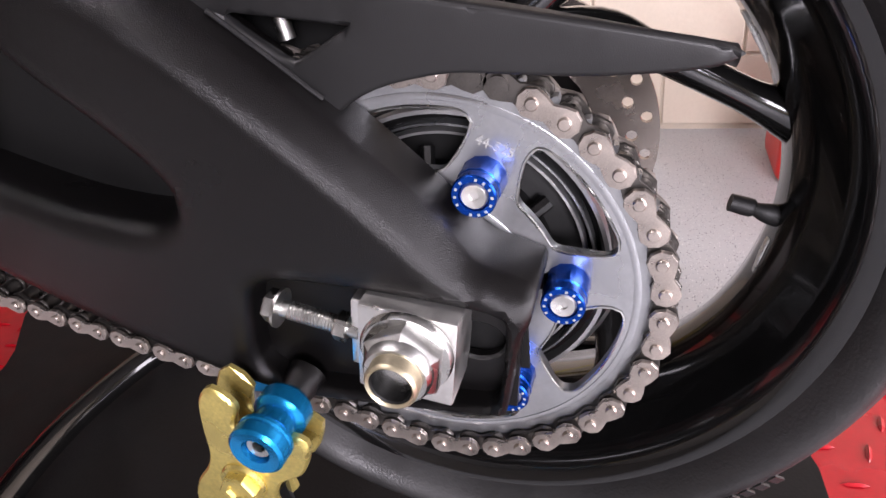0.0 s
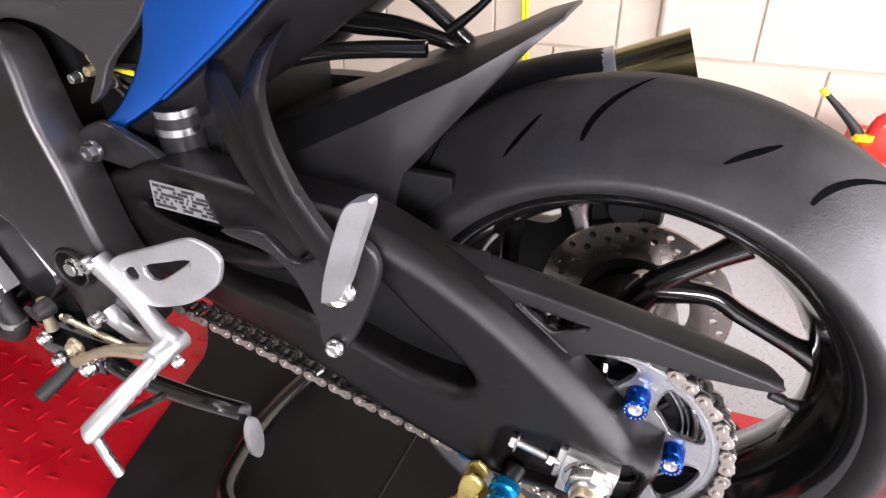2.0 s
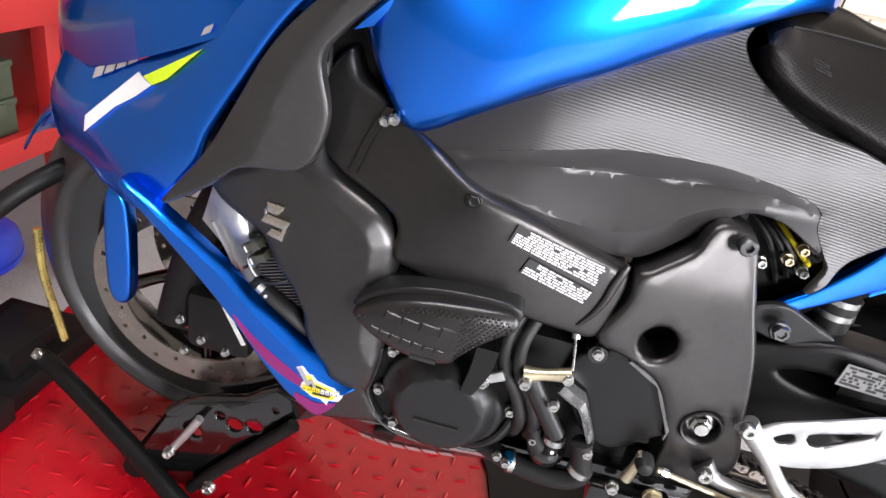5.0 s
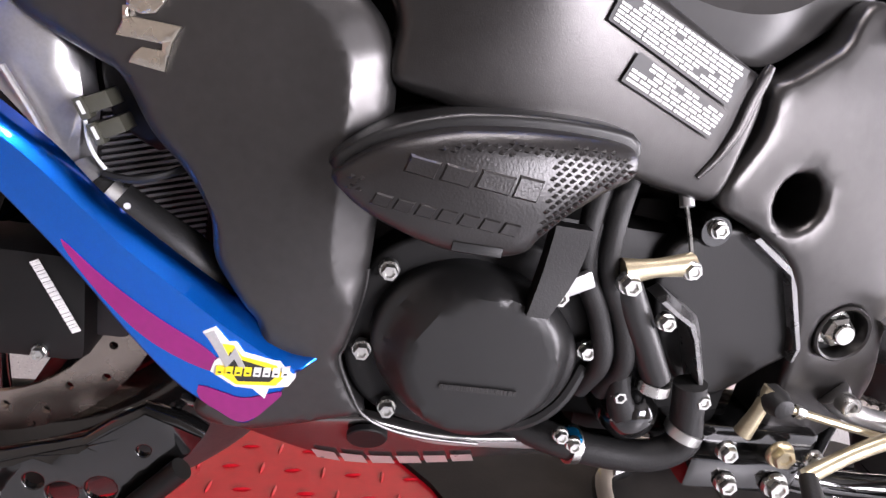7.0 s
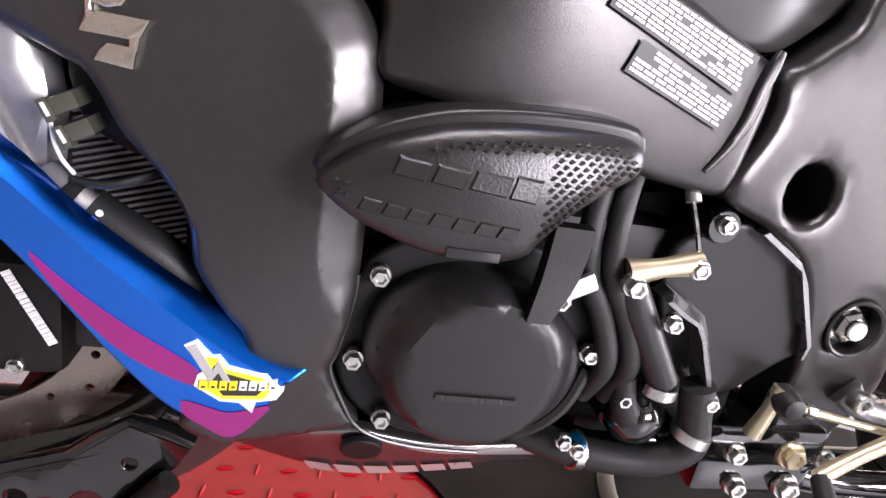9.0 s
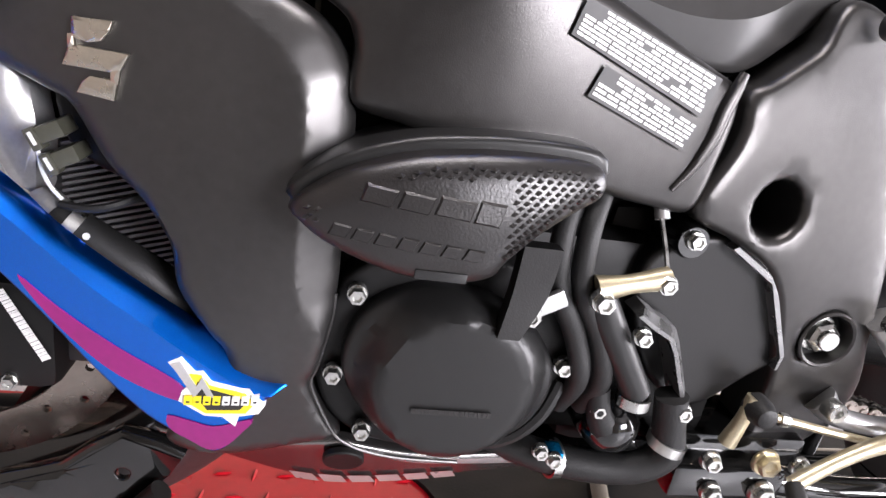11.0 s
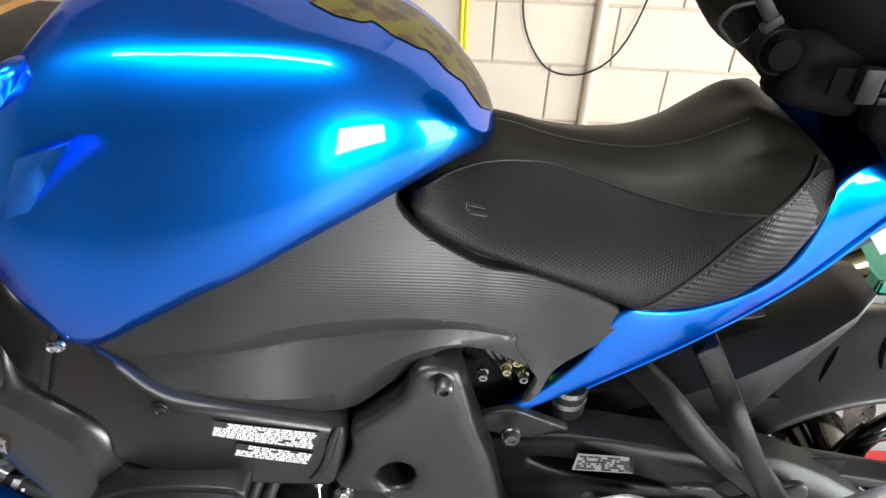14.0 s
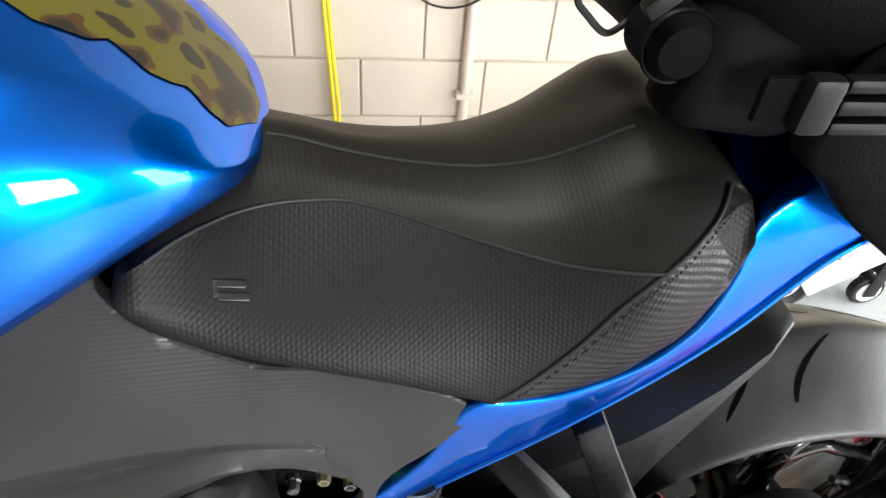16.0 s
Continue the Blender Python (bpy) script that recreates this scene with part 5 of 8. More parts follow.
def chain_path():
    """Positions and headings of the pins, from the rear sprocket's top round its back, along the lower run and back over the top."""
    dx, dz = FX - SX, FZ - ZR
    dist = math.hypot(dx, dz)
    base = math.atan2(dz, dx)
    off = math.acos((RRAD - FRAD) / dist)
    up_a, low_a = base - off, base + off
    pts = []
    ang = radians(PH)
    up_t = up_a % (2 * math.pi)
    low_t = low_a % (2 * math.pi)
    a = ang
    while a > low_t - 2 * math.pi + 0.02:
        pts.append((SX + RRAD * math.cos(a), ZR + RRAD * math.sin(a)))
        a -= 2 * math.pi / 44
    def walk_line(p, q, carry):
        d = math.hypot(q[0] - p[0], q[1] - p[1])
        s, out = carry, []
        while s <= d:
            out.append((p[0] + (q[0] - p[0]) * s / d, p[1] + (q[1] - p[1]) * s / d))
            s += PITCH
        return out, s - d
    rl = (SX + RRAD * math.cos(low_a), ZR + RRAD * math.sin(low_a))
    fl = (FX + FRAD * math.cos(low_a), FZ + FRAD * math.sin(low_a))
    used = (a + 2 * math.pi / 44 - (low_t - 2 * math.pi)) * RRAD
    out, rest = walk_line(rl, fl, PITCH - used)
    pts += out
    a = low_a - rest / FRAD
    stop = up_a if up_a < low_a else up_a - 2 * math.pi
    while a > stop:
        pts.append((FX + FRAD * math.cos(a), FZ + FRAD * math.sin(a)))
        a -= PITCH / FRAD
    ru = (SX + RRAD * math.cos(up_a), ZR + RRAD * math.sin(up_a))
    fu = (FX + FRAD * math.cos(up_a), FZ + FRAD * math.sin(up_a))
    out, rest = walk_line(fu, ru, (stop - a) * FRAD)
    pts += out
    a = up_a - rest / RRAD
    while a > ang + 0.06:
        pts.append((SX + RRAD * math.cos(a), ZR + RRAD * math.sin(a)))
        a -= 2 * math.pi / 44
    return pts


def link_plate(r, waist, th):
    """A figure-of-eight side plate, one pitch long, from the origin along +x; y runs from 0 to -th."""
    o = []
    for a in np.linspace(60, 300, 7):
        o.append((r * math.cos(radians(a)), r * math.sin(radians(a))))
    o.append((PITCH / 2, -waist))
    for a in np.linspace(-120, 120, 7):
        o.append((PITCH + r * math.cos(radians(a)), r * math.sin(radians(a))))
    o.append((PITCH / 2, waist))
    bm = bmesh.new()
    f = [bm.verts.new((x, -th, z)) for x, z in o]
    i2 = [bm.verts.new((PITCH / 2 + (x - PITCH / 2) * 1.03, -th * 0.6, z * 1.06)) for x, z in o]
    b = [bm.verts.new((PITCH / 2 + (x - PITCH / 2) * 1.03, 0, z * 1.06)) for x, z in o]
    bm.faces.new(f), bm.faces.new(b[::-1])
    for u, w in ((f, i2), (i2, b)):
        for k in range(len(o)):
            j = (k + 1) % len(o)
            bm.faces.new((u[k], u[j], w[j], w[k]))
    return bm


def mesh_of(name, bm, mat, smooth=35):
    me = bpy.data.meshes.new(name)
    bmesh.ops.recalc_face_normals(bm, faces=bm.faces)
    bm.to_mesh(me)
    bm.free()
    me.materials.append(M[mat])
    me.shade_smooth()
    me.set_sharp_from_angle(angle=radians(smooth))
    return me


def outer_link():
    pins = [lathe([(0.0, -0.0135), (0.0024, -0.0135), (0.0030, -0.0127), (0.0030, 0.0128), (0.0, 0.0135)], (x, 0, 0), "y", 10) for x in (0, PITCH)]
    return joined(moved(link_plate(0.0066, 0.0040, 0.0022), pose(0, -0.0096, 0)), moved(link_plate(0.0066, 0.0040, 0.0022), pose(0, 0.0114, 0)), *pins)


def inner_link():
    rolls = [lathe([(0.0052, -0.005), (0.0052, 0.005)], (x, 0, 0), "y", 12) for x in (0, PITCH)]
    return joined(moved(link_plate(0.0068, 0.0044, 0.0018), pose(0, -0.0056, 0)), moved(link_plate(0.0068, 0.0044, 0.0018), pose(0, 0.0074, 0)), *[lathe([(0.0030, -0.0094), (0.0048, -0.0094), (0.0048, -0.0075), (0.0030, -0.0075)], (x, 0, 0), "y", 12) for x in (0, PITCH)], *rolls)


MASTER = 27
OUT_ME, IN_ME, BLUE_ME = mesh_of("outer_link", outer_link(), "chain"), mesh_of("inner_link", inner_link(), "chaindark"), mesh_of("master_link", outer_link(), "teal")
pins = chain_path()
chain = part("drive_chain", lathe([(0.0, -0.01), (0.012, -0.01), (0.012, 0.01), (0.0, 0.01)], (FX, YS, FZ), "y", 24), "dark", bike, "clean steel roller chain with one blue master link")
for i in range(len(pins) - 1):
    (x, z), (x2, z2) = pins[i], pins[i + 1]
    d = math.hypot(x2 - x, z2 - z)
    if d > PITCH * 1.4:
        continue
    me = (BLUE_ME if i == MASTER else OUT_ME) if i % 2 else IN_ME
    ob = new("master_link" if i == MASTER else ("outer_link" if i % 2 else "inner_link"), me)
    ob.parent, ob.matrix_parent_inverse = chain, base_of(chain).inverted()
    ob.matrix_basis = pose(x, YS - 0.0, z, 0, -math.degrees(math.atan2(z2 - z, x2 - x)), 0)

# ---- swingarm ----
SWD = [(0, .352, -.163), (-.05, .42, -.164), (-.1, .36, -.163), (-.2, .46, -.161), (-.2, .36, -.158), (-.35, .48, -.152), (-.5, .48, -.125), (-.38, .56, -.152), (.06, .35, -.163)]
SWING = [(-0.575, 0.45), (-0.56, 0.50), (-0.52, 0.535), (-0.485, 0.548), (-0.44, 0.566), (-0.40, 0.570), (-0.337, 0.569), (-0.26, 0.568), (-0.205, 0.562), (-0.150, 0.540), (-0.110, 0.518), (-0.076, 0.495), (-0.022, 0.450), (0.017, 0.411), (0.035, 0.3895), (0.050, 0.3825), (0.0625, 0.3775), (0.0635, 0.3765), (0.0630, 0.370), (0.0605, 0.3605), (0.0585, 0.357), (0.054, 0.340), (0.0475, 0.308), (0.0455, 0.3055), (0.041, 0.305), (0.0, 0.3035), (-0.060, 0.303), (-0.106, 0.309), (-0.165, 0.326), (-0.204, 0.339), (-0.259, 0.366), (-0.32, 0.382), (-0.40, 0.392), (-0.465, 0.393), (-0.54, 0.40), (-0.575, 0.415)]
SLOT = [(-0.1005, 0.418), (-0.104, 0.431), (-0.124, 0.452), (-0.151, 0.475), (-0.177, 0.501), (-0.200, 0.521), (-0.222, 0.533), (-0.245, 0.528), (-0.285, 0.490), (-0.335, 0.478), (-0.395, 0.468), (-0.37, 0.453), (-0.307, 0.448), (-0.275, 0.443), (-0.244, 0.433), (-0.210, 0.421), (-0.174, 0.410), (-0.138, 0.404), (-0.114, 0.405)]
TRI = [(-0.472, 0.512), (-0.43, 0.526), (-0.36, 0.519), (-0.305, 0.504), (-0.36, 0.501), (-0.43, 0.499)]
POCKET = [(-0.0790, 0.352), (-0.0735, 0.3685), (-0.0665, 0.3745), (-0.054, 0.3775), (-0.020, 0.376), (0.030, 0.370), (0.047, 0.366), (0.0505, 0.358), (0.0455, 0.322), (0.041, 0.3115), (0.032, 0.309), (0.0, 0.309), (-0.032, 0.3095), (-0.064, 0.311), (-0.078, 0.317), (-0.083, 0.328)]
RIDGE = curve2([(-0.40, 0.556), (-0.337, 0.557), (-0.26, 0.555), (-0.205, 0.547), (-0.16, 0.528), (-0.11, 0.504), (-0.077, 0.4815), (-0.05, 0.459), (-0.014, 0.426), (0.022, 0.389), (0.034, 0.3785), (0.048, 0.3725), (0.0605, 0.3675)], False, 5)
SLOT_LOOP = curve2(SLOT, True, 4)


def swing_shape(x, z, d):
    s = (z - np.interp(x, RIDGE[:, 0], RIDGE[:, 1])) * 0.83
    on = np.clip((x + 0.42) / 0.08, 0, 1)
    u = np.clip(s + 0.005, 0, 0.019)
    top = 1.2 * np.where(u < 0.010, u * u / 0.020, u - 0.005) * on * np.interp(x, [-0.30, -0.06], [0.4, 1.0])
    below = np.clip((np.interp(x, [-0.40, -0.21, -0.10], [0.462, 0.423, 0.410]) + 0.006 - z) / 0.006, 0, 1) * np.clip((-0.09 - x) / 0.012, 0, 1)
    lip = 0.011 * (1 - np.sqrt(np.maximum(1 - (1 - np.minimum(far_from(np.stack([x, z], -1), SLOT_LOOP) / 0.013, 1)) ** 2, 0))) * below
    under = 0.020 * np.clip((np.interp(x, [-0.575, -0.32, -0.165, -0.06], [0.435, 0.405, 0.345, 0.305]) - z) / 0.03, 0, 1) ** 2
    return top + lip + under - 0.004 * np.sin(np.minimum(d / 0.010, 1) * math.pi / 2)


sw = part("swingarm", sheet(SWING, SWD, 0.045, 0.0035, holes=[SLOT, TRI, POCKET], shape=swing_shape, grid=0.005), "swing", bike, "textured black aluminium swingarm with a tapering opening", 33)
# added dark plate: gives the slot its shade and hides the chain
part("slot_shade_plate", block(-0.40, -0.10, -0.1300, -0.1280, 0.402, 0.535, 0.0), "dark", sw)
# added dark block that keeps the bright background out of the slot
part("slot_backing", block(-0.46, -0.16, -0.062, -0.05, 0.40, 0.56, 0.004), "dark", sw)
part("swingarm_far", mirrored(sheet(SWING, SWD, 0.03, 0.007, holes=[SLOT, TRI], shape=swing_shape, grid=0.03)), "swing", bike)
OVAL = [(0.033 + 0.0135 * math.cos(a), 0.341 + 0.0105 * math.sin(a)) for a in np.linspace(0, 2 * math.pi, 16, endpoint=False)]
part("pocket_floor", sheet([(-0.094, 0.300), (-0.088, 0.382), (0.020, 0.382), (0.056, 0.372), (0.050, 0.300)], -0.1485, 0.006, 0.0015, holes=[OVAL], n=1, grid=0.012), "swing", sw)
part("pocket_dark", block(0.010, 0.056, -0.1405, -0.138, 0.32, 0.362, 0.0), "dark", sw)
adj = part("adjuster_bolt", tube([(-0.058, -0.166, 0.3645), (-0.018, -0.166, 0.3545)], 0.0042, 12, 1), "steel", sw, "threaded chain adjuster bolt")
for k in range(17):
    x = -0.0525 + k * 0.0017
    part("thread", moved(ring([(0.0041, -0.0005), (0.0048, 0.0), (0.0041, 0.0005)], (0, 0, 0), 14, "x"), pose(x, -0.166, 0.3645 - (x + 0.058) * 0.25, 0, 14, 0)), "steel", adj)
part("adjuster_head", moved(joined(lathe([(0.0, -0.006), (0.0075, -0.006), (0.0085, -0.005), (0.0085, 0.0), (0.0, 0.0)], (0, 0, 0), "x", 6), lathe([(0.0, 0.0), (0.0098, 0.0), (0.0100, 0.0016), (0.0, 0.0022)], (0, 0, 0), "x", 24)), pose(-0.0585, -0.166, 0.3646, 0, 14, 0)), "steel", adj, "", 30)
part("lock_nut", moved(lathe([(0.0, -0.003), (0.0068, -0.003), (0.0075, -0.002), (0.0075, 0.003), (0.0, 0.003)], (0, 0, 0), "x", 6), pose(-0.0265, -0.166, 0.3566, 0, 14, 0)), "steel", adj, "", 30)
AXX, AXZ = 0.0095, 0.3545
axb = part("axle_block", joined(moved(block(-0.0235, 0.0225, -0.0115, 0.020, -0.0240, 0.0240, 0.0016), pose(0.0078, -0.164, 0.3500, 0, 9, 0)), moved(block(-0.030, -0.0225, -0.004, 0.020, -0.0185, 0.0195, 0.0016), pose(0.0078, -0.164, 0.3500, 0, 9, 0))), "machined", sw, "machined silver axle adjuster block")
part("axle_washer", lathe([(0.0, -0.0025), (0.0205, -0.0025), (0.0215, -0.0015), (0.0215, 0.0)], (AXX - 0.0015, -0.1755, AXZ - 0.001), "y", 40), "steel", axb)
part("axle_nut", joined(lathe([(0.0125, -0.0135), (0.0155, -0.0135), (0.0190, -0.0105), (0.0195, -0.0095), (0.0195, -0.0028)], (AXX, -0.1775, AXZ), "y", 6, 0.35), lathe([(0.012, -0.0035), (0.0205, -0.0030), (0.0212, -0.0012), (0.0212, 0.001)], (AXX, -0.1775, AXZ), "y", 40)), "steel", axb, "large hexagonal axle nut", 30)
part("nut_collar", lathe([(0.0115, -0.0045), (0.0140, -0.0045), (0.0152, -0.0030), (0.0155, 0.001)], (AXX + 0.0006, -0.1905, AXZ + 0.001), "y", 40), "steel", axb)
part("axle_tube", ring([(0.0095, -0.0225), (0.0106, -0.0235), (0.0115, -0.0225), (0.0118, -0.0215), (0.0118, 0.012), (0.0095, 0.012)], (AXX + 0.001, -0.1795, AXZ + 0.002), 40), "brass", axb, "hollow axle end")
# added dark ring in place of the shade on the bore's wall
part("bore_shade_ring", ring([(0.0086, -0.0215), (0.0094, -0.0222), (0.0094, 0.0), (0.0086, 0.0)], (AXX + 0.001, -0.1795, AXZ + 0.002), 32), "dark", axb)
part("axle_bore", lathe([(0.0, 0.0), (0.0086, 0.0), (0.0086, 0.002), (0.0, 0.002)], (AXX + 0.001, -0.180, AXZ + 0.002), "y", 24), "dark", axb)
SPX, SPY, SPZ = -0.0640, -0.1705, 0.3085
spool = part("stand_spool", lathe([(0.0, -0.030), (0.0065, -0.030), (0.0075, -0.0360), (0.0128, -0.0370), (0.0145, -0.0355), (0.0148, -0.0300), (0.0142, -0.0292), (0.0142, -0.0284), (0.0148, -0.0276), (0.0148, -0.0258), (0.0135, -0.0242), (0.0108, -0.0232), (0.0106, -0.0150), (0.0132, -0.0138), (0.0144, -0.0124), (0.0144, -0.0040), (0.0130, -0.0022), (0.010, 0.001), (0.008, 0.003), (0.0, 0.003)], (SPX, SPY, SPZ), "y", 48), "teal", sw, "teal anodised stand spool", 30)
part("spool_bolt", lathe([(0.0, -0.0300), (0.0030, -0.0300), (0.0034, -0.0330), (0.0060, -0.0335), (0.0066, -0.0320), (0.0066, -0.028)], (SPX, SPY, SPZ), "y", 20), "steel", spool)
part("spool_boss", tube([(SPX + 0.001, -0.172, SPZ + 0.001), (SPX + 0.004, -0.155, SPZ + 0.006)], [0.0085, 0.0105], 20, 1), "swing", sw)
bm = moved(block(0, 0.09, -0.0008, 0.0006, -0.028, 0, 0), pose(-0.424, -0.1600, 0.5585, 0, 5, 0) @ pose(0, 0, 0, 0, 0, 3))
lab = part("tyre_pressure_label", bm, "labelgrey", sw, "grey information label with unreadable print", 0)
bars(lab, 0, 0, 0.085, 0.025, 6, 0, pose(-0.424, -0.1600, 0.5585, 0, 5, 0) @ pose(0, 0, 0, 0, 0, 3) @ pose(0.003, -0.001, -0.0015), "print", 3, 0.7)

# chain guard
GUARD = [(-0.165, 0.522), (-0.125, 0.5165), (-0.058, 0.5075), (0.0, 0.498), (0.052, 0.4885), (0.102, 0.4785), (0.130, 0.4725), (0.1365, 0.4695), (0.1355, 0.4672), (0.123, 0.4635), (0.085, 0.4620), (0.048, 0.4640), (0.028, 0.4648), (0.003, 0.4610), (-0.012, 0.456), (-0.022, 0.4500), (-0.030, 0.4435), (-0.038, 0.4490), (-0.078, 0.4820), (-0.115, 0.506)]
GH = [(-0.0685, 0.4925), (-0.060, 0.4925), (-0.0165, 0.4858), (-0.0155, 0.4842), (-0.037, 0.4730), (-0.0425, 0.4732), (-0.047, 0.4755)]
part("chain_guard", sheet(GUARD, -0.135, 0.005, 0.0022, holes=[GH], n=2, grid=0.010), "guard", bike, "matt black plastic chain guard with a pointed end")
# added block that makes the guard's opening read dark
part("guard_hole_backing", block(-0.10, -0.020, -0.100, -0.096, 0.460, 0.497, 0.001), "dark", bike)
part("guard_clip", tube([(-0.052, -0.118, 0.492), (-0.050, -0.118, 0.478)], 0.004, 10, 1), "steel", bike)
part("chain_guard_top", loft([[(x, -0.1345, z - 0.0012), (x, -0.1325, z + 0.0006), (x, -0.121, z + 0.0008 - 0.3 * k), (x, -0.133 + w, z - k), (x, -0.133 + w, z - k - 0.006), (x, -0.130, z - 0.005)] for x, z, w, k in ((-0.155, 0.5205, 0.034, 0.001), (-0.08, 0.5095, 0.034, 0.002), (0.0, 0.4970, 0.034, 0.003), (0.06, 0.4862, 0.034, 0.005), (0.105, 0.4770, 0.033, 0.0065), (0.128, 0.4722, 0.028, 0.007), (0.1355, 0.4695, 0.012, 0.003))], 3, 4, True, True), "guard", bike)
part("guard_rim", tube([(-0.074, -0.1375, 0.4955), (-0.050, -0.1375, 0.4755), (-0.034, -0.1375, 0.4615), (-0.028, -0.1372, 0.4565)], 0.0012, 8, 3), "guard", bike)

# hugger
HUG = []
for x, xb, yb, zb, yc, zc, yt, zt in ((-0.42, -0.40, .105, .40, .10, .52, .055, .555), (-0.30, -0.29, .104, .44, .098, .578, .05, .604), (-0.235, -0.222, .099, .49, .096, .612, .048, .634), (-0.205, -0.200, .096, .566, .090, .628, .046, .647), (-0.15, -0.15, .076, .622, .074, .655, .04, .667), (-0.105, -0.105, .058, .672, .056, .682, .034, .690), (-0.078, -0.078, .036, .696, .034, .699, .02, .701)):
    near = [(xb, WY - yb, zb), (x, WY - yc, zc), (x, WY - yt, zt)]
    HUG.append(near + [(a, 2 * WY - b, c) for a, b, c in reversed(near)])
hb = loft(HUG, 1, 1, False)
hug = part("rear_hugger", hb, "guard", bike, "matt black angular rear hugger over the tyre", 20)
hug.modifiers.new("shell", "SOLIDIFY").thickness = 0.004

# passenger footrest
han = part("footrest_hanger", strap([(-0.302, -0.095, 0.690), (-0.294, -0.135, 0.676), (-0.278, -0.172, 0.648), (-0.246, -0.188, 0.592), (-0.206, -0.19, 0.535)], [0.015, 0.0135, 0.0125, 0.0125, 0.015]), "swing", bike, "satin black passenger footrest hanger")
part("hanger_strut", strap([(-0.39, -0.085, 0.655), (-0.340, -0.135, 0.632), (-0.286, -0.165, 0.585), (-0.213, -0.18, 0.53)], [0.016, 0.017, 0.015, 0.012], 0.009), "swing", han)
HANG = [(-0.335, 0.531), (-0.29, 0.539), (-0.258, 0.516), (-0.215, 0.544), (-0.19, 0.551), (-0.18, 0.526), (-0.198, 0.476), (-0.215, 0.441), (-0.23, 0.424), (-0.246, 0.434), (-0.248, 0.461), (-0.265, 0.501), (-0.29, 0.521)]
HANG = [(x + 0.008, z + 0.008) for x, z in HANG]
part("lower_bracket", sheet(HANG, -0.188, 0.008, 0.003), "satin", han)
bolt(han, -0.221, -0.192, 0.444, 0.008, 0.006, "steel")
peg = part("passenger_peg", loft([[(x + a * 0.85, y - b, z + a * 0.3) for a, b in ((-w, 0.0), (-w, 0.010), (w, 0.010), (w, 0.0))] for x, y, z, w in ((-0.206, -0.20, 0.512, 0.010), (-0.193, -0.208, 0.540, 0.0135), (-0.172, -0.222, 0.584, 0.0135), (-0.152, -0.233, 0.624, 0.0125), (-0.146, -0.236, 0.634, 0.007))], 2, 4, True, True), "alu", han, "bright cast alloy folding peg")
bolt(han, -0.192, -0.205, 0.522, 0.007, 0.007, "steel")
part("peg_spring", tube([(-0.215, -0.195, 0.505), (-0.20, -0.205, 0.515)], 0.008, 12, 1), "brass", han)

# rider footrest, heel plate and shift lever
HEEL = [(-0.492, 0.452), (-0.481, 0.471), (-0.458, 0.484), (-0.415, 0.502), (-0.373, 0.52), (-0.353, 0.519), (-0.336, 0.51), (-0.339, 0.49), (-0.351, 0.471), (-0.389, 0.442), (-0.438, 0.424), (-0.463, 0.428)]
HEELH = [(-0.437, 0.474), (-0.405, 0.487), (-0.373, 0.497), (-0.39, 0.482), (-0.42, 0.461), (-0.432, 0.461)]
HEELH2 = [(-0.469, 0.459), (-0.453, 0.47), (-0.447, 0.459), (-0.461, 0.452)]
fr = part("rider_footrest", tube([(-0.502, -0.185, 0.467), (-0.468, -0.187, 0.432), (-0.440, -0.190, 0.398), (-0.425, -0.190, 0.383)], [0.0135, 0.010, 0.011, 0.016], 12), "alu", bike, "silver alloy rider footrest with heel plate")
part("lower_arm", tube([(-0.522, -0.178, 0.390), (-0.50, -0.182, 0.375), (-0.455, -0.188, 0.372), (-0.425, -0.190, 0.380)], [0.0135, 0.009, 0.009, 0.012], 12), "alu", fr)
part("heel_plate", sheet(HEEL, -0.187, 0.005, 0.002, holes=[HEELH, HEELH2], grid=0.014), "alu", fr, "silver heel guard with triangular openings")
for x, z in ((-0.502, 0.467), (-0.522, 0.390)):
    part("socket_bolt", lathe([(0.0, -0.004), (0.0035, -0.004), (0.004, -0.0075), (0.0075, -0.0075), (0.0085, -0.006), (0.0085, 0.004)], (x, -0.195, z), "y", 20), "steel", fr)
pegr = part("foot_peg", tube([(-0.422, -0.192, 0.385), (-0.428, -0.225, 0.375), (-0.438, -0.262, 0.360), (-0.446, -0.292, 0.347), (-0.449, -0.298, 0.345)], [0.011, 0.0095, 0.0105, 0.0105, 0.007], 14, 4), "alu", fr, "ribbed alloy rider peg")
for k in range(7):
    t = 0.3 + k * 0.09
    part("peg_rib", moved(ring([(0.0100, -0.0012), (0.0118, 0.0), (0.0100, 0.0012)], (0, 0, 0), 14), pose(-0.422 - 0.025 * t, -0.192 - 0.10 * t, 0.385 - 0.039 * t, -20, 0, -13)), "alu", pegr)
part("feeler", tube([(-0.446, -0.290, 0.344), (-0.440, -0.291, 0.318), (-0.432, -0.291, 0.290)], 0.0055, 10, 3), "steel", fr)
part("pivot_boss", lathe([(0, -0.03), (0.011, -0.03), (0.013, -0.026), (0.013, 0.012)], (-0.425, -0.19, 0.383), "y", 20), "alu", fr)
bolt(fr, -0.405, -0.205, 0.378, 0.006, 0.007, "steel")
sl = part("shift_lever", tube([(-0.425, -0.205, 0.380), (-0.483, -0.213, 0.373), (-0.52, -0.216, 0.357), (-0.554, -0.220, 0.336)], [0.010, 0.007, 0.006, 0.0065], 10), "brass", bike, "pale gold shift lever with a rubber toe piece")
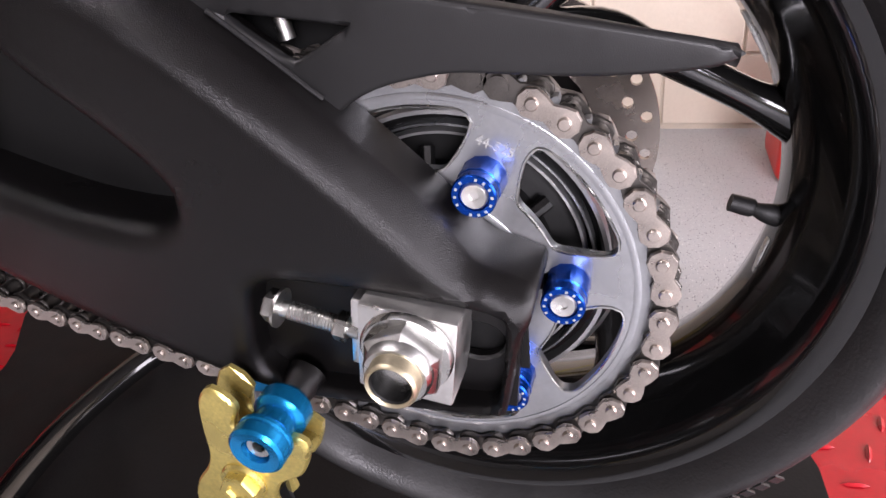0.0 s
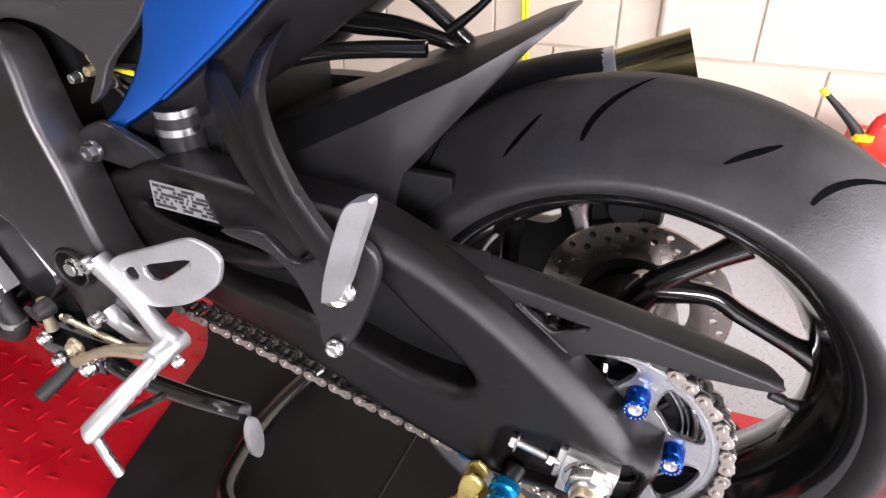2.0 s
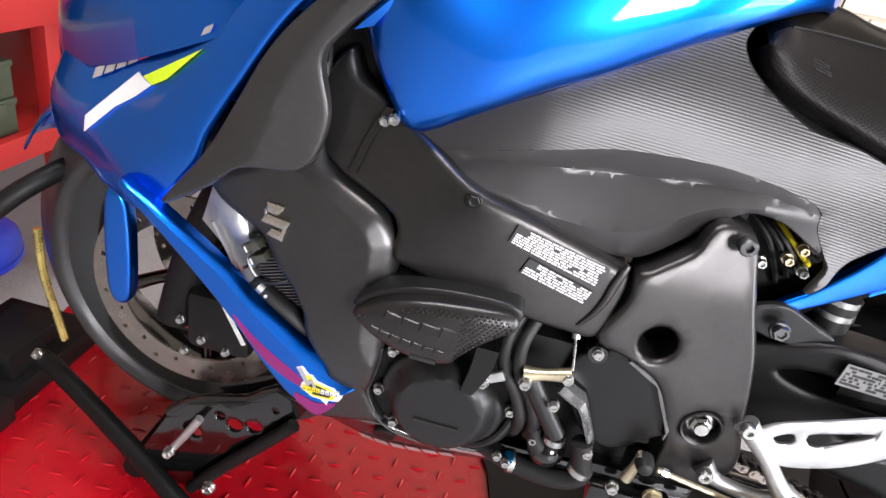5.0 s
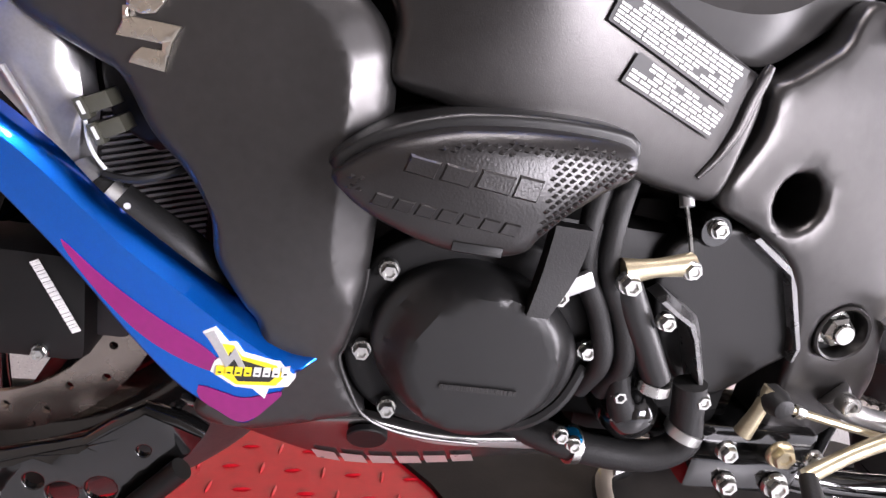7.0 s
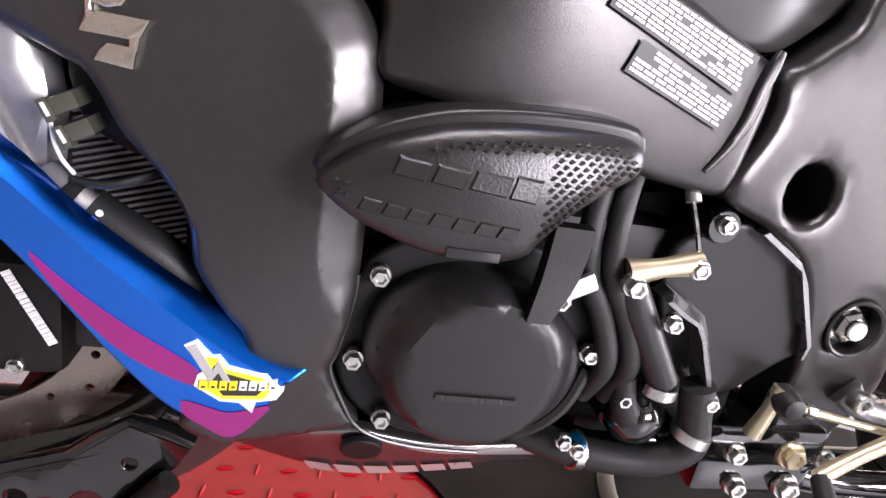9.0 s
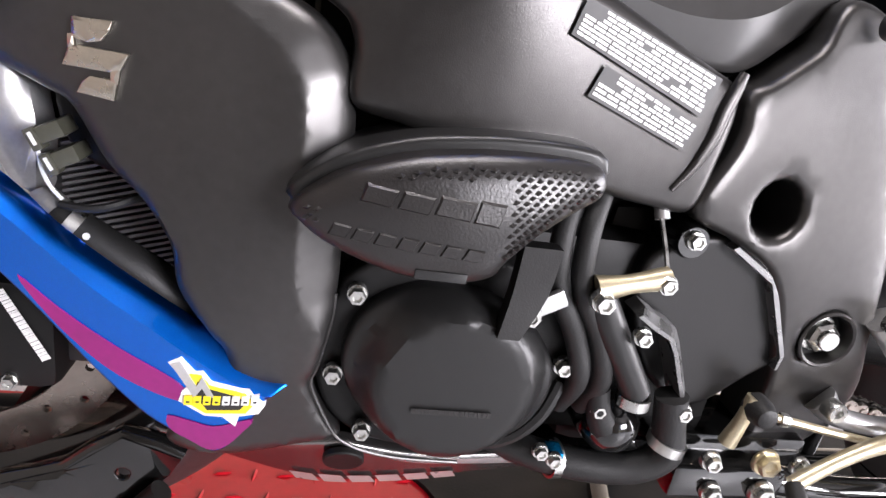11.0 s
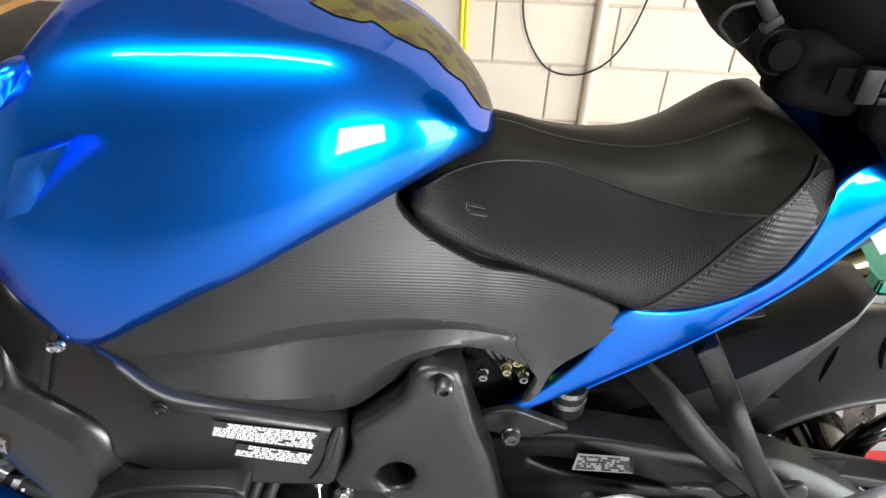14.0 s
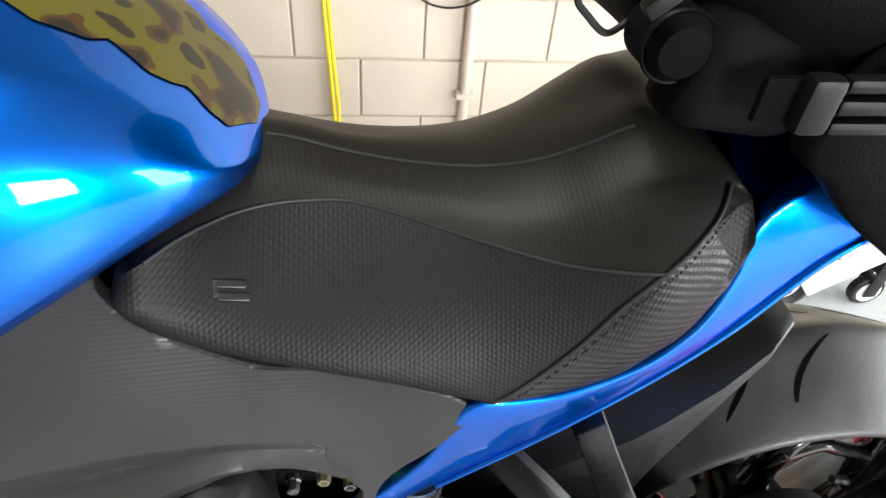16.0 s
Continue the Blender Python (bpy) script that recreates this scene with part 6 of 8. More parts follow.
part("toe_rubber", tube([(-0.553, -0.221, 0.336), (-0.560, -0.245, 0.326), (-0.566, -0.262, 0.319)], [0.007, 0.0085, 0.008], 12, 3), "rubber", sl, "black rubber toe piece")
part("shift_rod", tube([(-0.575, -0.2, 0.3825), (-0.53, -0.2, 0.374), (-0.472, -0.2, 0.364)], 0.0035, 8, 2), "brass", sl)
part("shift_arm", tube([(-0.604, -0.198, 0.355), (-0.600, -0.2, 0.379), (-0.597, -0.2, 0.399)], [0.0075, 0.0058, 0.0062], 10, 3), "brass", sl, "gold plated shift arm")
part("ball_joint", lathe([(0.0, -0.02), (0.008, -0.016), (0.011, -0.006), (0.011, 0.004), (0.0, 0.008)], (-0.593, -0.2, 0.390), "y", 16), "rubber", sl)
part("rod_nut", moved(lathe([(0, -0.004), (0.0055, -0.004), (0.0055, 0.004), (0, 0.004)], (0, 0, 0), "x", 6), pose(-0.566, -0.2, 0.3805, 0, 10, 0)), "steel", sl, "", 30)

# side stand
ss = part("side_stand", tube([(-0.60, -0.17, 0.322), (-0.52, -0.19, 0.312), (-0.42, -0.2, 0.318), (-0.335, -0.205, 0.330)], [0.016, 0.012, 0.011, 0.010], 12), "gloss", bike, "folded gloss black side stand")
part("stand_foot", moved(lathe([(0, -0.006), (0.010, -0.006), (0.013, -0.003), (0.013, 0.003), (0, 0.005)], (0, 0, 0), "x", 18), pose(-0.327, -0.208, 0.300) @ Matrix.Diagonal((1, 0.8, 2.2, 1))), "alu", ss, "polished side stand foot")
part("stand_tang", tube([(-0.44, -0.205, 0.318), (-0.475, -0.235, 0.302), (-0.485, -0.245, 0.300)], 0.005, 8, 3), "gloss", ss)
part("stand_spring", tube([(-0.56, -0.185, 0.305), (-0.47, -0.195, 0.300)], 0.006, 8, 1), "steel", ss)

# silencer on the far side
mx = [(-0.42, 0.12, 0.45), (-0.30, 0.135, 0.50), (-0.14, 0.15, 0.565), (-0.06, 0.158, 0.592)]
muf = part("silencer", tube(mx, [0.03, 0.050, 0.045, 0.036], 24, 5), "dark", bike, "dark steel exhaust silencer")
part("silencer_tip", tube([(-0.06, 0.158, 0.5925), (0.020, 0.168, 0.620)], [0.031, 0.033], 28, 2), "tint", muf, "polished steel end with an olive-gold reflection in its colour")
part("tip_strap", tube([(-0.067, 0.157, 0.590), (-0.052, 0.159, 0.595)], 0.036, 28, 1), "alu", muf, "riveted steel strap")


# ---- engine ----
eng = part("engine_block", block(-0.93, -0.60, -0.165, 0.17, 0.33, 0.50, 0.02), "dark", bike, "black engine cases")
part("cylinder_block", block(-0.95, -0.70, -0.13, 0.15, 0.47, 0.66, 0.02), "dark", eng)
part("gearbox_case", block(-0.72, -0.585, -0.14, 0.15, 0.30, 0.52, 0.02), "dark", eng)
part("steering_head", block(-1.09, -0.94, -0.13, 0.146, 0.66, 0.95, 0.03), "dark", bike)
CX, CZ = -0.836, 0.408
COV = [(-0.908, 0.408), (-0.903, 0.437), (-0.884, 0.458), (-0.851, 0.469), (-0.813, 0.462), (-0.781, 0.441), (-0.764, 0.412), (-0.769, 0.380), (-0.789, 0.358), (-0.821, 0.347), (-0.861, 0.354), (-0.893, 0.376)]


cov = part("generator_cover", sheet(COV, -0.217, 0.05, 0.008, shape=lambda x, z, d: -0.020 * (1 - np.clip((np.hypot(x - CX, z - CZ) - 0.050) / 0.014, 0, 1)), grid=0.006), "satin", eng, "round satin black generator cover")
bars(cov, -0.862, 0.396, 0.052, 0.006, 1, -0.2385, 0, "frame", 8, 1.0)
CASE = [(-0.925, 0.405), (-0.912, 0.46), (-0.87, 0.485), (-0.80, 0.482), (-0.755, 0.44), (-0.745, 0.40), (-0.76, 0.355), (-0.80, 0.335), (-0.87, 0.338), (-0.91, 0.36)]
part("cover_flange", sheet(CASE, -0.200, 0.03, 0.004), "dark", eng)
for x, z in ((-0.903, 0.456), (-0.912, 0.397), (-0.757, 0.416), (-0.888, 0.354)):
    bolt(eng, x, -0.206, z, 0.0062, 0.008, "steel")
# frame slider
SLD = [(-.945, .515, -.252), (-.86, .560, -.258), (-.86, .495, -.262), (-.78, .557, -.250), (-.86, .535, -.267), (-.91, .53, -.262), (-.81, .535, -.262)]
SL = [(-0.9475, 0.5205), (-0.941, 0.529), (-0.933, 0.536), (-0.923, 0.543), (-0.910, 0.5495), (-0.897, 0.5545), (-0.880, 0.5595), (-0.855, 0.5635), (-0.835, 0.5655), (-0.811, 0.5665), (-0.793, 0.5660), (-0.783, 0.5640), (-0.778, 0.5590), (-0.777, 0.553), (-0.781, 0.546), (-0.795, 0.538), (-0.814, 0.524), (-0.829, 0.507), (-0.834, 0.4985), (-0.848, 0.4930), (-0.869, 0.4915), (-0.888, 0.4935), (-0.912, 0.500), (-0.930, 0.507), (-0.942, 0.515)]
sld = part("frame_slider", sheet(SL, SLD, 0.045, 0.0025, n=2, grid=0.006, shape=lambda x, z, d: 0.005 * np.clip((0.007 - d) / 0.007, 0, 1)), "sliderrubber", eng, "black rubber faced frame slider with a stud pattern")
part("slider_shell", sheet([((x + 0.86) * 1.03 - 0.86, (z - 0.535) * 1.03 + 0.541) for x, z in SL], -0.240, 0.05, 0.004, n=2, grid=0.012), "satin", sld, "satin black slider body")
bm = bmesh.new()
slp = np.array(SL)
fn = blend_depth(SLD)
for i in range(32):
    for j in range(26):
        x, z = -0.946 + i * 0.0056 + (0.0028 if j % 2 else 0), 0.492 + j * 0.0030
        p = np.array([[x, z]])
        if not inside(p, slp)[0] or far_from(p, slp)[0] < 0.0050 or z < 0.507 or (-0.93 < x < -0.832 and z < 0.5465 + (x + 0.905) * 0.11 and z > 0.503):
            continue
        y = float(fn(np.array([x]), np.array([z]))[0]) + 0.0002
        c = [bm.verts.new((x + a, y, z + b)) for a, b in ((-0.0027, -0.0006), (0, -0.0017), (0.0027, 0.0006), (0, 0.0017))]
        top = bm.verts.new((x + 0.0003, y - 0.0018, z))
        for k in range(4):
            bm.faces.new((c[k], c[(k + 1) % 4], top))
tagged(part("stud_pattern", bm, "sliderrubber", sld, "fine raised studs", 0), kind="stuff")
for k, (x, z, w, h) in enumerate(((-0.912, 0.5335, 0.017, 0.010), (-0.893, 0.5325, 0.017, 0.010), (-0.874, 0.5320, 0.020, 0.011), (-0.853, 0.5300, 0.015, 0.013)) + tuple((-0.926 + 0.0118 * q, 0.5125 - 0.0006 * q, 0.0095, 0.0075) for q in range(7))):
    bar = bmesh.new()
    low = [bar.verts.new((x + a * w + b * 0.003, 0.0004, z + b * h - a * w * 0.09)) for a, b in ((0, 0), (1, 0), (1, 1), (0, 1))]
    high = [bar.verts.new((x + a * w + b * 0.003, -0.0014, z + b * h - a * w * 0.09)) for a, b in ((0.07, 0.12), (0.93, 0.12), (0.93, 0.88), (0.07, 0.88))]
    bar.faces.new(high)
    for q in range(4):
        bar.faces.new((low[q], low[(q + 1) % 4], high[(q + 1) % 4], high[q]))
    part("raised_letter_shape", onto(bar, SLD, 0.0), "sliderrubber", sld, smooth=0)
part("slider_tag", onto(block(-0.878, -0.8495, -0.0012, 0.001, 0.4945, 0.5005, 0.0006), SLD, 0.001), "gloss", sld, "small gloss black tag")
part("slider_mount", block(-0.90, -0.83, -0.24, -0.13, 0.50, 0.555, 0.008), "dark", sld)
part("slider_arm", loft([[(x - w, y, z), (x - w, y + 0.012, z), (x + w, y + 0.012, z), (x + w, y, z)] for x, y, z, w in ((-0.800, -0.235, 0.51, 0.012), (-0.803, -0.238, 0.48, 0.011), (-0.812, -0.243, 0.452, 0.007))], 1, 3, True, True), "matt", sld)
# hoses and the actuator behind the slider
for dx, r in ((0.0, 0.0075), (0.017, 0.0075)):
    part("coolant_hose", tube([(-0.770 + dx, -0.19, 0.545), (-0.782 + dx, -0.212, 0.515), (-0.778 + dx, -0.214, 0.479), (-0.757 + dx, -0.212, 0.444), (-0.745 + dx, -0.21, 0.41), (-0.745 + dx, -0.19, 0.375)], r, 12), "rubber", eng, "ribbed black hose")
act = part("clutch_actuator", tube([(-0.748, -0.212, 0.476), (-0.738, -0.213, 0.458), (-0.70, -0.211, 0.402)], [0.010, 0.0115, 0.0105], 14, 3), "satin", eng, "black clutch release cylinder")
part("release_arm", tube([(-0.755, -0.222, 0.482), (-0.735, -0.222, 0.488), (-0.708, -0.218, 0.493)], [0.010, 0.0065, 0.0085], 10, 3), "brass", act, "gold plated release arm")
bolt(act, -0.753, -0.229, 0.478, 0.007, 0.009, "steel")
bolt(act, -0.715, -0.222, 0.452, 0.006, 0.007, "steel")
bolt(act, -0.710, -0.225, 0.491, 0.006, 0.004, "steel")
part("release_cable", tube([(-0.707, -0.214, 0.497), (-0.709, -0.205, 0.512), (-0.713, -0.19, 0.535)], 0.0016, 6, 3), "steel", act)
part("cable_end", tube([(-0.711, -0.196, 0.526), (-0.714, -0.186, 0.545)], 0.005, 10, 1), "alu", act)
part("hose_clamp", ring([(0.0105, -0.004), (0.0125, -0.004), (0.0125, 0.004), (0.0105, 0.004)], (-0.700, -0.21, 0.396), 20, "z"), "steel", act)
part("cable_clip", moved(block(-0.014, 0.014, -0.003, 0.003, -0.006, 0.006, 0.002), pose(-0.788, -0.226, 0.470, 0, -30, 0)), "alu", eng, "pressed steel cable clip")
bolt(eng, -0.797, -0.229, 0.463, 0.007, 0.006, "steel")
part("cover_stripe", tube([(-0.80, -0.222, 0.477), (-0.812, -0.224, 0.46), (-0.805, -0.225, 0.448)], 0.002, 6, 3), "alu", eng)
# water pump and hoses low down
pump = part("water_pump", lathe([(0.0, -0.028), (0.012, -0.026), (0.021, -0.016), (0.024, 0.0), (0.024, 0.03), (0.0, 0.03)], (-0.702, -0.185, 0.362), "y", 28), "gloss", eng, "gloss black water pump")
part("pump_hose", tube([(-0.668, -0.205, 0.398), (-0.662, -0.205, 0.372), (-0.657, -0.204, 0.345), (-0.684, -0.200, 0.327), (-0.74, -0.19, 0.325), (-0.79, -0.17, 0.330)], 0.0125, 12), "rubber", pump)
part("hose_clamp", moved(ring([(0.0128, -0.004), (0.0150, -0.004), (0.0150, 0.004), (0.0128, 0.004)], (0, 0, 0), 20, "z"), pose(-0.659, -0.204, 0.356, 0, 12, 0)), "steel", pump, "bright hose clamp")
part("hose_clamp", moved(ring([(0.0128, -0.004), (0.0150, -0.004), (0.0150, 0.004), (0.0128, 0.004)], (0, 0, 0), 20, "x"), pose(-0.738, -0.190, 0.325, 0, 0, 8)), "steel", pump)
part("pump_neck", tube([(-0.725, -0.205, 0.40), (-0.72, -0.205, 0.38), (-0.71, -0.20, 0.365)], [0.008, 0.009, 0.012], 12, 3), "rubber", pump)
for x, z in ((-0.723, 0.384), (-0.745, 0.338), (-0.757, 0.345)):
    bolt(pump, x, -0.208, z, 0.0055, 0.006, "steel")
part("sensor_plug", block(-0.748, -0.736, -0.205, -0.19, 0.333, 0.341, 0.002), "teal", pump, "small blue connector")
part("engine_wire", tube([(-0.84, -0.19, 0.335), (-0.79, -0.20, 0.345), (-0.765, -0.205, 0.37), (-0.752, -0.2, 0.40)], 0.005, 8), "rubber", eng)
# sprocket cover with bright ribs
SPC = [(-0.690, 0.502), (-0.655, 0.515), (-0.628, 0.511), (-0.592, 0.490), (-0.576, 0.455), (-0.566, 0.425), (-0.592, 0.400), (-0.628, 0.372), (-0.668, 0.39), (-0.70, 0.44), (-0.705, 0.48)]
spc = part("sprocket_cover", sheet(SPC, -0.178, 0.03, 0.006), "matt", eng, "matt black front sprocket cover with bright bevelled edges")
for ridge, yr, w in ((((-0.644, 0.5115), (-0.604, 0.4895), (-0.600, 0.4785), (-0.5765, 0.430), (-0.578, 0.418)), -0.183, (0.006, 0.007, 0.0055, 0.0045, 0.003)), (((-0.7105, 0.4615), (-0.697, 0.4535), (-0.683, 0.4465), (-0.6765, 0.436), (-0.657, 0.393)), -0.203, (0.0045, 0.005, 0.005, 0.0045, 0.004))):
    rows = []
    for (x, z), v in zip(ridge, w):
        rows.append([(x - v * 0.62, yr - 0.0055, z - v * 0.5), (x - v * 0.1, yr - 0.006, z - v * 0.1), (x + v * 0.8, yr + 0.002, z + v * 0.65), (x + v * 0.9, yr + 0.02, z + v * 0.7), (x - v * 0.7, yr + 0.02, z - v * 0.6)])
    part("cover_rib", loft(rows, 1, 1, True, True), "brushed", spc, "bright bevelled edge", 22)
part("oil_neck", lathe([(0, -0.02), (0.011, -0.02), (0.013, -0.016), (0.013, 0.02)], (-0.683, -0.175, 0.512), "y", 20), "gloss", spc)
for x, y, z in ((-0.683, -0.196, 0.514), (-0.660, -0.212, 0.389)):
    bolt(spc, x, y, z, 0.0062, 0.006, "steel")
low = part("stand_bracket", joined(block(-0.66, -0.52, -0.185, -0.12, 0.325, 0.352, 0.006), block(-0.64, -0.54, -0.20, -0.13, 0.30, 0.33, 0.006)), "gloss", eng, "gloss black stand bracket")
for x, z, r in ((-0.616, 0.341, 0.0075), (-0.568, 0.342, 0.009), (-0.606, 0.311, 0.008), (-0.561, 0.312, 0.0085), (-0.537, 0.340, 0.0075)):
    bolt(low, x, -0.203, z, r, 0.008, "steel" if r < 0.0088 else "brass")
part("red_bracket", block(-0.55, -0.50, -0.12, -0.11, 0.35, 0.40, 0.004), "canred", eng)
# shock, battery side clutter behind the side cover opening
sh = part("rear_shock", tube([(-0.46, 0.02, 0.62), (-0.44, 0.02, 0.50)], 0.03, 18, 1), "dark", bike, "rear shock absorber with a remote reservoir")
part("shock_reservoir", lathe([(0, -0.05), (0.018, -0.05), (0.022, -0.046), (0.022, 0.03), (0, 0.03)], (-0.433, -0.10, 0.58), "z", 24), "satin", sh, "black shock reservoir")
for z, r in ((0.606, 0.0225), (0.588, 0.0228)):
    part("reservoir_ring", ring([(r - 0.004, -0.004), (r, -0.0035), (r, 0.0035), (r - 0.004, 0.004)], (-0.433, -0.10, z), 28, "z"), "steel", sh, "bright reservoir ring")
part("spring", tube([(-0.46 + 0.034 * math.cos(a), 0.02 + 0.034 * math.sin(a), 0.62 - a * 0.0035) for a in np.linspace(0, 34, 90)], 0.005, 8, 1), "canred", sh, "red coil spring")
for x, z, m in ((-0.51, 0.64, "brass"), (-0.50, 0.655, "brass"), (-0.535, 0.63, "steel"), (-0.49, 0.63, "steel")):
    bolt(sh, x, -0.11, z, 0.006, 0.012, m)
for k in range(5):
    part("wire", tube([(-0.56 + 0.01 * k, -0.08, 0.675), (-0.53 + 0.01 * k, -0.10 - 0.004 * k, 0.65), (-0.50 + 0.008 * k, -0.09, 0.60 + 0.01 * k)], 0.003, 6, 4), ("rubber", "rubber", "print", "yellow", "rubber")[k], sh)
part("inner_fender", block(-0.56, -0.40, -0.085, 0.14, 0.46, 0.70, 0.02), "dark", bike)
part("airbox", block(-0.95, -0.55, -0.10, 0.16, 0.60, 0.82, 0.04), "dark", bike)
part("frame_bracket", sheet([(-0.535, 0.58), (-0.50, 0.595), (-0.47, 0.585), (-0.43, 0.565), (-0.44, 0.55), (-0.49, 0.55), (-0.53, 0.56)], -0.135, 0.01, 0.003), "satin", bike)
# warning stickers on the frame spar
warning_label(((-0.802, 0.649), (-0.701, 0.6185), (-0.710, 0.5945), (-0.808, 0.629)), 8, 1, 18)
warning_label(((-0.783, 0.616), (-0.710, 0.5895), (-0.717, 0.5735), (-0.790, 0.598)), 6, 2, 12)

# ---- lower cowl ----
BEL = [(-1.03, 0.326), (-0.985, 0.322), (-0.93, 0.336), (-0.903, 0.342), (-0.885, 0.337), (-0.845, 0.326), (-0.807, 0.322), (-0.744, 0.323), (-0.68, 0.318), (-0.622, 0.313), (-0.66, 0.303), (-0.72, 0.296), (-0.80, 0.287), (-0.869, 0.281), (-0.928, 0.280), (-0.99, 0.298)]
BELD = [(-1.0, .335, -.195), (-.9, .345, -.208), (-.65, .318, -.178), (-.9, .282, -.176), (-.7, .292, -.158), (-1.0, .30, -.168)]
bel = part("belly_pan", sheet(BEL, BELD, 0.012, 0.005, grid=0.010), "cowl", bike, "satin charcoal belly pan with a silver edge")
part("belly_pan_far", mirrored(sheet(BEL, BELD, 0.012, 0.005, grid=0.03)), "cowl", bike)
part("belly_floor", block(-0.98, -0.64, -0.13, 0.15, 0.268, 0.292, 0.01), "gloss", bike)
EDG = [(-0.882, 0.333), (-0.845, 0.3225), (-0.807, 0.3195), (-0.744, 0.3205), (-0.68, 0.3165), (-0.625, 0.3125), (-0.68, 0.305), (-0.744, 0.306), (-0.807, 0.311), (-0.85, 0.317)]
part("pan_edge", sheet(EDG, BELD, 0.002, 0.0, n=3, shape=lambda x, z, d: -0.0012 + 0 * x), "silver", bel, "silver grey edge panel", 80)
for k in range(6):  # maker's name on the pan drawn as plain slanted shapes
    x, z = -0.928 + 0.0212 * k, 0.2795 + 0.0014 * k
    for shape in (((0, 0), (0.0175, 0.0007), (0.0115, 0.0128), (-0.006, 0.0121)),):
        bm = bmesh.new()
        bm.faces.new([bm.verts.new((x + a, 0, z + b)) for a, b in shape])
        part("name_shape", onto(bm, BELD, -0.0022), "namefilm", bel, smooth=0)
# dark disc laid on the pan: the hole's shade as a colour
part("pan_hole_disc", moved(lathe([(0, -0.001), (0.0135, -0.001), (0.0145, 0.0), (0.0145, 0.004)], (0, 0, 0), "y", 24), pose(-0.897, -0.2045, 0.3245, 28, 0, 0)), "dark", bel)

# bead added along the cowl edge so that a highlight runs there
part("leg_edge", onto(tube([(x, 0, z) for x, z in ((-0.9165, 0.455), (-0.9168, 0.437), (-0.9225, 0.400), (-0.9252, 0.386), (-0.9130, 0.360), (-0.9020, 0.3445), (-0.881, 0.334), (-0.852, 0.3275), (-0.814, 0.3235))], 0.0014, 8, 4), [(-0.93, .46, -.207), (-0.93, .38, -.204), (-0.9, .345, -.206), (-0.81, .323, -.197)], -0.001), "shroud", bike, "thin charcoal bead that gives the cowl edge its highlight")

# ---- front bodywork ----
SHR = [(-1.027, 0.767), (-1.0245, 0.735), (-1.0235, 0.709), (-1.0215, 0.682), (-1.017, 0.662), (-1.005, 0.6445), (-0.972, 0.628), (-0.946, 0.617), (-0.930, 0.604), (-0.920, 0.586), (-0.916, 0.553), (-0.9155, 0.53), (-0.916, 0.493), (-0.9155, 0.455), (-0.9165, 0.438), (-0.9225, 0.400), (-0.9255, 0.386), (-0.913, 0.360), (-0.902, 0.3445), (-0.93, 0.330), (-0.985, 0.312), (-1.02, 0.322), (-0.995, 0.36), (-0.98, 0.40), (-0.992, 0.418), (-1.011, 0.444), (-1.017, 0.472), (-1.034, 0.496), (-1.056, 0.515), (-1.076, 0.544), (-1.093, 0.551), (-1.14, 0.57), (-1.15, 0.60), (-1.085, 0.638), (-1.050, 0.71)]
BEVEL = [(-1.065, 0.647), (-1.025, 0.632), (-0.988, 0.613), (-0.958, 0.596), (-0.947, 0.580), (-0.9435, 0.555), (-0.943, 0.51), (-0.942, 0.47), (-0.936, 0.446)]
FACE = np.array(BEVEL + [(-0.90, 0.40), (-0.88, 0.25), (-1.25, 0.25), (-1.25, 0.647)])


def shroud_shape(x, z, d):
    """A flat face that falls away beyond a bevel line."""
    p = np.stack([np.ravel(x), np.ravel(z)], -1)
    fall = np.where(inside(p, FACE), 0.0, np.minimum(far_from(p, FACE), 0.055)).reshape(np.shape(x))
    return 0.55 * fall + 0.005 * np.clip((0.005 - d) / 0.005, 0, 1) - 0.005


shr = part("radiator_shroud", sheet(SHR, SHD, 0.030, 0.0025, shape=shroud_shape, grid=0.006, lines=[curve2(BEVEL, False, 3)]), "shroud", bike, "satin charcoal radiator shroud with a metal badge", 32)
part("radiator_shroud_far", mirrored(sheet(SHR, SHD, 0.012, 0.009, grid=0.03)), "matt", bike)
for pts in ([(-1.0705, 0.5935), (-1.0485, 0.5945), (-1.0500, 0.5895), (-1.0545, 0.5835), (-1.0620, 0.5815), (-1.0710, 0.5830)], [(-1.0730, 0.5840), (-1.0700, 0.5845), (-1.0695, 0.5785), (-1.0730, 0.5770)], [(-1.0765, 0.5675), (-1.0725, 0.5775), (-1.0680, 0.5790), (-1.0395, 0.5790), (-1.0440, 0.5700), (-1.0500, 0.5680)], [(-1.0495, 0.5700), (-1.0440, 0.5715), (-1.0455, 0.5620), (-1.0495, 0.5630)], [(-1.0685, 0.5540), (-1.0655, 0.5605), (-1.0610, 0.5640), (-1.0460, 0.5640), (-1.0475, 0.5530)]):
    part("badge", sheet(pts, SHD, 0.004, 0.0009, n=1, grid=0.004, shape=lambda x, z, d: -0.0095 + 0 * x), "nickel", shr, "polished metal badge shape", 25)
PANEL = [(-0.944, 0.873), (-0.986, 0.852), (-1.036, 0.805), (-1.073, 0.758), (-1.104, 0.699), (-1.139, 0.635), (-1.195, 0.56), (-1.131, 0.601), (-1.094, 0.633), (-1.03, 0.645), (-1.008, 0.700), (-1.018, 0.76), (-1.001, 0.79), (-0.964, 0.832)]
FOLD = curve2([(-0.95, 0.865), (-1.0, 0.82), (-1.05, 0.74), (-1.075, 0.66), (-1.10, 0.625)], False, 4)
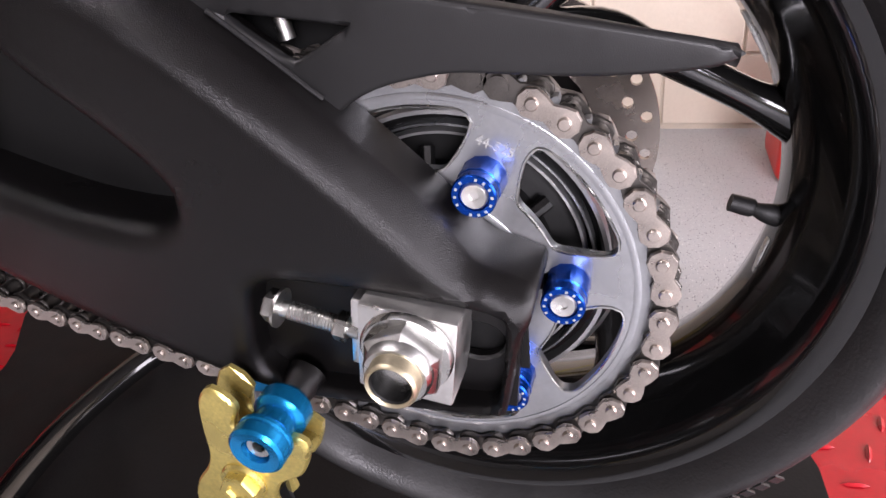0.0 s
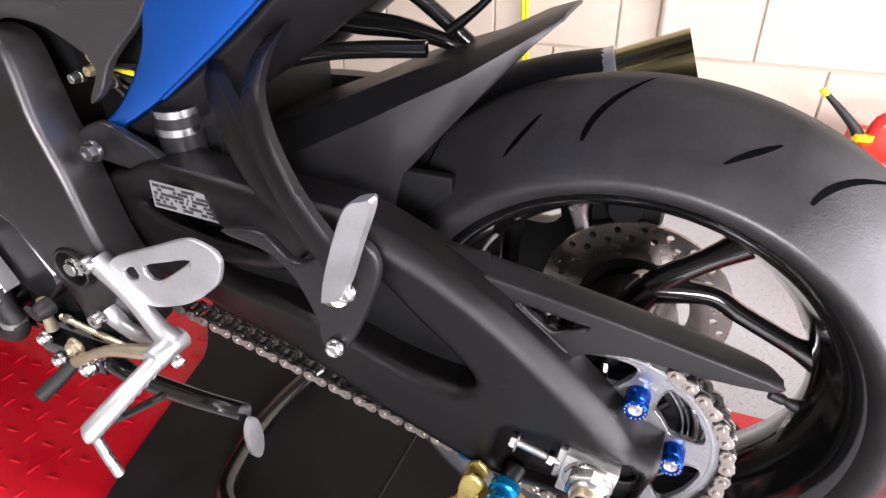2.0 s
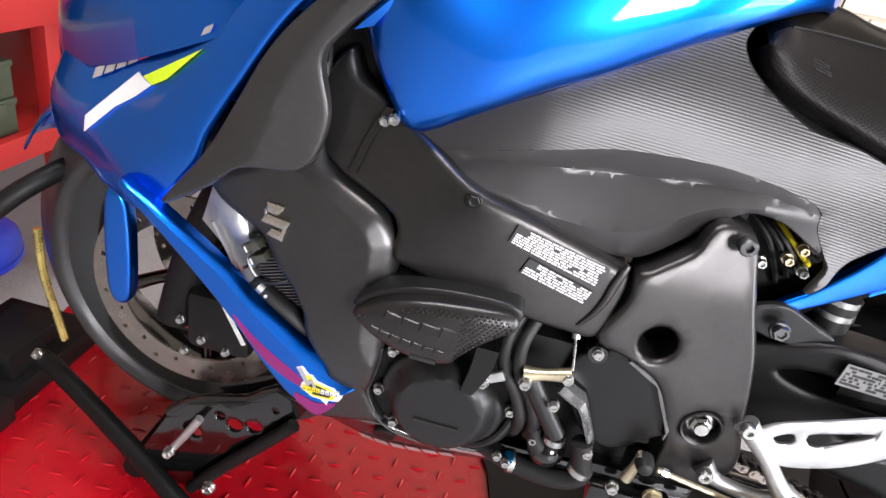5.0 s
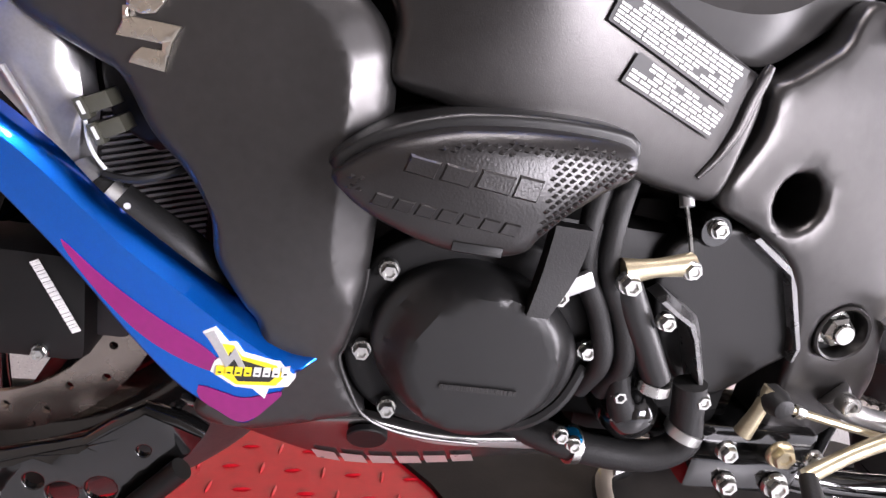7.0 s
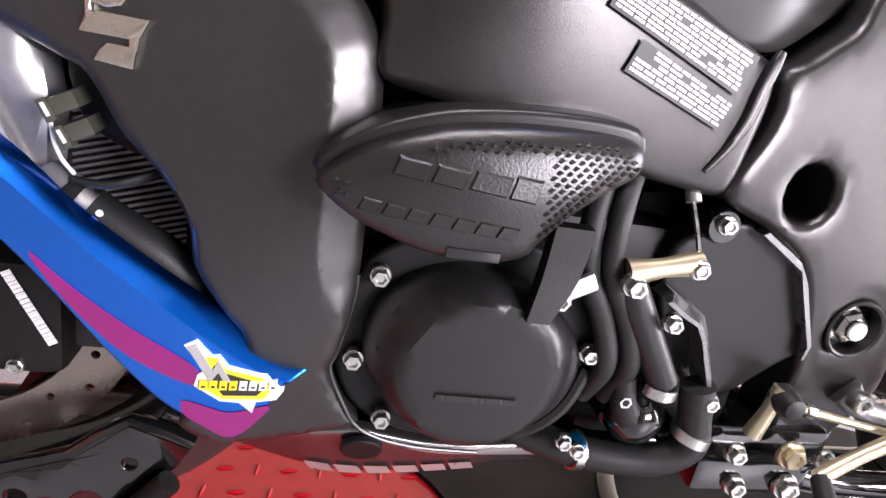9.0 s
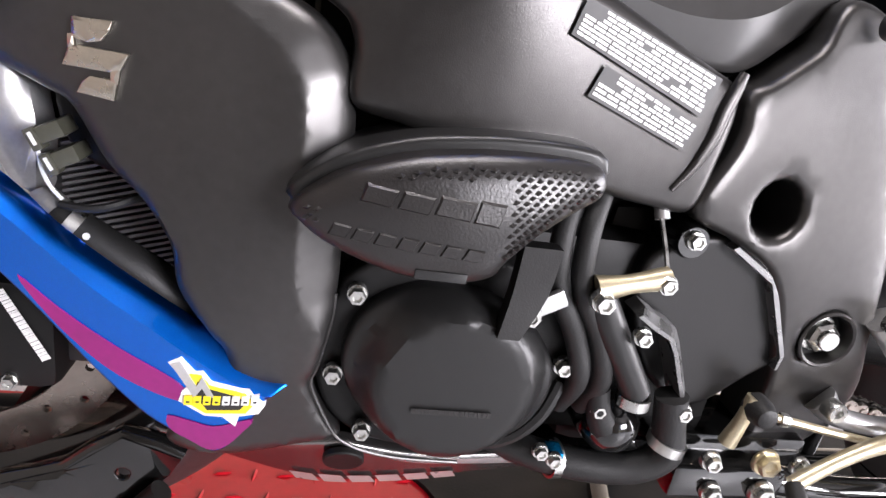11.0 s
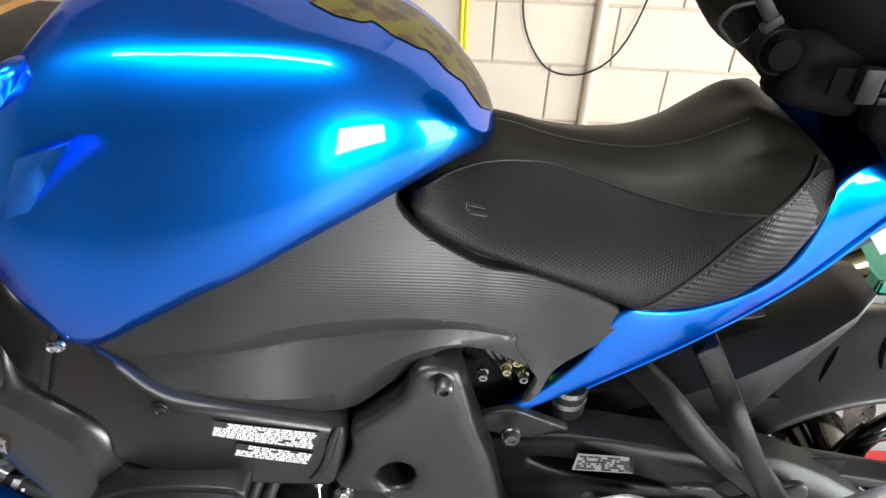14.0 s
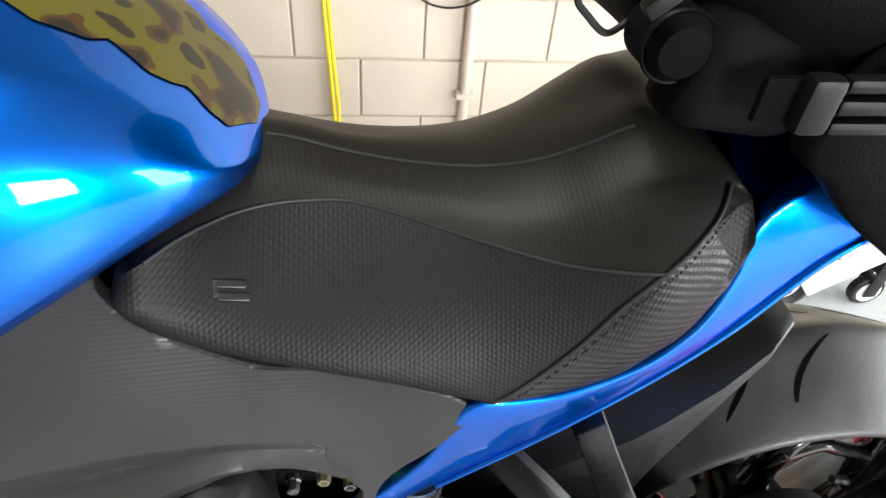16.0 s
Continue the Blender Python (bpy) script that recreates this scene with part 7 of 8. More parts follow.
part("cowl_panel", sheet(PANEL, -0.212, 0.02, 0.004, n=3, grid=0.012, lines=[FOLD], shape=lambda x, z, d: 0.16 * np.abs(x - np.interp(z, FOLD[::-1, 1], FOLD[::-1, 0]))), "shroud", bike, "satin charcoal cowl panel beside the fairing")
FAIR = [(-0.969, 0.869), (-0.995, 0.851), (-1.021, 0.829), (-1.060, 0.783), (-1.096, 0.726), (-1.140, 0.654), (-1.159, 0.607), (-1.225, 0.533), (-1.281, 0.539), (-1.322, 0.562), (-1.366, 0.580), (-1.383, 0.626), (-1.369, 0.677), (-1.354, 0.721), (-1.305, 0.755), (-1.155, 0.811), (-1.053, 0.848)]
fairing = part("front_fairing", sheet(FAIR, [(-1.36, .63, -.125), (-1.1, .75, -.195), (-1.2, .5, -.185), (-1.3, .8, -.09)], 0.012, 0.008, puff=0.012, reach=0.06), "blue", bike, "metallic blue front fairing with white and lime graphics")
part("front_fairing_far", mirrored(sheet(FAIR, [(-1.36, .63, -.125), (-1.1, .75, -.195), (-1.2, .5, -.185), (-1.3, .8, -.09)], 0.012, 0.008, puff=0.012, reach=0.06, grid=0.03)), "blue", bike)
FD = [(-1.36, .63, -.141), (-1.1, .75, -.211), (-1.2, .5, -.201), (-1.3, .8, -.106)]
part("lime_graphic", sheet([(-1.226, 0.691), (-1.147, 0.740), (-1.193, 0.697), (-1.212, 0.686)], FD, 0.003, 0.0, n=1), "lime", fairing, "lime yellow graphic", 60)
part("white_graphic", sheet([(-1.308, 0.607), (-1.307, 0.626), (-1.234, 0.693), (-1.228, 0.690), (-1.214, 0.685), (-1.237, 0.666), (-1.265, 0.647)], FD, 0.003, 0.0, n=1), "white", fairing, "white graphic", 60)
for k in range(10):  # model name as plain slanted shapes
    x = -1.300 + 0.0168 * k
    z = 0.668 + (x + 1.300) * 0.56
    w, h = (0.014, 0.013) if k < 5 else (0.012, 0.009)
    bm = bmesh.new()
    vs = [bm.verts.new((x + a, 0, z + b)) for a, b in ((0, 0), (w, w * 0.55), (w + 0.004, w * 0.55 + h), (0.004, h))]
    bm.faces.new(vs)
    part("name_shape", onto(bm, FD, -0.001), "decred" if k == 4 else "silver", fairing, smooth=0)
part("upper_cowl", loft([[(x, CY - w, z0), (x, CY - w * 0.95, z1), (x, CY - w * 0.5, z2), (x, CY, z2 + 0.01), (x, CY + w * 0.5, z2), (x, CY + w * 0.95, z1), (x, CY + w, z0)] for x, w, z0, z1, z2 in ((-1.42, 0.05, 0.66, 0.70, 0.74), (-1.36, 0.12, 0.66, 0.74, 0.80), (-1.25, 0.17, 0.70, 0.80, 0.88), (-1.12, 0.20, 0.76, 0.85, 0.93), (-1.04, 0.18, 0.80, 0.86, 0.90), (-0.98, 0.15, 0.80, 0.85, 0.87))], 5, 6), "blue", bike, "metallic blue upper cowl")
part("windscreen", loft([[(x, CY - w, z0), (x, CY - w * 0.6, z1), (x, CY, z1 + 0.015), (x, CY + w * 0.6, z1), (x, CY + w, z0)] for x, w, z0, z1 in ((-1.40, 0.08, 0.76, 0.79), (-1.30, 0.13, 0.87, 0.93), (-1.20, 0.15, 0.98, 1.08), (-1.14, 0.14, 1.07, 1.20))], 3, 4, False), "screen", bike, "smoked windscreen")
WING = [(-0.868, 0.934), (-0.890, 0.927), (-0.914, 0.918), (-0.930, 0.890), (-0.957, 0.838), (-0.993, 0.793), (-0.975, 0.800), (-0.945, 0.840), (-0.905, 0.888)]
part("tank_wing", sheet(WING, -0.203, 0.02, 0.003, n=1), "blue", bike, "blue tank side wing")
part("cockpit_panel", sheet([(-0.925, 0.972), (-0.945, 0.970), (-0.962, 0.958), (-0.983, 0.928), (-0.994, 0.889), (-0.985, 0.855), (-0.955, 0.850), (-0.918, 0.914), (-0.930, 0.945)], -0.158, 0.03, 0.012, puff=0.008, reach=0.03, n=2, grid=0.01), "blue", bike, "blue inner fairing panel ahead of the tank")
BLADE = [(-1.235, 0.575), (-1.156, 0.528), (-1.111, 0.498), (-1.083, 0.4725), (-1.052, 0.4505), (-1.018, 0.4290), (-1.001, 0.4195), (-0.990, 0.4180), (-0.979, 0.4190), (-0.964, 0.4110), (-0.926, 0.4050), (-0.9215, 0.4020), (-0.9265, 0.3960), (-0.953, 0.378), (-0.959, 0.364), (-0.975, 0.338), (-0.981, 0.3335), (-0.987, 0.3330), (-1.0, 0.340), (-1.014, 0.348), (-1.031, 0.360), (-1.060, 0.390), (-1.087, 0.422), (-1.113, 0.450), (-1.154, 0.490), (-1.195, 0.528), (-1.24, 0.566)]


CREASE = curve2([(-1.232, 0.571), (-1.15, 0.517), (-1.120, 0.497), (-1.089, 0.4715), (-1.059, 0.4465), (-1.028, 0.4250), (-0.995, 0.4030), (-0.960, 0.3840), (-0.938, 0.3830), (-0.925, 0.3850)], False, 4)
BLD = [(-.94, .40, -.214), (-1.1, .45, -.205), (-1.22, .55, -.195)]


def blade_shape(x, z, d):
    s = (z - np.interp(x, CREASE[:, 0], CREASE[:, 1])) * 0.8
    return 0.026 * np.clip(s / 0.018, 0, 1.4) + 0.10 * np.clip(-s, 0, 0.06) - 0.004


bl = part("lower_fairing_blade", sheet(BLADE, BLD, 0.02, 0.003, shape=blade_shape, grid=0.008, lines=[CREASE]), "blue", bike, "metallic blue lower fairing blade with a sticker")
part("lower_fairing_blade_far", mirrored(sheet(BLADE, BLD, 0.02, 0.004, grid=0.03)), "blue", bike)
over = lambda k: (lambda x, z, d: blade_shape(x, z, d) - k)
# purple waves: reflection of the red deck laid on as coloured sheets
WAVE = [(-1.098, 0.447), (-1.075, 0.428), (-1.044, 0.407), (-1.011, 0.389), (-1.000, 0.380), (-0.985, 0.372), (-1.011, 0.373), (-1.044, 0.387), (-1.069, 0.408), (-1.088, 0.430)]
part("red_deck_reflection", sheet(WAVE, BLD, 0.001, 0.0, shape=over(0.0008), n=3, grid=0.008), "purple", bl, "purple wave painted on as the reflection of the red deck", 60)
WAVE2 = [(-1.013, 0.3595), (-0.997, 0.3570), (-0.983, 0.3550), (-0.9595, 0.3640), (-0.966, 0.352), (-0.976, 0.3395), (-0.986, 0.3355), (-0.999, 0.3420), (-1.011, 0.349)]
part("red_deck_reflection", sheet(WAVE2, BLD, 0.001, 0.0, shape=over(0.0008), n=2, grid=0.008), "purple", bl, smooth=60)
STICK = [(-1.0125, 0.4005), (-1.005, 0.4055), (-0.996, 0.396), (-0.9915, 0.397), (-0.986, 0.390), (-0.963, 0.3865), (-0.952, 0.377), (-0.956, 0.3695), (-0.968, 0.366), (-0.970, 0.3575), (-0.9785, 0.364), (-0.990, 0.3635), (-1.006, 0.3725), (-1.004, 0.3805), (-1.0, 0.385)]
stk = part("brand_sticker", sheet(STICK, BLD, 0.001, 0.0, shape=over(0.0014), n=1, grid=0.01), "white", bl, "small white, yellow and grey sticker drawn in plain shapes", 60)


def decal(pts, k, mat):
    part("sticker_shape", sheet(pts, BLD, 0.0008, 0.0, shape=over(k), n=1, grid=0.01), mat, stk, smooth=60)


decal([(-1.000, 0.3720), (-0.9955, 0.3800), (-0.9995, 0.3945), (-0.9925, 0.3945), (-0.9870, 0.3875), (-0.9650, 0.3840), (-0.9590, 0.3770), (-0.9640, 0.3690), (-0.9890, 0.3655)], 0.0019, "yellow")
decal([(-0.9965, 0.3800), (-0.9945, 0.3895), (-0.9880, 0.3850), (-0.9690, 0.3815), (-0.9640, 0.3770), (-0.9680, 0.3715), (-0.9880, 0.3685)], 0.0023, "print")
decal([(-1.0105, 0.4000), (-1.0050, 0.4030), (-0.9950, 0.3860), (-0.9915, 0.3935), (-0.9835, 0.3790), (-0.9880, 0.3790), (-0.9915, 0.3850), (-0.9960, 0.3775)], 0.0027, "silver")
for k in range(8):
    x, z = -1.0025 + k * 0.0059, 0.3712 + k * 0.0008
    decal([(x, z), (x + 0.0046, z + 0.0006), (x + 0.0050, z + 0.0072), (x + 0.0004, z + 0.0066)], 0.0031, "yellow" if k < 4 else "white")
    decal([(x + 0.0014, z + 0.0020), (x + 0.0036, z + 0.0022), (x + 0.0038, z + 0.0034), (x + 0.0016, z + 0.0032)], 0.0035, "print")
rad = part("radiator", block(-1.13, -1.085, -0.115, 0.18, 0.33, 0.60, 0.006), "radiator", bike, "black radiator with side tank")
fin = mesh_of("radiator_fin", moved(block(-0.040, 0.036, -0.0035, 0.0035, -0.0010, 0.0010, 0.0), pose(0, 0, 0, 0, -18, 0)), "finmetal")
for k in range(30):
    ob = new("radiator_fin", fin)
    ob.location = (-1.066, -0.1215, 0.395 + k * 0.0047)
    ob.parent = rad
part("hose_neck", tube([(-1.104, -0.160, 0.479), (-1.0985, -0.163, 0.4745), (-1.0885, -0.166, 0.4685)], [0.0105, 0.0118, 0.0118], 20, 2), "alu", rad, "cast silver hose neck")
part("radiator_hose", tube([(-1.0905, -0.166, 0.470), (-1.084, -0.168, 0.466), (-1.064, -0.170, 0.453), (-1.037, -0.170, 0.436), (-1.016, -0.166, 0.419), (-0.97, -0.14, 0.385)], [0.0122, 0.0130, 0.0140, 0.0148, 0.0148, 0.0145], 18), "rubber", rad, "black radiator hose")
part("hose_clamp", moved(ring([(0.0132, -0.004), (0.0148, -0.004), (0.0148, 0.004), (0.0132, 0.004)], (0, 0, 0), 24, "x"), pose(-1.082, -0.168, 0.465, 0, 33, 0)), "steel", rad)
part("paint_dot", moved(lathe([(0, -0.0006), (0.0020, -0.0006), (0.0022, 0.0006)], (0, 0, 0), "y", 12), pose(-1.0695, -0.1815, 0.4645, -30, 0, 0)), "white", rad)
part("silver_tank", sheet([(-1.165, 0.530), (-1.150, 0.585), (-1.121, 0.560), (-1.109, 0.547), (-1.104, 0.515), (-1.106, 0.480), (-1.111, 0.466), (-1.126, 0.490), (-1.140, 0.505)], -0.158, 0.03, 0.004, n=1, grid=0.02), "alu", rad, "silver radiator side tank")
part("tank_rim", tube([(-1.148, -0.163, 0.535), (-1.131, -0.163, 0.508), (-1.115, -0.163, 0.478)], 0.0022, 8, 1), "alu", rad)
for x, z in ((-1.0905, 0.5250), (-1.0825, 0.5110)):
    con = part("connector", moved(joined(block(-0.0095, 0.0095, -0.008, 0.014, -0.0050, 0.0050, 0.0012), block(-0.0105, -0.0045, -0.010, 0.0, -0.0075, 0.0060, 0.0010)), pose(x, -0.172, z, 0, -28, 0)), "oliveplug", rad, "olive grey wiring connector", 30)
    part("connector_latch", moved(block(-0.0080, -0.0060, -0.0112, -0.0095, -0.0040, 0.0040, 0.0004), pose(x, -0.172, z, 0, -28, 0)), "white", con)
part("fan_housing", sheet([(-1.100, 0.548), (-1.085, 0.553), (-1.055, 0.500), (-1.060, 0.492), (-1.078, 0.500), (-1.092, 0.512)], -0.145, 0.02, 0.004, n=2, grid=0.02), "dark", rad)
part("wire", tube([(-1.0975, -0.174, 0.518), (-1.0955, -0.175, 0.503), (-1.0910, -0.175, 0.492), (-1.0850, -0.174, 0.484)], 0.0013, 6), "white", rad, "thin white wire")
part("wire_sleeve", tube([(-1.0865, -0.174, 0.4805), (-1.070, -0.175, 0.480), (-1.056, -0.172, 0.483), (-1.040, -0.160, 0.489), (-1.02, -0.13, 0.495)], 0.0028, 8), "rubber", rad)
part("header_pipe", tube([(-0.95, -0.08, 0.52), (-1.03, -0.09, 0.47), (-1.04, -0.08, 0.36), (-0.98, -0.06, 0.29)], 0.02, 12), "dark", bike)

# ---- front wheel, fork ----
FXW, FZW = -1.225, 0.352
fw = part("front_wheel", ring([(0.210, -0.048), (0.218, -0.050), (0.218, -0.044), (0.200, -0.03), (0.195, 0.0), (0.200, 0.03), (0.218, 0.044), (0.218, 0.050), (0.210, 0.048), (0.182, 0.03), (0.180, 0.0), (0.182, -0.03)], (FXW, CY, FZW), 80), "gloss", bike, "gloss black cast front wheel")
part("tyre", ring(tyre_profile(0.298, 0.060, 0.218), (FXW, CY, FZW), 96), "tyre", fw)
part("hub", lathe([(0, -0.06), (0.04, -0.06), (0.05, -0.02), (0.05, 0.02), (0.04, 0.06), (0, 0.06)], (FXW, CY, FZW), "y", 32), "gloss", fw)
for c in range(6):
    a = radians(c * 60 + 20)
    part("spoke", tube([(FXW + r * math.cos(a + s), CY, FZW + r * math.sin(a + s)) for r, s in ((0.04, 0), (0.11, 0.04), (0.19, 0.1))], [0.015, 0.011, 0.014], 10, 4), "gloss", fw)
for s in (-1, 1):
    fh = [[(FXW + rr * math.cos(a) + 0.004 * math.cos(t), FZW + rr * math.sin(a) + 0.004 * math.sin(t)) for t in np.linspace(0, 6.283, 8, endpoint=False)] for k in range(28) for rr, a in [((0.128, 0.141)[k % 2], k * 2 * math.pi / 28)]]
    fo = [(FXW + 0.155 * math.cos(a), FZW + 0.155 * math.sin(a)) for a in np.linspace(0, 6.283, 64, endpoint=False)]
    fi = [(FXW + 0.115 * math.cos(a), FZW + 0.115 * math.sin(a)) for a in np.linspace(0, 6.283, 48, endpoint=False)]
    part("front_brake_disc", sheet(fo, CY + s * 0.075 - 0.0025, 0.005, 0.0, holes=fh + [fi], grid=0.03, n=1), "discs", bike, "drilled front brake disc", 30)
    part("fork_lower", tube([(FXW - 0.01, CY + s * 0.105, FZW - 0.02), (FXW + 0.03, CY + s * 0.105, FZW + 0.12), (FXW + 0.10, CY + s * 0.105, 0.62)], [0.026, 0.028, 0.028], 18, 3), "dark", bike, "black fork leg")
calf = part("front_brake_caliper", block(-1.200, -1.108, -0.135, -0.075, 0.315, 0.405, 0.014), "dark", bike, "black radial front caliper with a worn white name shape")
bars(calf, -1.140, 0.400, 0.062, 0.010, 1, -0.1365, 62, "white", 21, 1.0)
for x, z in ((-1.14, 0.325), (-1.20, 0.31), (-1.175, 0.335), (-1.205, 0.36)):
    bolt(calf, x, -0.136, z, 0.0055, 0.006, "steel")
part("fork_guard", sheet([(-1.33, 0.50), (-1.30, 0.49), (-1.30, 0.36), (-1.315, 0.33), (-1.335, 0.36)], -0.105, 0.02, 0.006), "blue", bike, "blue front mudguard stay")
mg = part("front_mudguard", loft([[(FXW + (0.312 + 0.0) * math.cos(a), CY - w, FZW + (0.300) * math.sin(a)), (FXW + 0.322 * math.cos(a), CY - w * 0.6, FZW + 0.318 * math.sin(a)), (FXW + 0.326 * math.cos(a), CY, FZW + 0.324 * math.sin(a)), (FXW + 0.322 * math.cos(a), CY + w * 0.6, FZW + 0.318 * math.sin(a)), (FXW + 0.312 * math.cos(a), CY + w, FZW + 0.300 * math.sin(a))] for a, w in ((radians(75), 0.05), (radians(100), 0.065), (radians(130), 0.065), (radians(150), 0.05))], 3, 5, False), "blue", bike, "blue front mudguard")
mg.modifiers.new("shell", "SOLIDIFY").thickness = 0.003

# ---- tail pack on the passenger seat ----
def tail_pack():
    th = thing("tail_bag", (-0.1, CY, 0.93), "black nylon tail bag with buckles strapped on the passenger seat", "bag")
    body = loft([[(x, CY + w * math.cos(a), zc + h * math.sin(a)) for a in np.linspace(0, 2 * math.pi, 14, endpoint=False)] for x, w, h, zc in ((-0.366, 0.05, 0.035, 1.075), (-0.35, 0.10, 0.062, 1.065), (-0.31, 0.128, 0.095, 1.055), (-0.25, 0.142, 0.118, 1.05), (-0.15, 0.155, 0.135, 1.055), (0.0, 0.155, 0.135, 1.06), (0.08, 0.13, 0.12, 1.06), (0.11, 0.06, 0.06, 1.06))], 3, 4, True, True)
    for v in body.verts:
        n = noise.noise(v.co * 14) * 0.012 + noise.noise(v.co * 40) * 0.004
        v.co += Vector((0, -n, n))
    b = part("pack_body", body, "bag", th)
    part("ring_strap", tube([(-0.346, -0.095, 1.006), (-0.358, -0.10, 1.001), (-0.369, -0.10, 1.009), (-0.376, -0.10, 1.018), (-0.369, -0.10, 1.030), (-0.352, -0.095, 1.034)], 0.0018, 8), "rubber", th, "black loop of cord")
    for y in (-0.09, 0.10):
        part("strap", loft([[(x - 0.014, yy, z), (x + 0.014, yy, z), (x + 0.014, yy + 0.003, z - 0.002), (x - 0.014, yy + 0.003, z - 0.002)] for x, yy, z in ((-0.13, y - 0.01, 1.18), (-0.12, y - (0.052 if y < 0 else -0.04), 1.10), (-0.11, y - (0.050 if y < 0 else -0.04), 1.0), (-0.09, y - (0.02 if y < 0 else -0.02), 0.90), (-0.08, y - 0.0, 0.845))], 1, 4, True, True), "bag", th)
    buckle = part("buckle", block(-0.283, -0.266, -0.158, -0.146, 0.978, 1.006, 0.004), "bagplastic", th, "black plastic side release buckle")
    for z0, z1 in ((0.999, 1.006), (0.988, 0.996), (0.978, 0.985)):
        part("prong", block(-0.2655, -0.2325, -0.157, -0.148, z0, z1, 0.003), "bagplastic", buckle)
    part("catch", block(-0.232, -0.205, -0.158, -0.146, 0.978, 1.006, 0.004), "bagplastic", buckle)
    part("buckle_web", block(-0.300, -0.19, -0.150, -0.1455, 0.981, 1.003, 0.001), "bag", buckle)
    part("hanging_flap", sheet([(-0.25, .962), (-0.225, .93), (-0.2, .906), (-0.172, .886), (-0.13, .862), (-0.06, .85), (0.04, .88), (0.06, 1.0), (-0.05, 1.05), (-0.2, 1.05)], -0.133, 0.016, 0.006, puff=0.006, reach=0.03), "bag", th, "black nylon side flap hanging over the tail")
    part("round_pocket", lathe([(0, -0.012), (0.012, -0.011), (0.017, -0.004), (0.018, 0.02)], (-0.331, -0.118, 1.004), "y", 28), "bag", th)
    part("pocket_piping", ring([(0.0165, -0.0012), (0.0177, -0.002), (0.0185, -0.0005), (0.0177, 0.001)], (-0.331, -0.121, 1.004), 32), "bagplastic", th)
    part("plastic_clip", joined(moved(block(-0.012, 0.012, -0.004, 0.004, -0.005, 0.005, 0.002), pose(-0.356, -0.13, 1.038, 0, 50, 0)), moved(block(-0.004, 0.004, -0.005, 0.003, -0.008, 0.008, 0.002), pose(-0.350, -0.13, 1.028, 0, 50, 0))), "bagplastic", th, "black plastic strap clip")
    part("side_pocket", moved(block(-0.045, 0.045, -0.02, 0.02, -0.03, 0.03, 0.018, 3), pose(-0.285, -0.105, 0.985, 0, 14, 14)), "bag", th)
    return th


tail_pack()
part("passenger_seat", loft([[(x, CY - w, z - 0.035), (x, CY - w * 0.5, z), (x, CY, z + 0.008), (x, CY + w * 0.5, z), (x, CY + w, z - 0.035)] for x, w, z in ((-0.23, 0.08, 0.915), (-0.12, 0.085, 0.935), (0.0, 0.07, 0.955), (0.05, 0.04, 0.96))], 3, 4), "blue", bike, "blue painted passenger seat cowl")
part("seat_strap_clip", block(-0.222, -0.212, -0.100, -0.086, 0.855, 0.873, 0.003), "dark", bike)
tl = part("rear_indicator", lathe([(0, -0.03), (0.018, -0.03), (0.03, -0.01), (0.032, 0.02), (0.02, 0.03), (0, 0.03)], (0.03, -0.06, 0.835), "x", 20), "gloss", bike, "black rear indicator with a chrome rim")
part("indicator_stem", tube([(0.03, -0.05, 0.84), (0.02, -0.02, 0.87), (0.0, 0.0, 0.90)], 0.010, 10), "rubber", tl)
part("indicator_rim", ring([(0.030, 0.018), (0.034, 0.018), (0.034, 0.026), (0.030, 0.026)], (0.03, -0.06, 0.835), 24, "x"), "alu", tl)
ph = part("plate_holder", tube([(-0.36, 0.03, 0.685), (-0.31, 0.03, 0.668), (-0.24, 0.03, 0.664), (-0.18, 0.03, 0.650)], [0.016, 0.013, 0.010, 0.006], 10), "gloss", bike, "gloss black plate bracket arms")
part("bracket_arm", tube([(-0.27, 0.03, 0.715), (-0.23, 0.03, 0.695), (-0.18, 0.035, 0.655)], 0.008, 10), "gloss", ph)
part("bracket_arm", tube([(-0.40, -0.05, 0.625), (-0.30, -0.04, 0.655), (-0.2, -0.02, 0.662)], 0.008, 10), "gloss", ph)
part("bracket_head", tube([(-0.195, 0.02, 0.668), (-0.165, 0.025, 0.692), (-0.148, 0.03, 0.712)], [0.006, 0.004, 0.005], 10, 3), "gloss", ph)

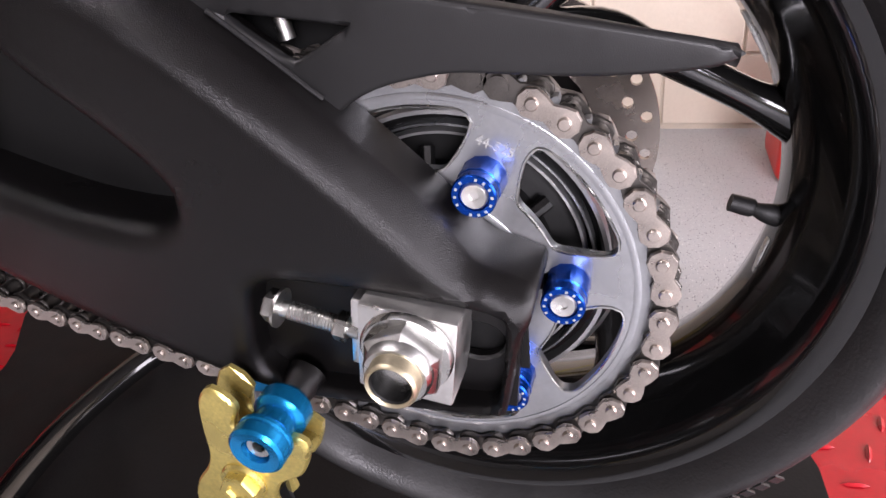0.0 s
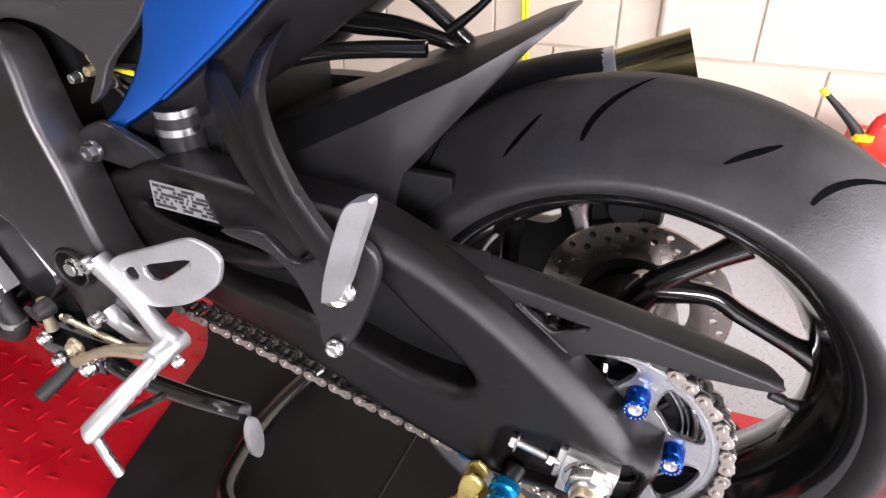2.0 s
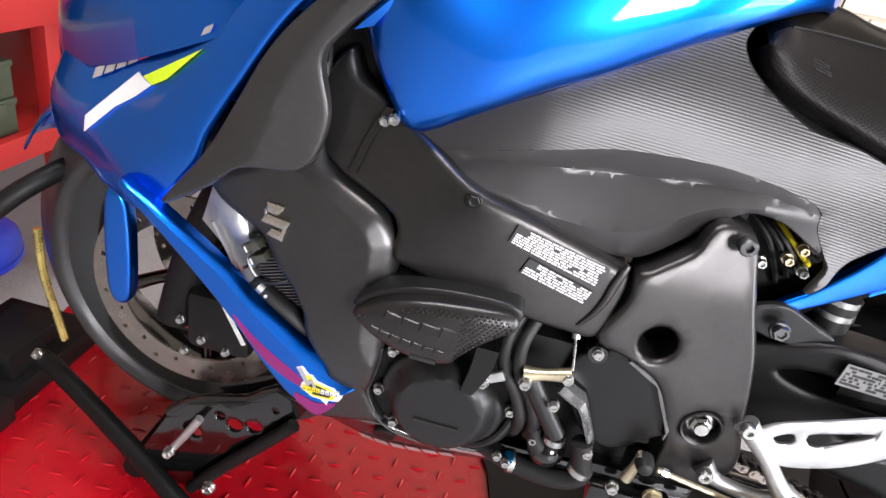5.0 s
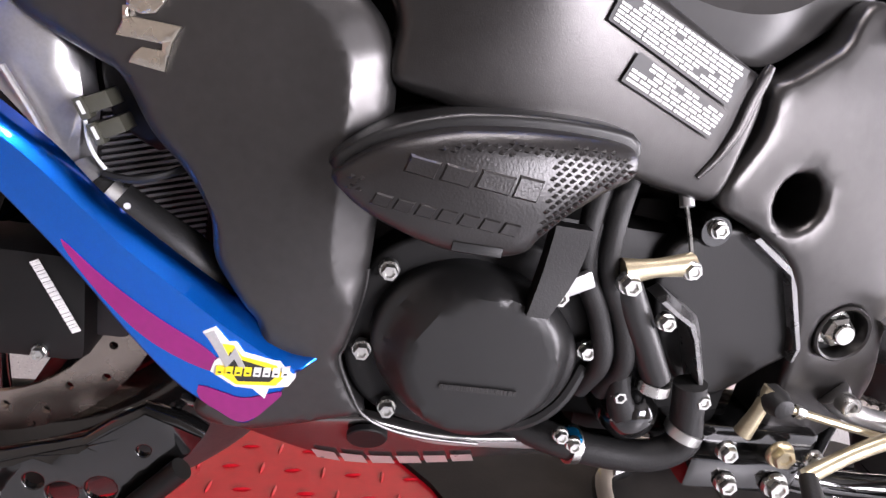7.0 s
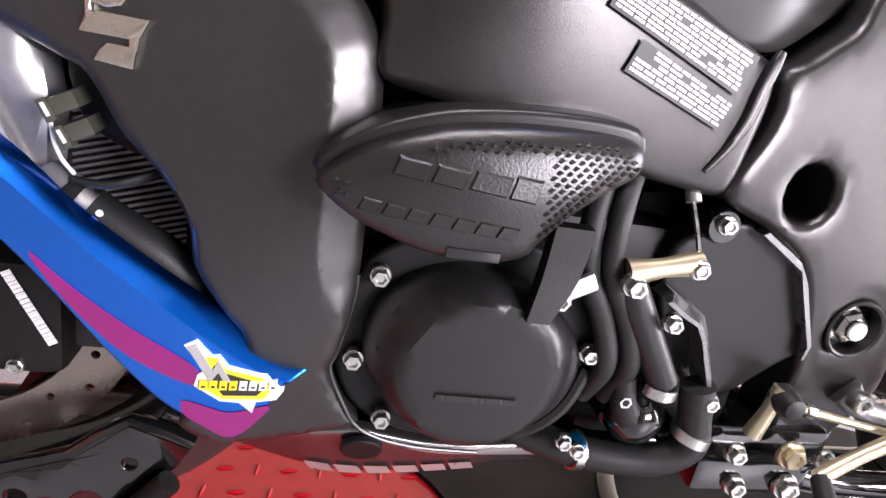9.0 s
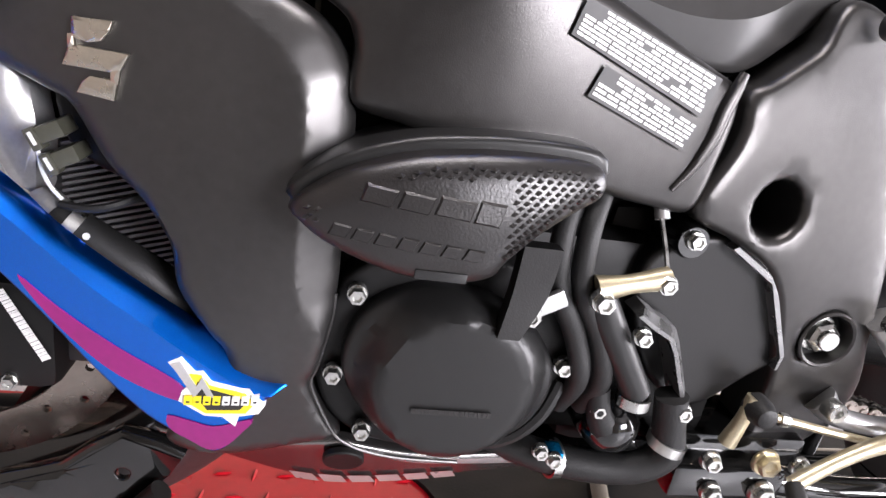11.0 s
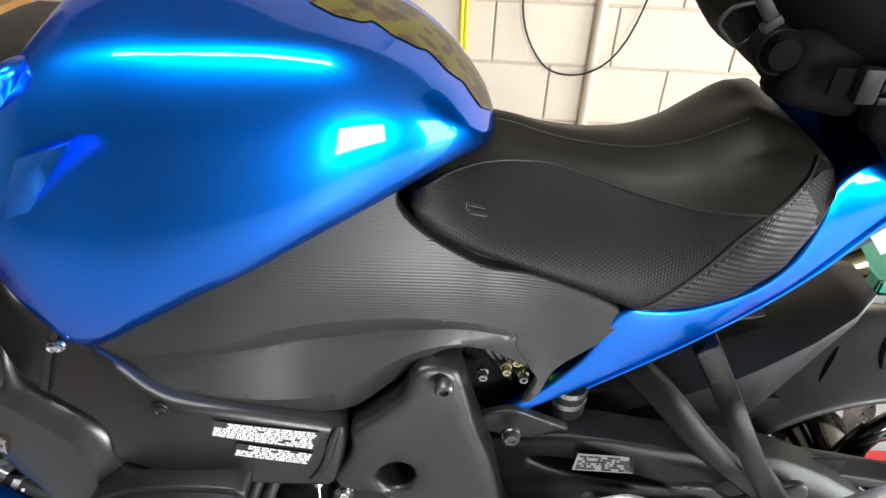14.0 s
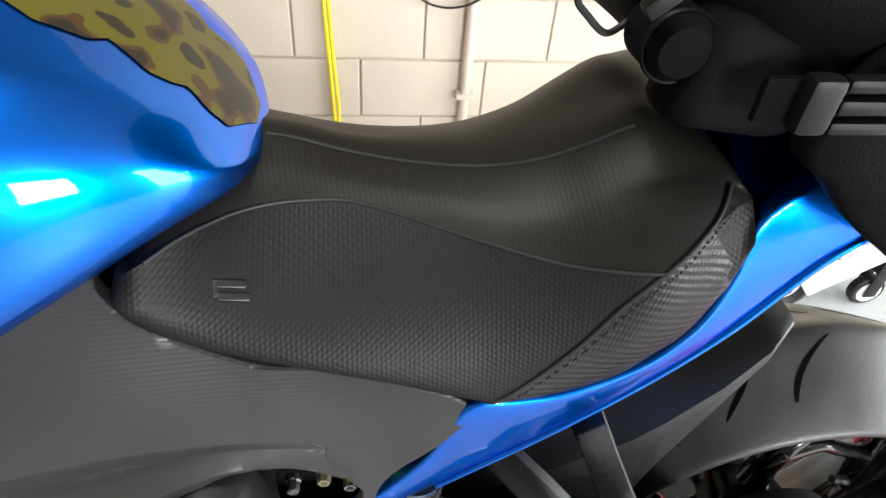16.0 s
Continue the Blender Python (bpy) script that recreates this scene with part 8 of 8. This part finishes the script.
# ---- rear paddock stand ----
def paddock_stand():
    th = thing("paddock_stand", (-0.06, CY, 0.0), "paddock stand with yellow zinc hooks holding the rear wheel up", "stand")
    for s in (-1, 1):
        y = -0.192 if s < 0 else 2 * CY + 0.192
        fork = [(-0.0965, 0.3200), (-0.0905, 0.3295), (-0.0850, 0.3315), (-0.0775, 0.3260), (-0.0745, 0.3190), (-0.0800, 0.3060), (-0.0740, 0.2960), (-0.0640, 0.2945), (-0.0555, 0.3010), (-0.0480, 0.3058), (-0.0398, 0.3030), (-0.0405, 0.2930), (-0.0480, 0.2780), (-0.0620, 0.2690), (-0.0690, 0.2560), (-0.0720, 0.2380), (-0.1200, 0.2380), (-0.1190, 0.2560), (-0.1070, 0.2720), (-0.1020, 0.2840), (-0.1000, 0.3020)]
        fork = [(x - 0.0065, z - 0.001) for x, z in fork]
        f = part("hook_plate", sheet(fork, y, 0.004, 0.0012, grid=0.006), "gold", th, "yellow zinc plated hook")
        part("hook_back", sheet(fork, y + 0.016, 0.004, 0.0012), "gold", th)
        bolt(th, -0.092, y - 0.001, 0.2645, 0.0105, 0.007, "gold")
        part("upright", tube([(-0.093, y + 0.012, 0.252), (-0.095, y + 0.012, 0.15), (-0.10, y + 0.012, 0.045)], 0.016, 14, 1), "gloss", th, "gloss black tube")
        part("side_tube", tube([(-0.45, y + 0.03, 0.030), (-0.10, y + 0.012, 0.028), (0.08, y + 0.012, 0.040)], 0.016, 14, 3), "gloss", th)
        part("roller", lathe([(0, -0.015), (0.03, -0.015), (0.032, -0.01), (0.032, 0.01), (0.03, 0.015), (0, 0.015)], (0.09, y + 0.012, 0.0405), "y", 24), "rubber", th)
    part("handle_tube", tube([(-0.45, -0.162, 0.030), (-0.50, -0.12, 0.030), (-0.52, CY, 0.030), (-0.50, 2 * CY + 0.12, 0.030), (-0.45, 2 * CY + 0.162, 0.030)], 0.016, 14, 5), "gloss", th)


paddock_stand()

# ---- front wheel chock ----
def wheel_chock():
    th = thing("wheel_chock", (-1.35, CY, 0.0), "black steel front wheel chock clamped on the lift", "wheel chock")
    for s, y0, y1 in ((-1, -0.044, -0.195), (1, 0.104, 0.255)):
        part("outrigger", tube([(-1.52, y0, 0.118), (-1.49, y0, 0.114), (-1.30, (y0 + y1) / 2, 0.066), (-1.138, y1, 0.030)], 0.0155, 16, 3), "dark", th)
        part("end_cap", tube([(-1.140, y1, 0.0305), (-1.128, y1 + (0.004 if s > 0 else -0.004), 0.028)], 0.0175, 16, 1), "rubber", th)
        side = [(-1.27, 0.02), (-1.275, 0.09), (-1.235, 0.165), (-1.20, 0.203), (-1.15, 0.222), (-1.11, 0.236), (-1.067, 0.270), (-1.022, 0.252), (-1.03, 0.236), (-1.075, 0.186), (-1.13, 0.12), (-1.19, 0.03)]
        hl = [[(x + r * math.cos(t), z + r * math.sin(t)) for t in np.linspace(0, 6.283, 14, endpoint=False)] for x, z, r in ((-1.150, 0.198, 0.008), (-1.128, 0.186, 0.0125), (-1.098, 0.194, 0.0125), (-1.066, 0.236, 0.0055), (-1.19, 0.15, 0.011))]
        yp = -0.128 if s < 0 else 2 * CY + 0.128
        cradle = part("cradle_side", sheet(side, yp, 0.006, 0.002, holes=hl, n=1, grid=0.02), "gloss", th, "gloss black cradle plate with round holes")
        part("cradle_lip", tube([(-1.235, yp + s * -0.012, 0.165), (-1.20, yp + s * -0.012, 0.200), (-1.15, yp + s * -0.012, 0.219), (-1.11, yp + s * -0.012, 0.233), (-1.067, yp + s * -0.012, 0.267), (-1.022, yp + s * -0.012, 0.250)], 0.009, 10, 2), "gloss", cradle)
        part("cradle_beam", tube([(-1.19, yp + s * 0.012, 0.045), (-1.13, yp + s * 0.012, 0.118), (-1.075, yp + s * 0.012, 0.182), (-1.033, yp + s * 0.012, 0.232)], 0.010, 12, 1), "dark", cradle)
    part("foot_tube", tube([(-1.30, -0.12, 0.022), (-1.30, 0.18, 0.022)], 0.0195, 14, 1), "dark", th)
    part("clamp_lever", tube([(-1.210, -0.150, 0.135), (-1.192, -0.150, 0.165), (-1.172, -0.145, 0.200)], [0.006, 0.0065, 0.0065], 10, 2), "alu", th, "bright clamp lever")
    bolt(th, -1.155, -0.150, 0.070, 0.009, 0.009, "steel")
    bolt(th, -1.214, -0.156, 0.130, 0.008, 0.010, "steel")
    part("hoop", tube([(-1.622, -0.148, 0.0205), (-1.630, -0.150, 0.12), (-1.612, -0.152, 0.22), (-1.578, -0.15, 0.31), (-1.53, -0.13, 0.39), (-1.475, -0.09, 0.455), (-1.44, -0.02, 0.485), (-1.44, 0.08, 0.485), (-1.475, 0.15, 0.455), (-1.53, 0.19, 0.39), (-1.575, 0.21, 0.31), (-1.598, 0.218, 0.22), (-1.60, 0.222, 0.12), (-1.578, 0.225, 0.0205)], 0.0145, 16), "dark", th, "bent black tube hoop")
    part("scuff_sticker", tube([(-1.545, -0.155, 0.384), (-1.51, -0.142, 0.425)], 0.012, 8, 1), "white", th)
    base = part("base_box", joined(block(-1.76, -1.56, -0.10, 0.17, 0.001, 0.045, 0.004), block(-1.68, -1.58, -0.04, 0.10, 0.045, 0.10, 0.006)), "dark", th, "black base plate")
    part("base_block", block(-1.60, -1.548, -0.125, -0.075, 0.001, 0.05, 0.004), "matt", th)
    part("chain_clip", tube([(-1.46, -0.075, 0.40), (-1.455, -0.08, 0.33), (-1.45, -0.07, 0.25), (-1.445, -0.065, 0.20)], 0.006, 8), "gold", th, "gold coloured hanging strap")
    for x, y, z in ((-1.515, -0.045, 0.135), (-1.60, -0.055, 0.065), (-1.64, -0.07, 0.06)):
        bolt(th, x, y, z, 0.008, 0.010, "steel")


wheel_chock()

# ---- roller stool ----
def stool():
    th = thing("roller_stool", (-1.83, 0.117, FLOOR), "round blue padded roller stool with a steel post", "stool")
    part("seat_pad", lathe([(0, 0.205), (0.08, 0.206), (0.105, 0.202), (0.118, 0.190), (0.122, 0.165), (0.116, 0.150), (0.0, 0.148)], (-1.83, 0.117, 0), "z", 48), "stoolblue", th, "blue vinyl padded seat")
    part("seat_edge", ring([(0.116, 0.146), (0.1225, 0.148), (0.1225, 0.158), (0.116, 0.160)], (-1.83, 0.117, 0), 48, "z"), "stoolblue", th)
    part("post", tube([(-1.83, 0.117, 0.149), (-1.83, 0.117, 0.0)], 0.014, 16, 1), "steel", th, "chrome post")
    part("sleeve", tube([(-1.83, 0.117, 0.0), (-1.83, 0.117, -0.14)], 0.022, 16, 1), "gloss", th)
    for k in range(5):
        a = k * 2 * math.pi / 5 + 0.3
        part("leg", tube([(-1.83, 0.117, -0.13), (-1.83 + 0.12 * math.cos(a), 0.117 + 0.12 * math.sin(a), -0.135), (-1.83 + 0.20 * math.cos(a), 0.117 + 0.20 * math.sin(a), -0.145)], [0.018, 0.014, 0.012], 10, 3), "gloss", th)
        part("caster", lathe([(0, -0.012), (0.022, -0.012), (0.025, 0), (0.022, 0.012), (0, 0.012)], (-1.83 + 0.20 * math.cos(a), 0.117 + 0.20 * math.sin(a), -0.1745), "y", 18), "rubber", th)
    for k in range(6):
        part("seat_mark", moved(block(-0.007, 0.007, -0.010, 0.010, 0, 0.0006, 0), pose(-1.825 + k * 0.011, 0.09 + k * 0.012, 0.2057, 0, 0, 50)), "silver", th, "worn grey name shape", 0)
    part("seat_mark", moved(ring([(0.018, 0), (0.022, 0), (0.022, 0.0008), (0.018, 0.0008)], (0, 0, 0), 24, "z"), pose(-1.885, 0.085, 0.2055)), "silver", th, smooth=0)


stool()

# ---- workbench with its shelf ----
def bench():
    th = thing("workbench", (-2.3, 0.6, FLOOR), "red steel workbench with a wooden top and an open lower shelf", "workbench")
    part("worktop", block(-2.72, -1.93, -0.45, 1.45, 0.575, 0.605, 0.005), "wood", th, "varnished wooden worktop")
    part("front_beam", block(-1.955, -1.925, -0.45, 1.45, 0.505, 0.5745, 0.003), "benchred", th)
    part("shelf", block(-2.72, -1.94, -0.45, 1.45, 0.25, 0.262, 0.002), "benchred", th)
    part("shelf_lip", block(-1.945, -1.92, -0.45, 1.45, 0.215, 0.275, 0.003), "benchred", th)
    for y in (-0.42, 0.60, 1.40):
        part("leg", block(-1.99, -1.95, y - 0.03, y + 0.03, FLOOR, 0.505, 0.003), "benchred", th)
        part("leg", block(-2.70, -2.66, y - 0.03, y + 0.03, FLOOR, 0.575, 0.003), "benchred", th)
    part("back_panel", block(-2.735, -2.72, -0.45, 1.45, 0.26, 0.57, 0.002), "plaster", th)
    return th


bench()


def ammo_can(m):
    th = thing("ammo_box", (0, 0, 0), "olive green steel storage box with a lidded top", "storage box", "olive boxes on the shelf")
    part("can", block(-0.14, 0.0, -0.05, 0.05, 0.0, 0.075, 0.005), "olive", th)
    part("lid", block(-0.143, 0.003, -0.053, 0.053, 0.068, 0.084, 0.004), "olive", th)
    part("latch", block(0.001, 0.008, -0.016, 0.016, 0.045, 0.078, 0.002), "olive", th)
    th.matrix_basis = m
    return th


can = ammo_can(pose(-1.965, 0.31, 0.263))
for y, z in ((0.425, 0.263), (0.31, 0.349), (0.425, 0.349)):
    copy_thing(can, pose(-1.965, y, z))
case = thing("tool_case", (-2.0, 0.05, 0.263), "dark grey plastic tool case with a small white label", "tool case")
cb = part("shell", block(-2.16, -1.965, -0.10, 0.135, 0.263, 0.395, 0.012), "matt", case)
part("case_label", block(-1.9655, -1.9635, 0.02, 0.075, 0.30, 0.335, 0), "white", cb, smooth=0)
part("label_stripe", block(-1.9655, -1.9630, 0.03, 0.06, 0.338, 0.345, 0), "lime", cb, smooth=0)
part("handle", tube([(-2.06, -0.02, 0.394), (-2.06, -0.02, 0.42), (-2.06, 0.06, 0.42), (-2.06, 0.06, 0.394)], 0.007, 10), "rubber", case)
bagp = thing("paper_sack", (-1.97, 0.19, 0.263), "white printed paper sack standing on the shelf", "paper sack")
sk = part("sack", moved(block(-0.03, 0.03, -0.035, 0.035, 0.0, 0.15, 0.006), pose(-1.985, 0.185, 0.263, 0, 4, 8)), "white", bagp)
bars(sk, 0, 0, 0.05, 0.09, 6, 0, pose(-1.952, 0.16, 0.385, 0, 0, 98), "silver", 31, 0.6)
part("sack_fold", moved(block(-0.028, 0.028, -0.02, 0.03, 0.0, 0.03, 0.004), pose(-2.0, 0.20, 0.40, 0, 10, 8)), "card", bagp)
chest = thing("tool_chest", (-2.4, 0.25, 0.605), "red steel tool chest standing on the worktop", "tool chest")
part("body", block(-2.60, -2.18, 0.12, 0.95, 0.605, 0.90, 0.006), "benchred", chest)
for k in range(3):
    dr = part("drawer", block(-2.180, -2.170, 0.14, 0.93, 0.62 + k * 0.09, 0.70 + k * 0.09, 0.003), "benchred", chest)
    part("drawer_pull", block(-2.170, -2.160, 0.3, 0.77, 0.68 + k * 0.09, 0.69 + k * 0.09, 0.002), "alu", dr)
charger = thing("battery_charger", (-2.1, -0.1, 0.605), "black charger with vents on the worktop", "charger")
cg = part("housing", block(-2.2, -2.02, -0.15, 0.03, 0.606, 0.70, 0.01), "matt", charger)
for k in range(6):
    part("vent", block(-2.019, -2.014, -0.13 + k * 0.025, -0.118 + k * 0.025, 0.62, 0.68, 0), "dark", cg, smooth=0)

# ---- behind the bike ----
gas = thing("gas_can", (0.51, 1.3, FLOOR), "red plastic gas can with a yellow tipped black spout", "gas can")
g = part("can_body", block(0.40, 0.66, 1.18, 1.42, FLOOR + 0.001, 0.13, 0.03, 3), "canred", gas)
part("can_handle", tube([(0.44, 1.30, 0.12), (0.46, 1.30, 0.19), (0.58, 1.30, 0.19), (0.62, 1.30, 0.12)], 0.014, 12), "canred", gas)
part("spout", tube([(0.425, 1.30, 0.12), (0.40, 1.30, 0.155), (0.36, 1.30, 0.195), (0.315, 1.30, 0.235)], [0.018, 0.013, 0.010, 0.007], 12, 3), "rubber", gas, "black flexible spout")
part("spout_tip", tube([(0.316, 1.30, 0.234), (0.302, 1.30, 0.247)], 0.009, 10, 1), "yellow", gas, "yellow spout tip")
part("collar", lathe([(0.014, 0.0), (0.026, 0.0), (0.026, 0.02), (0.014, 0.02)], (0.425, 1.30, 0.125), "z", 20), "yellow", gas)
cart = thing("garden_cart", (0.95, 1.0, FLOOR), "green metal garden cart with white hubbed rubber wheels", "cart")
part("tray", joined(block(0.66, 1.30, 0.88, 1.32, 0.02, 0.035, 0.004), block(0.66, 1.30, 0.88, 0.895, 0.02, 0.07, 0.004), block(0.66, 1.30, 1.305, 1.32, 0.02, 0.07, 0.004), block(0.66, 0.675, 0.88, 1.32, 0.02, 0.07, 0.004)), "cartgreen", cart, "green painted steel tray")
for k in range(16):
    part("side_wire", tube([(0.68 + 0.04 * k, 0.888, 0.07), (0.68 + 0.04 * k, 0.888, 0.16)], 0.002, 5, 1), "cartgreen", cart)
part("top_rail", tube([(0.66, 0.888, 0.16), (1.30, 0.888, 0.16)], 0.008, 8, 1), "cartgreen", cart)
part("axle", tube([(0.735, 0.80, FLOOR + 0.088), (0.755, 1.40, FLOOR + 0.088)], 0.008, 8, 1), "dark", cart)
for y in (0.84, 1.36):
    x = 0.735 + (y - 0.82) * 0.03
    part("leg", block(x - 0.015, x + 0.015, min(y, 1.30) + 0.05 * (y < 1), min(y, 1.30) + 0.05 * (y < 1) + 0.012, FLOOR + 0.08, 0.022, 0.003), "cartgreen", cart)
    wh = part("cart_wheel", ring([(0.045, -0.022), (0.062, -0.032), (0.080, -0.026), (0.088, -0.010), (0.088, 0.010), (0.080, 0.026), (0.062, 0.032), (0.045, 0.022)], (x, y, FLOOR + 0.0885), 40), "rubber", cart, "knobbly black pneumatic tyre")
    part("rim", lathe([(0.0, -0.014), (0.016, -0.022), (0.018, -0.012), (0.040, -0.012), (0.046, -0.020), (0.047, 0.0), (0.046, 0.020), (0.018, 0.012), (0.0, 0.014)], (x, y, FLOOR + 0.0885), "y", 28), "white", wh, "white steel hub")
    for k in range(22):
        a = k * math.pi / 11
        part("tread_lug", moved(block(-0.006, 0.006, -0.020, 0.020, -0.002, 0.003, 0.001, 1), pose(x, y, FLOOR + 0.0885, 0, 90 - math.degrees(a), 0) @ pose(0, 0, 0.0875)), "rubber", wh, smooth=0)
for y in (0.84, 1.26):
    x = 1.02
    cs = part("caster", lathe([(0, -0.014), (0.046, -0.016), (0.052, -0.010), (0.052, 0.010), (0.046, 0.016), (0, 0.014)], (x, y, FLOOR + 0.0525), "y", 26), "rubber", cart, "swivel caster with pale wheel")
    part("disc", lathe([(0, -0.018), (0.036, -0.018), (0.038, -0.014)], (x, y, FLOOR + 0.0525), "y", 24), "white", cs)
    part("fork", joined(block(x - 0.02, x + 0.02, y - 0.026, y - 0.022, FLOOR + 0.04, FLOOR + 0.13, 0.002), block(x - 0.02, x + 0.02, y + 0.022, y + 0.026, FLOOR + 0.04, FLOOR + 0.13, 0.002), block(x - 0.02, x + 0.02, y - 0.026, y + 0.026, FLOOR + 0.13, 0.021, 0.002)), "dark", cs)

# ---- block wall, last ----
def wall_blocks():
    bm = block(-0.1985, 0.1985, -0.003, 0.05, -0.0975, 0.0975, 0.003, 1)
    bmesh.ops.recalc_face_normals(bm, faces=bm.faces)
    me = bpy.data.meshes.new("wall_brick")
    bm.to_mesh(me)
    bm.free()
    me.materials.append(M["block"])
    me.shade_smooth()
    me.set_sharp_from_angle(angle=radians(25))
    rnd = random.Random(2)
    for row in range(-2, 6):
        z = 0.220 + 0.1015 + row * 0.203
        if z - 0.1 < FLOOR - 0.01:
            continue
        for k in range(-4, 7):
            x = -0.671 + 0.203 + k * 0.4035 + (0.2035 if row % 2 else 0)
            ob = new("block", me)
            ob.parent, ob.matrix_parent_inverse = wall_block, base_of(wall_block).inverted()
            ob.matrix_basis = pose(x, WALL_Y + rnd.uniform(-0.001, 0.001), z, rnd.uniform(-0.06, 0.06), 0, rnd.uniform(-0.05, 0.05))


wall_blocks()
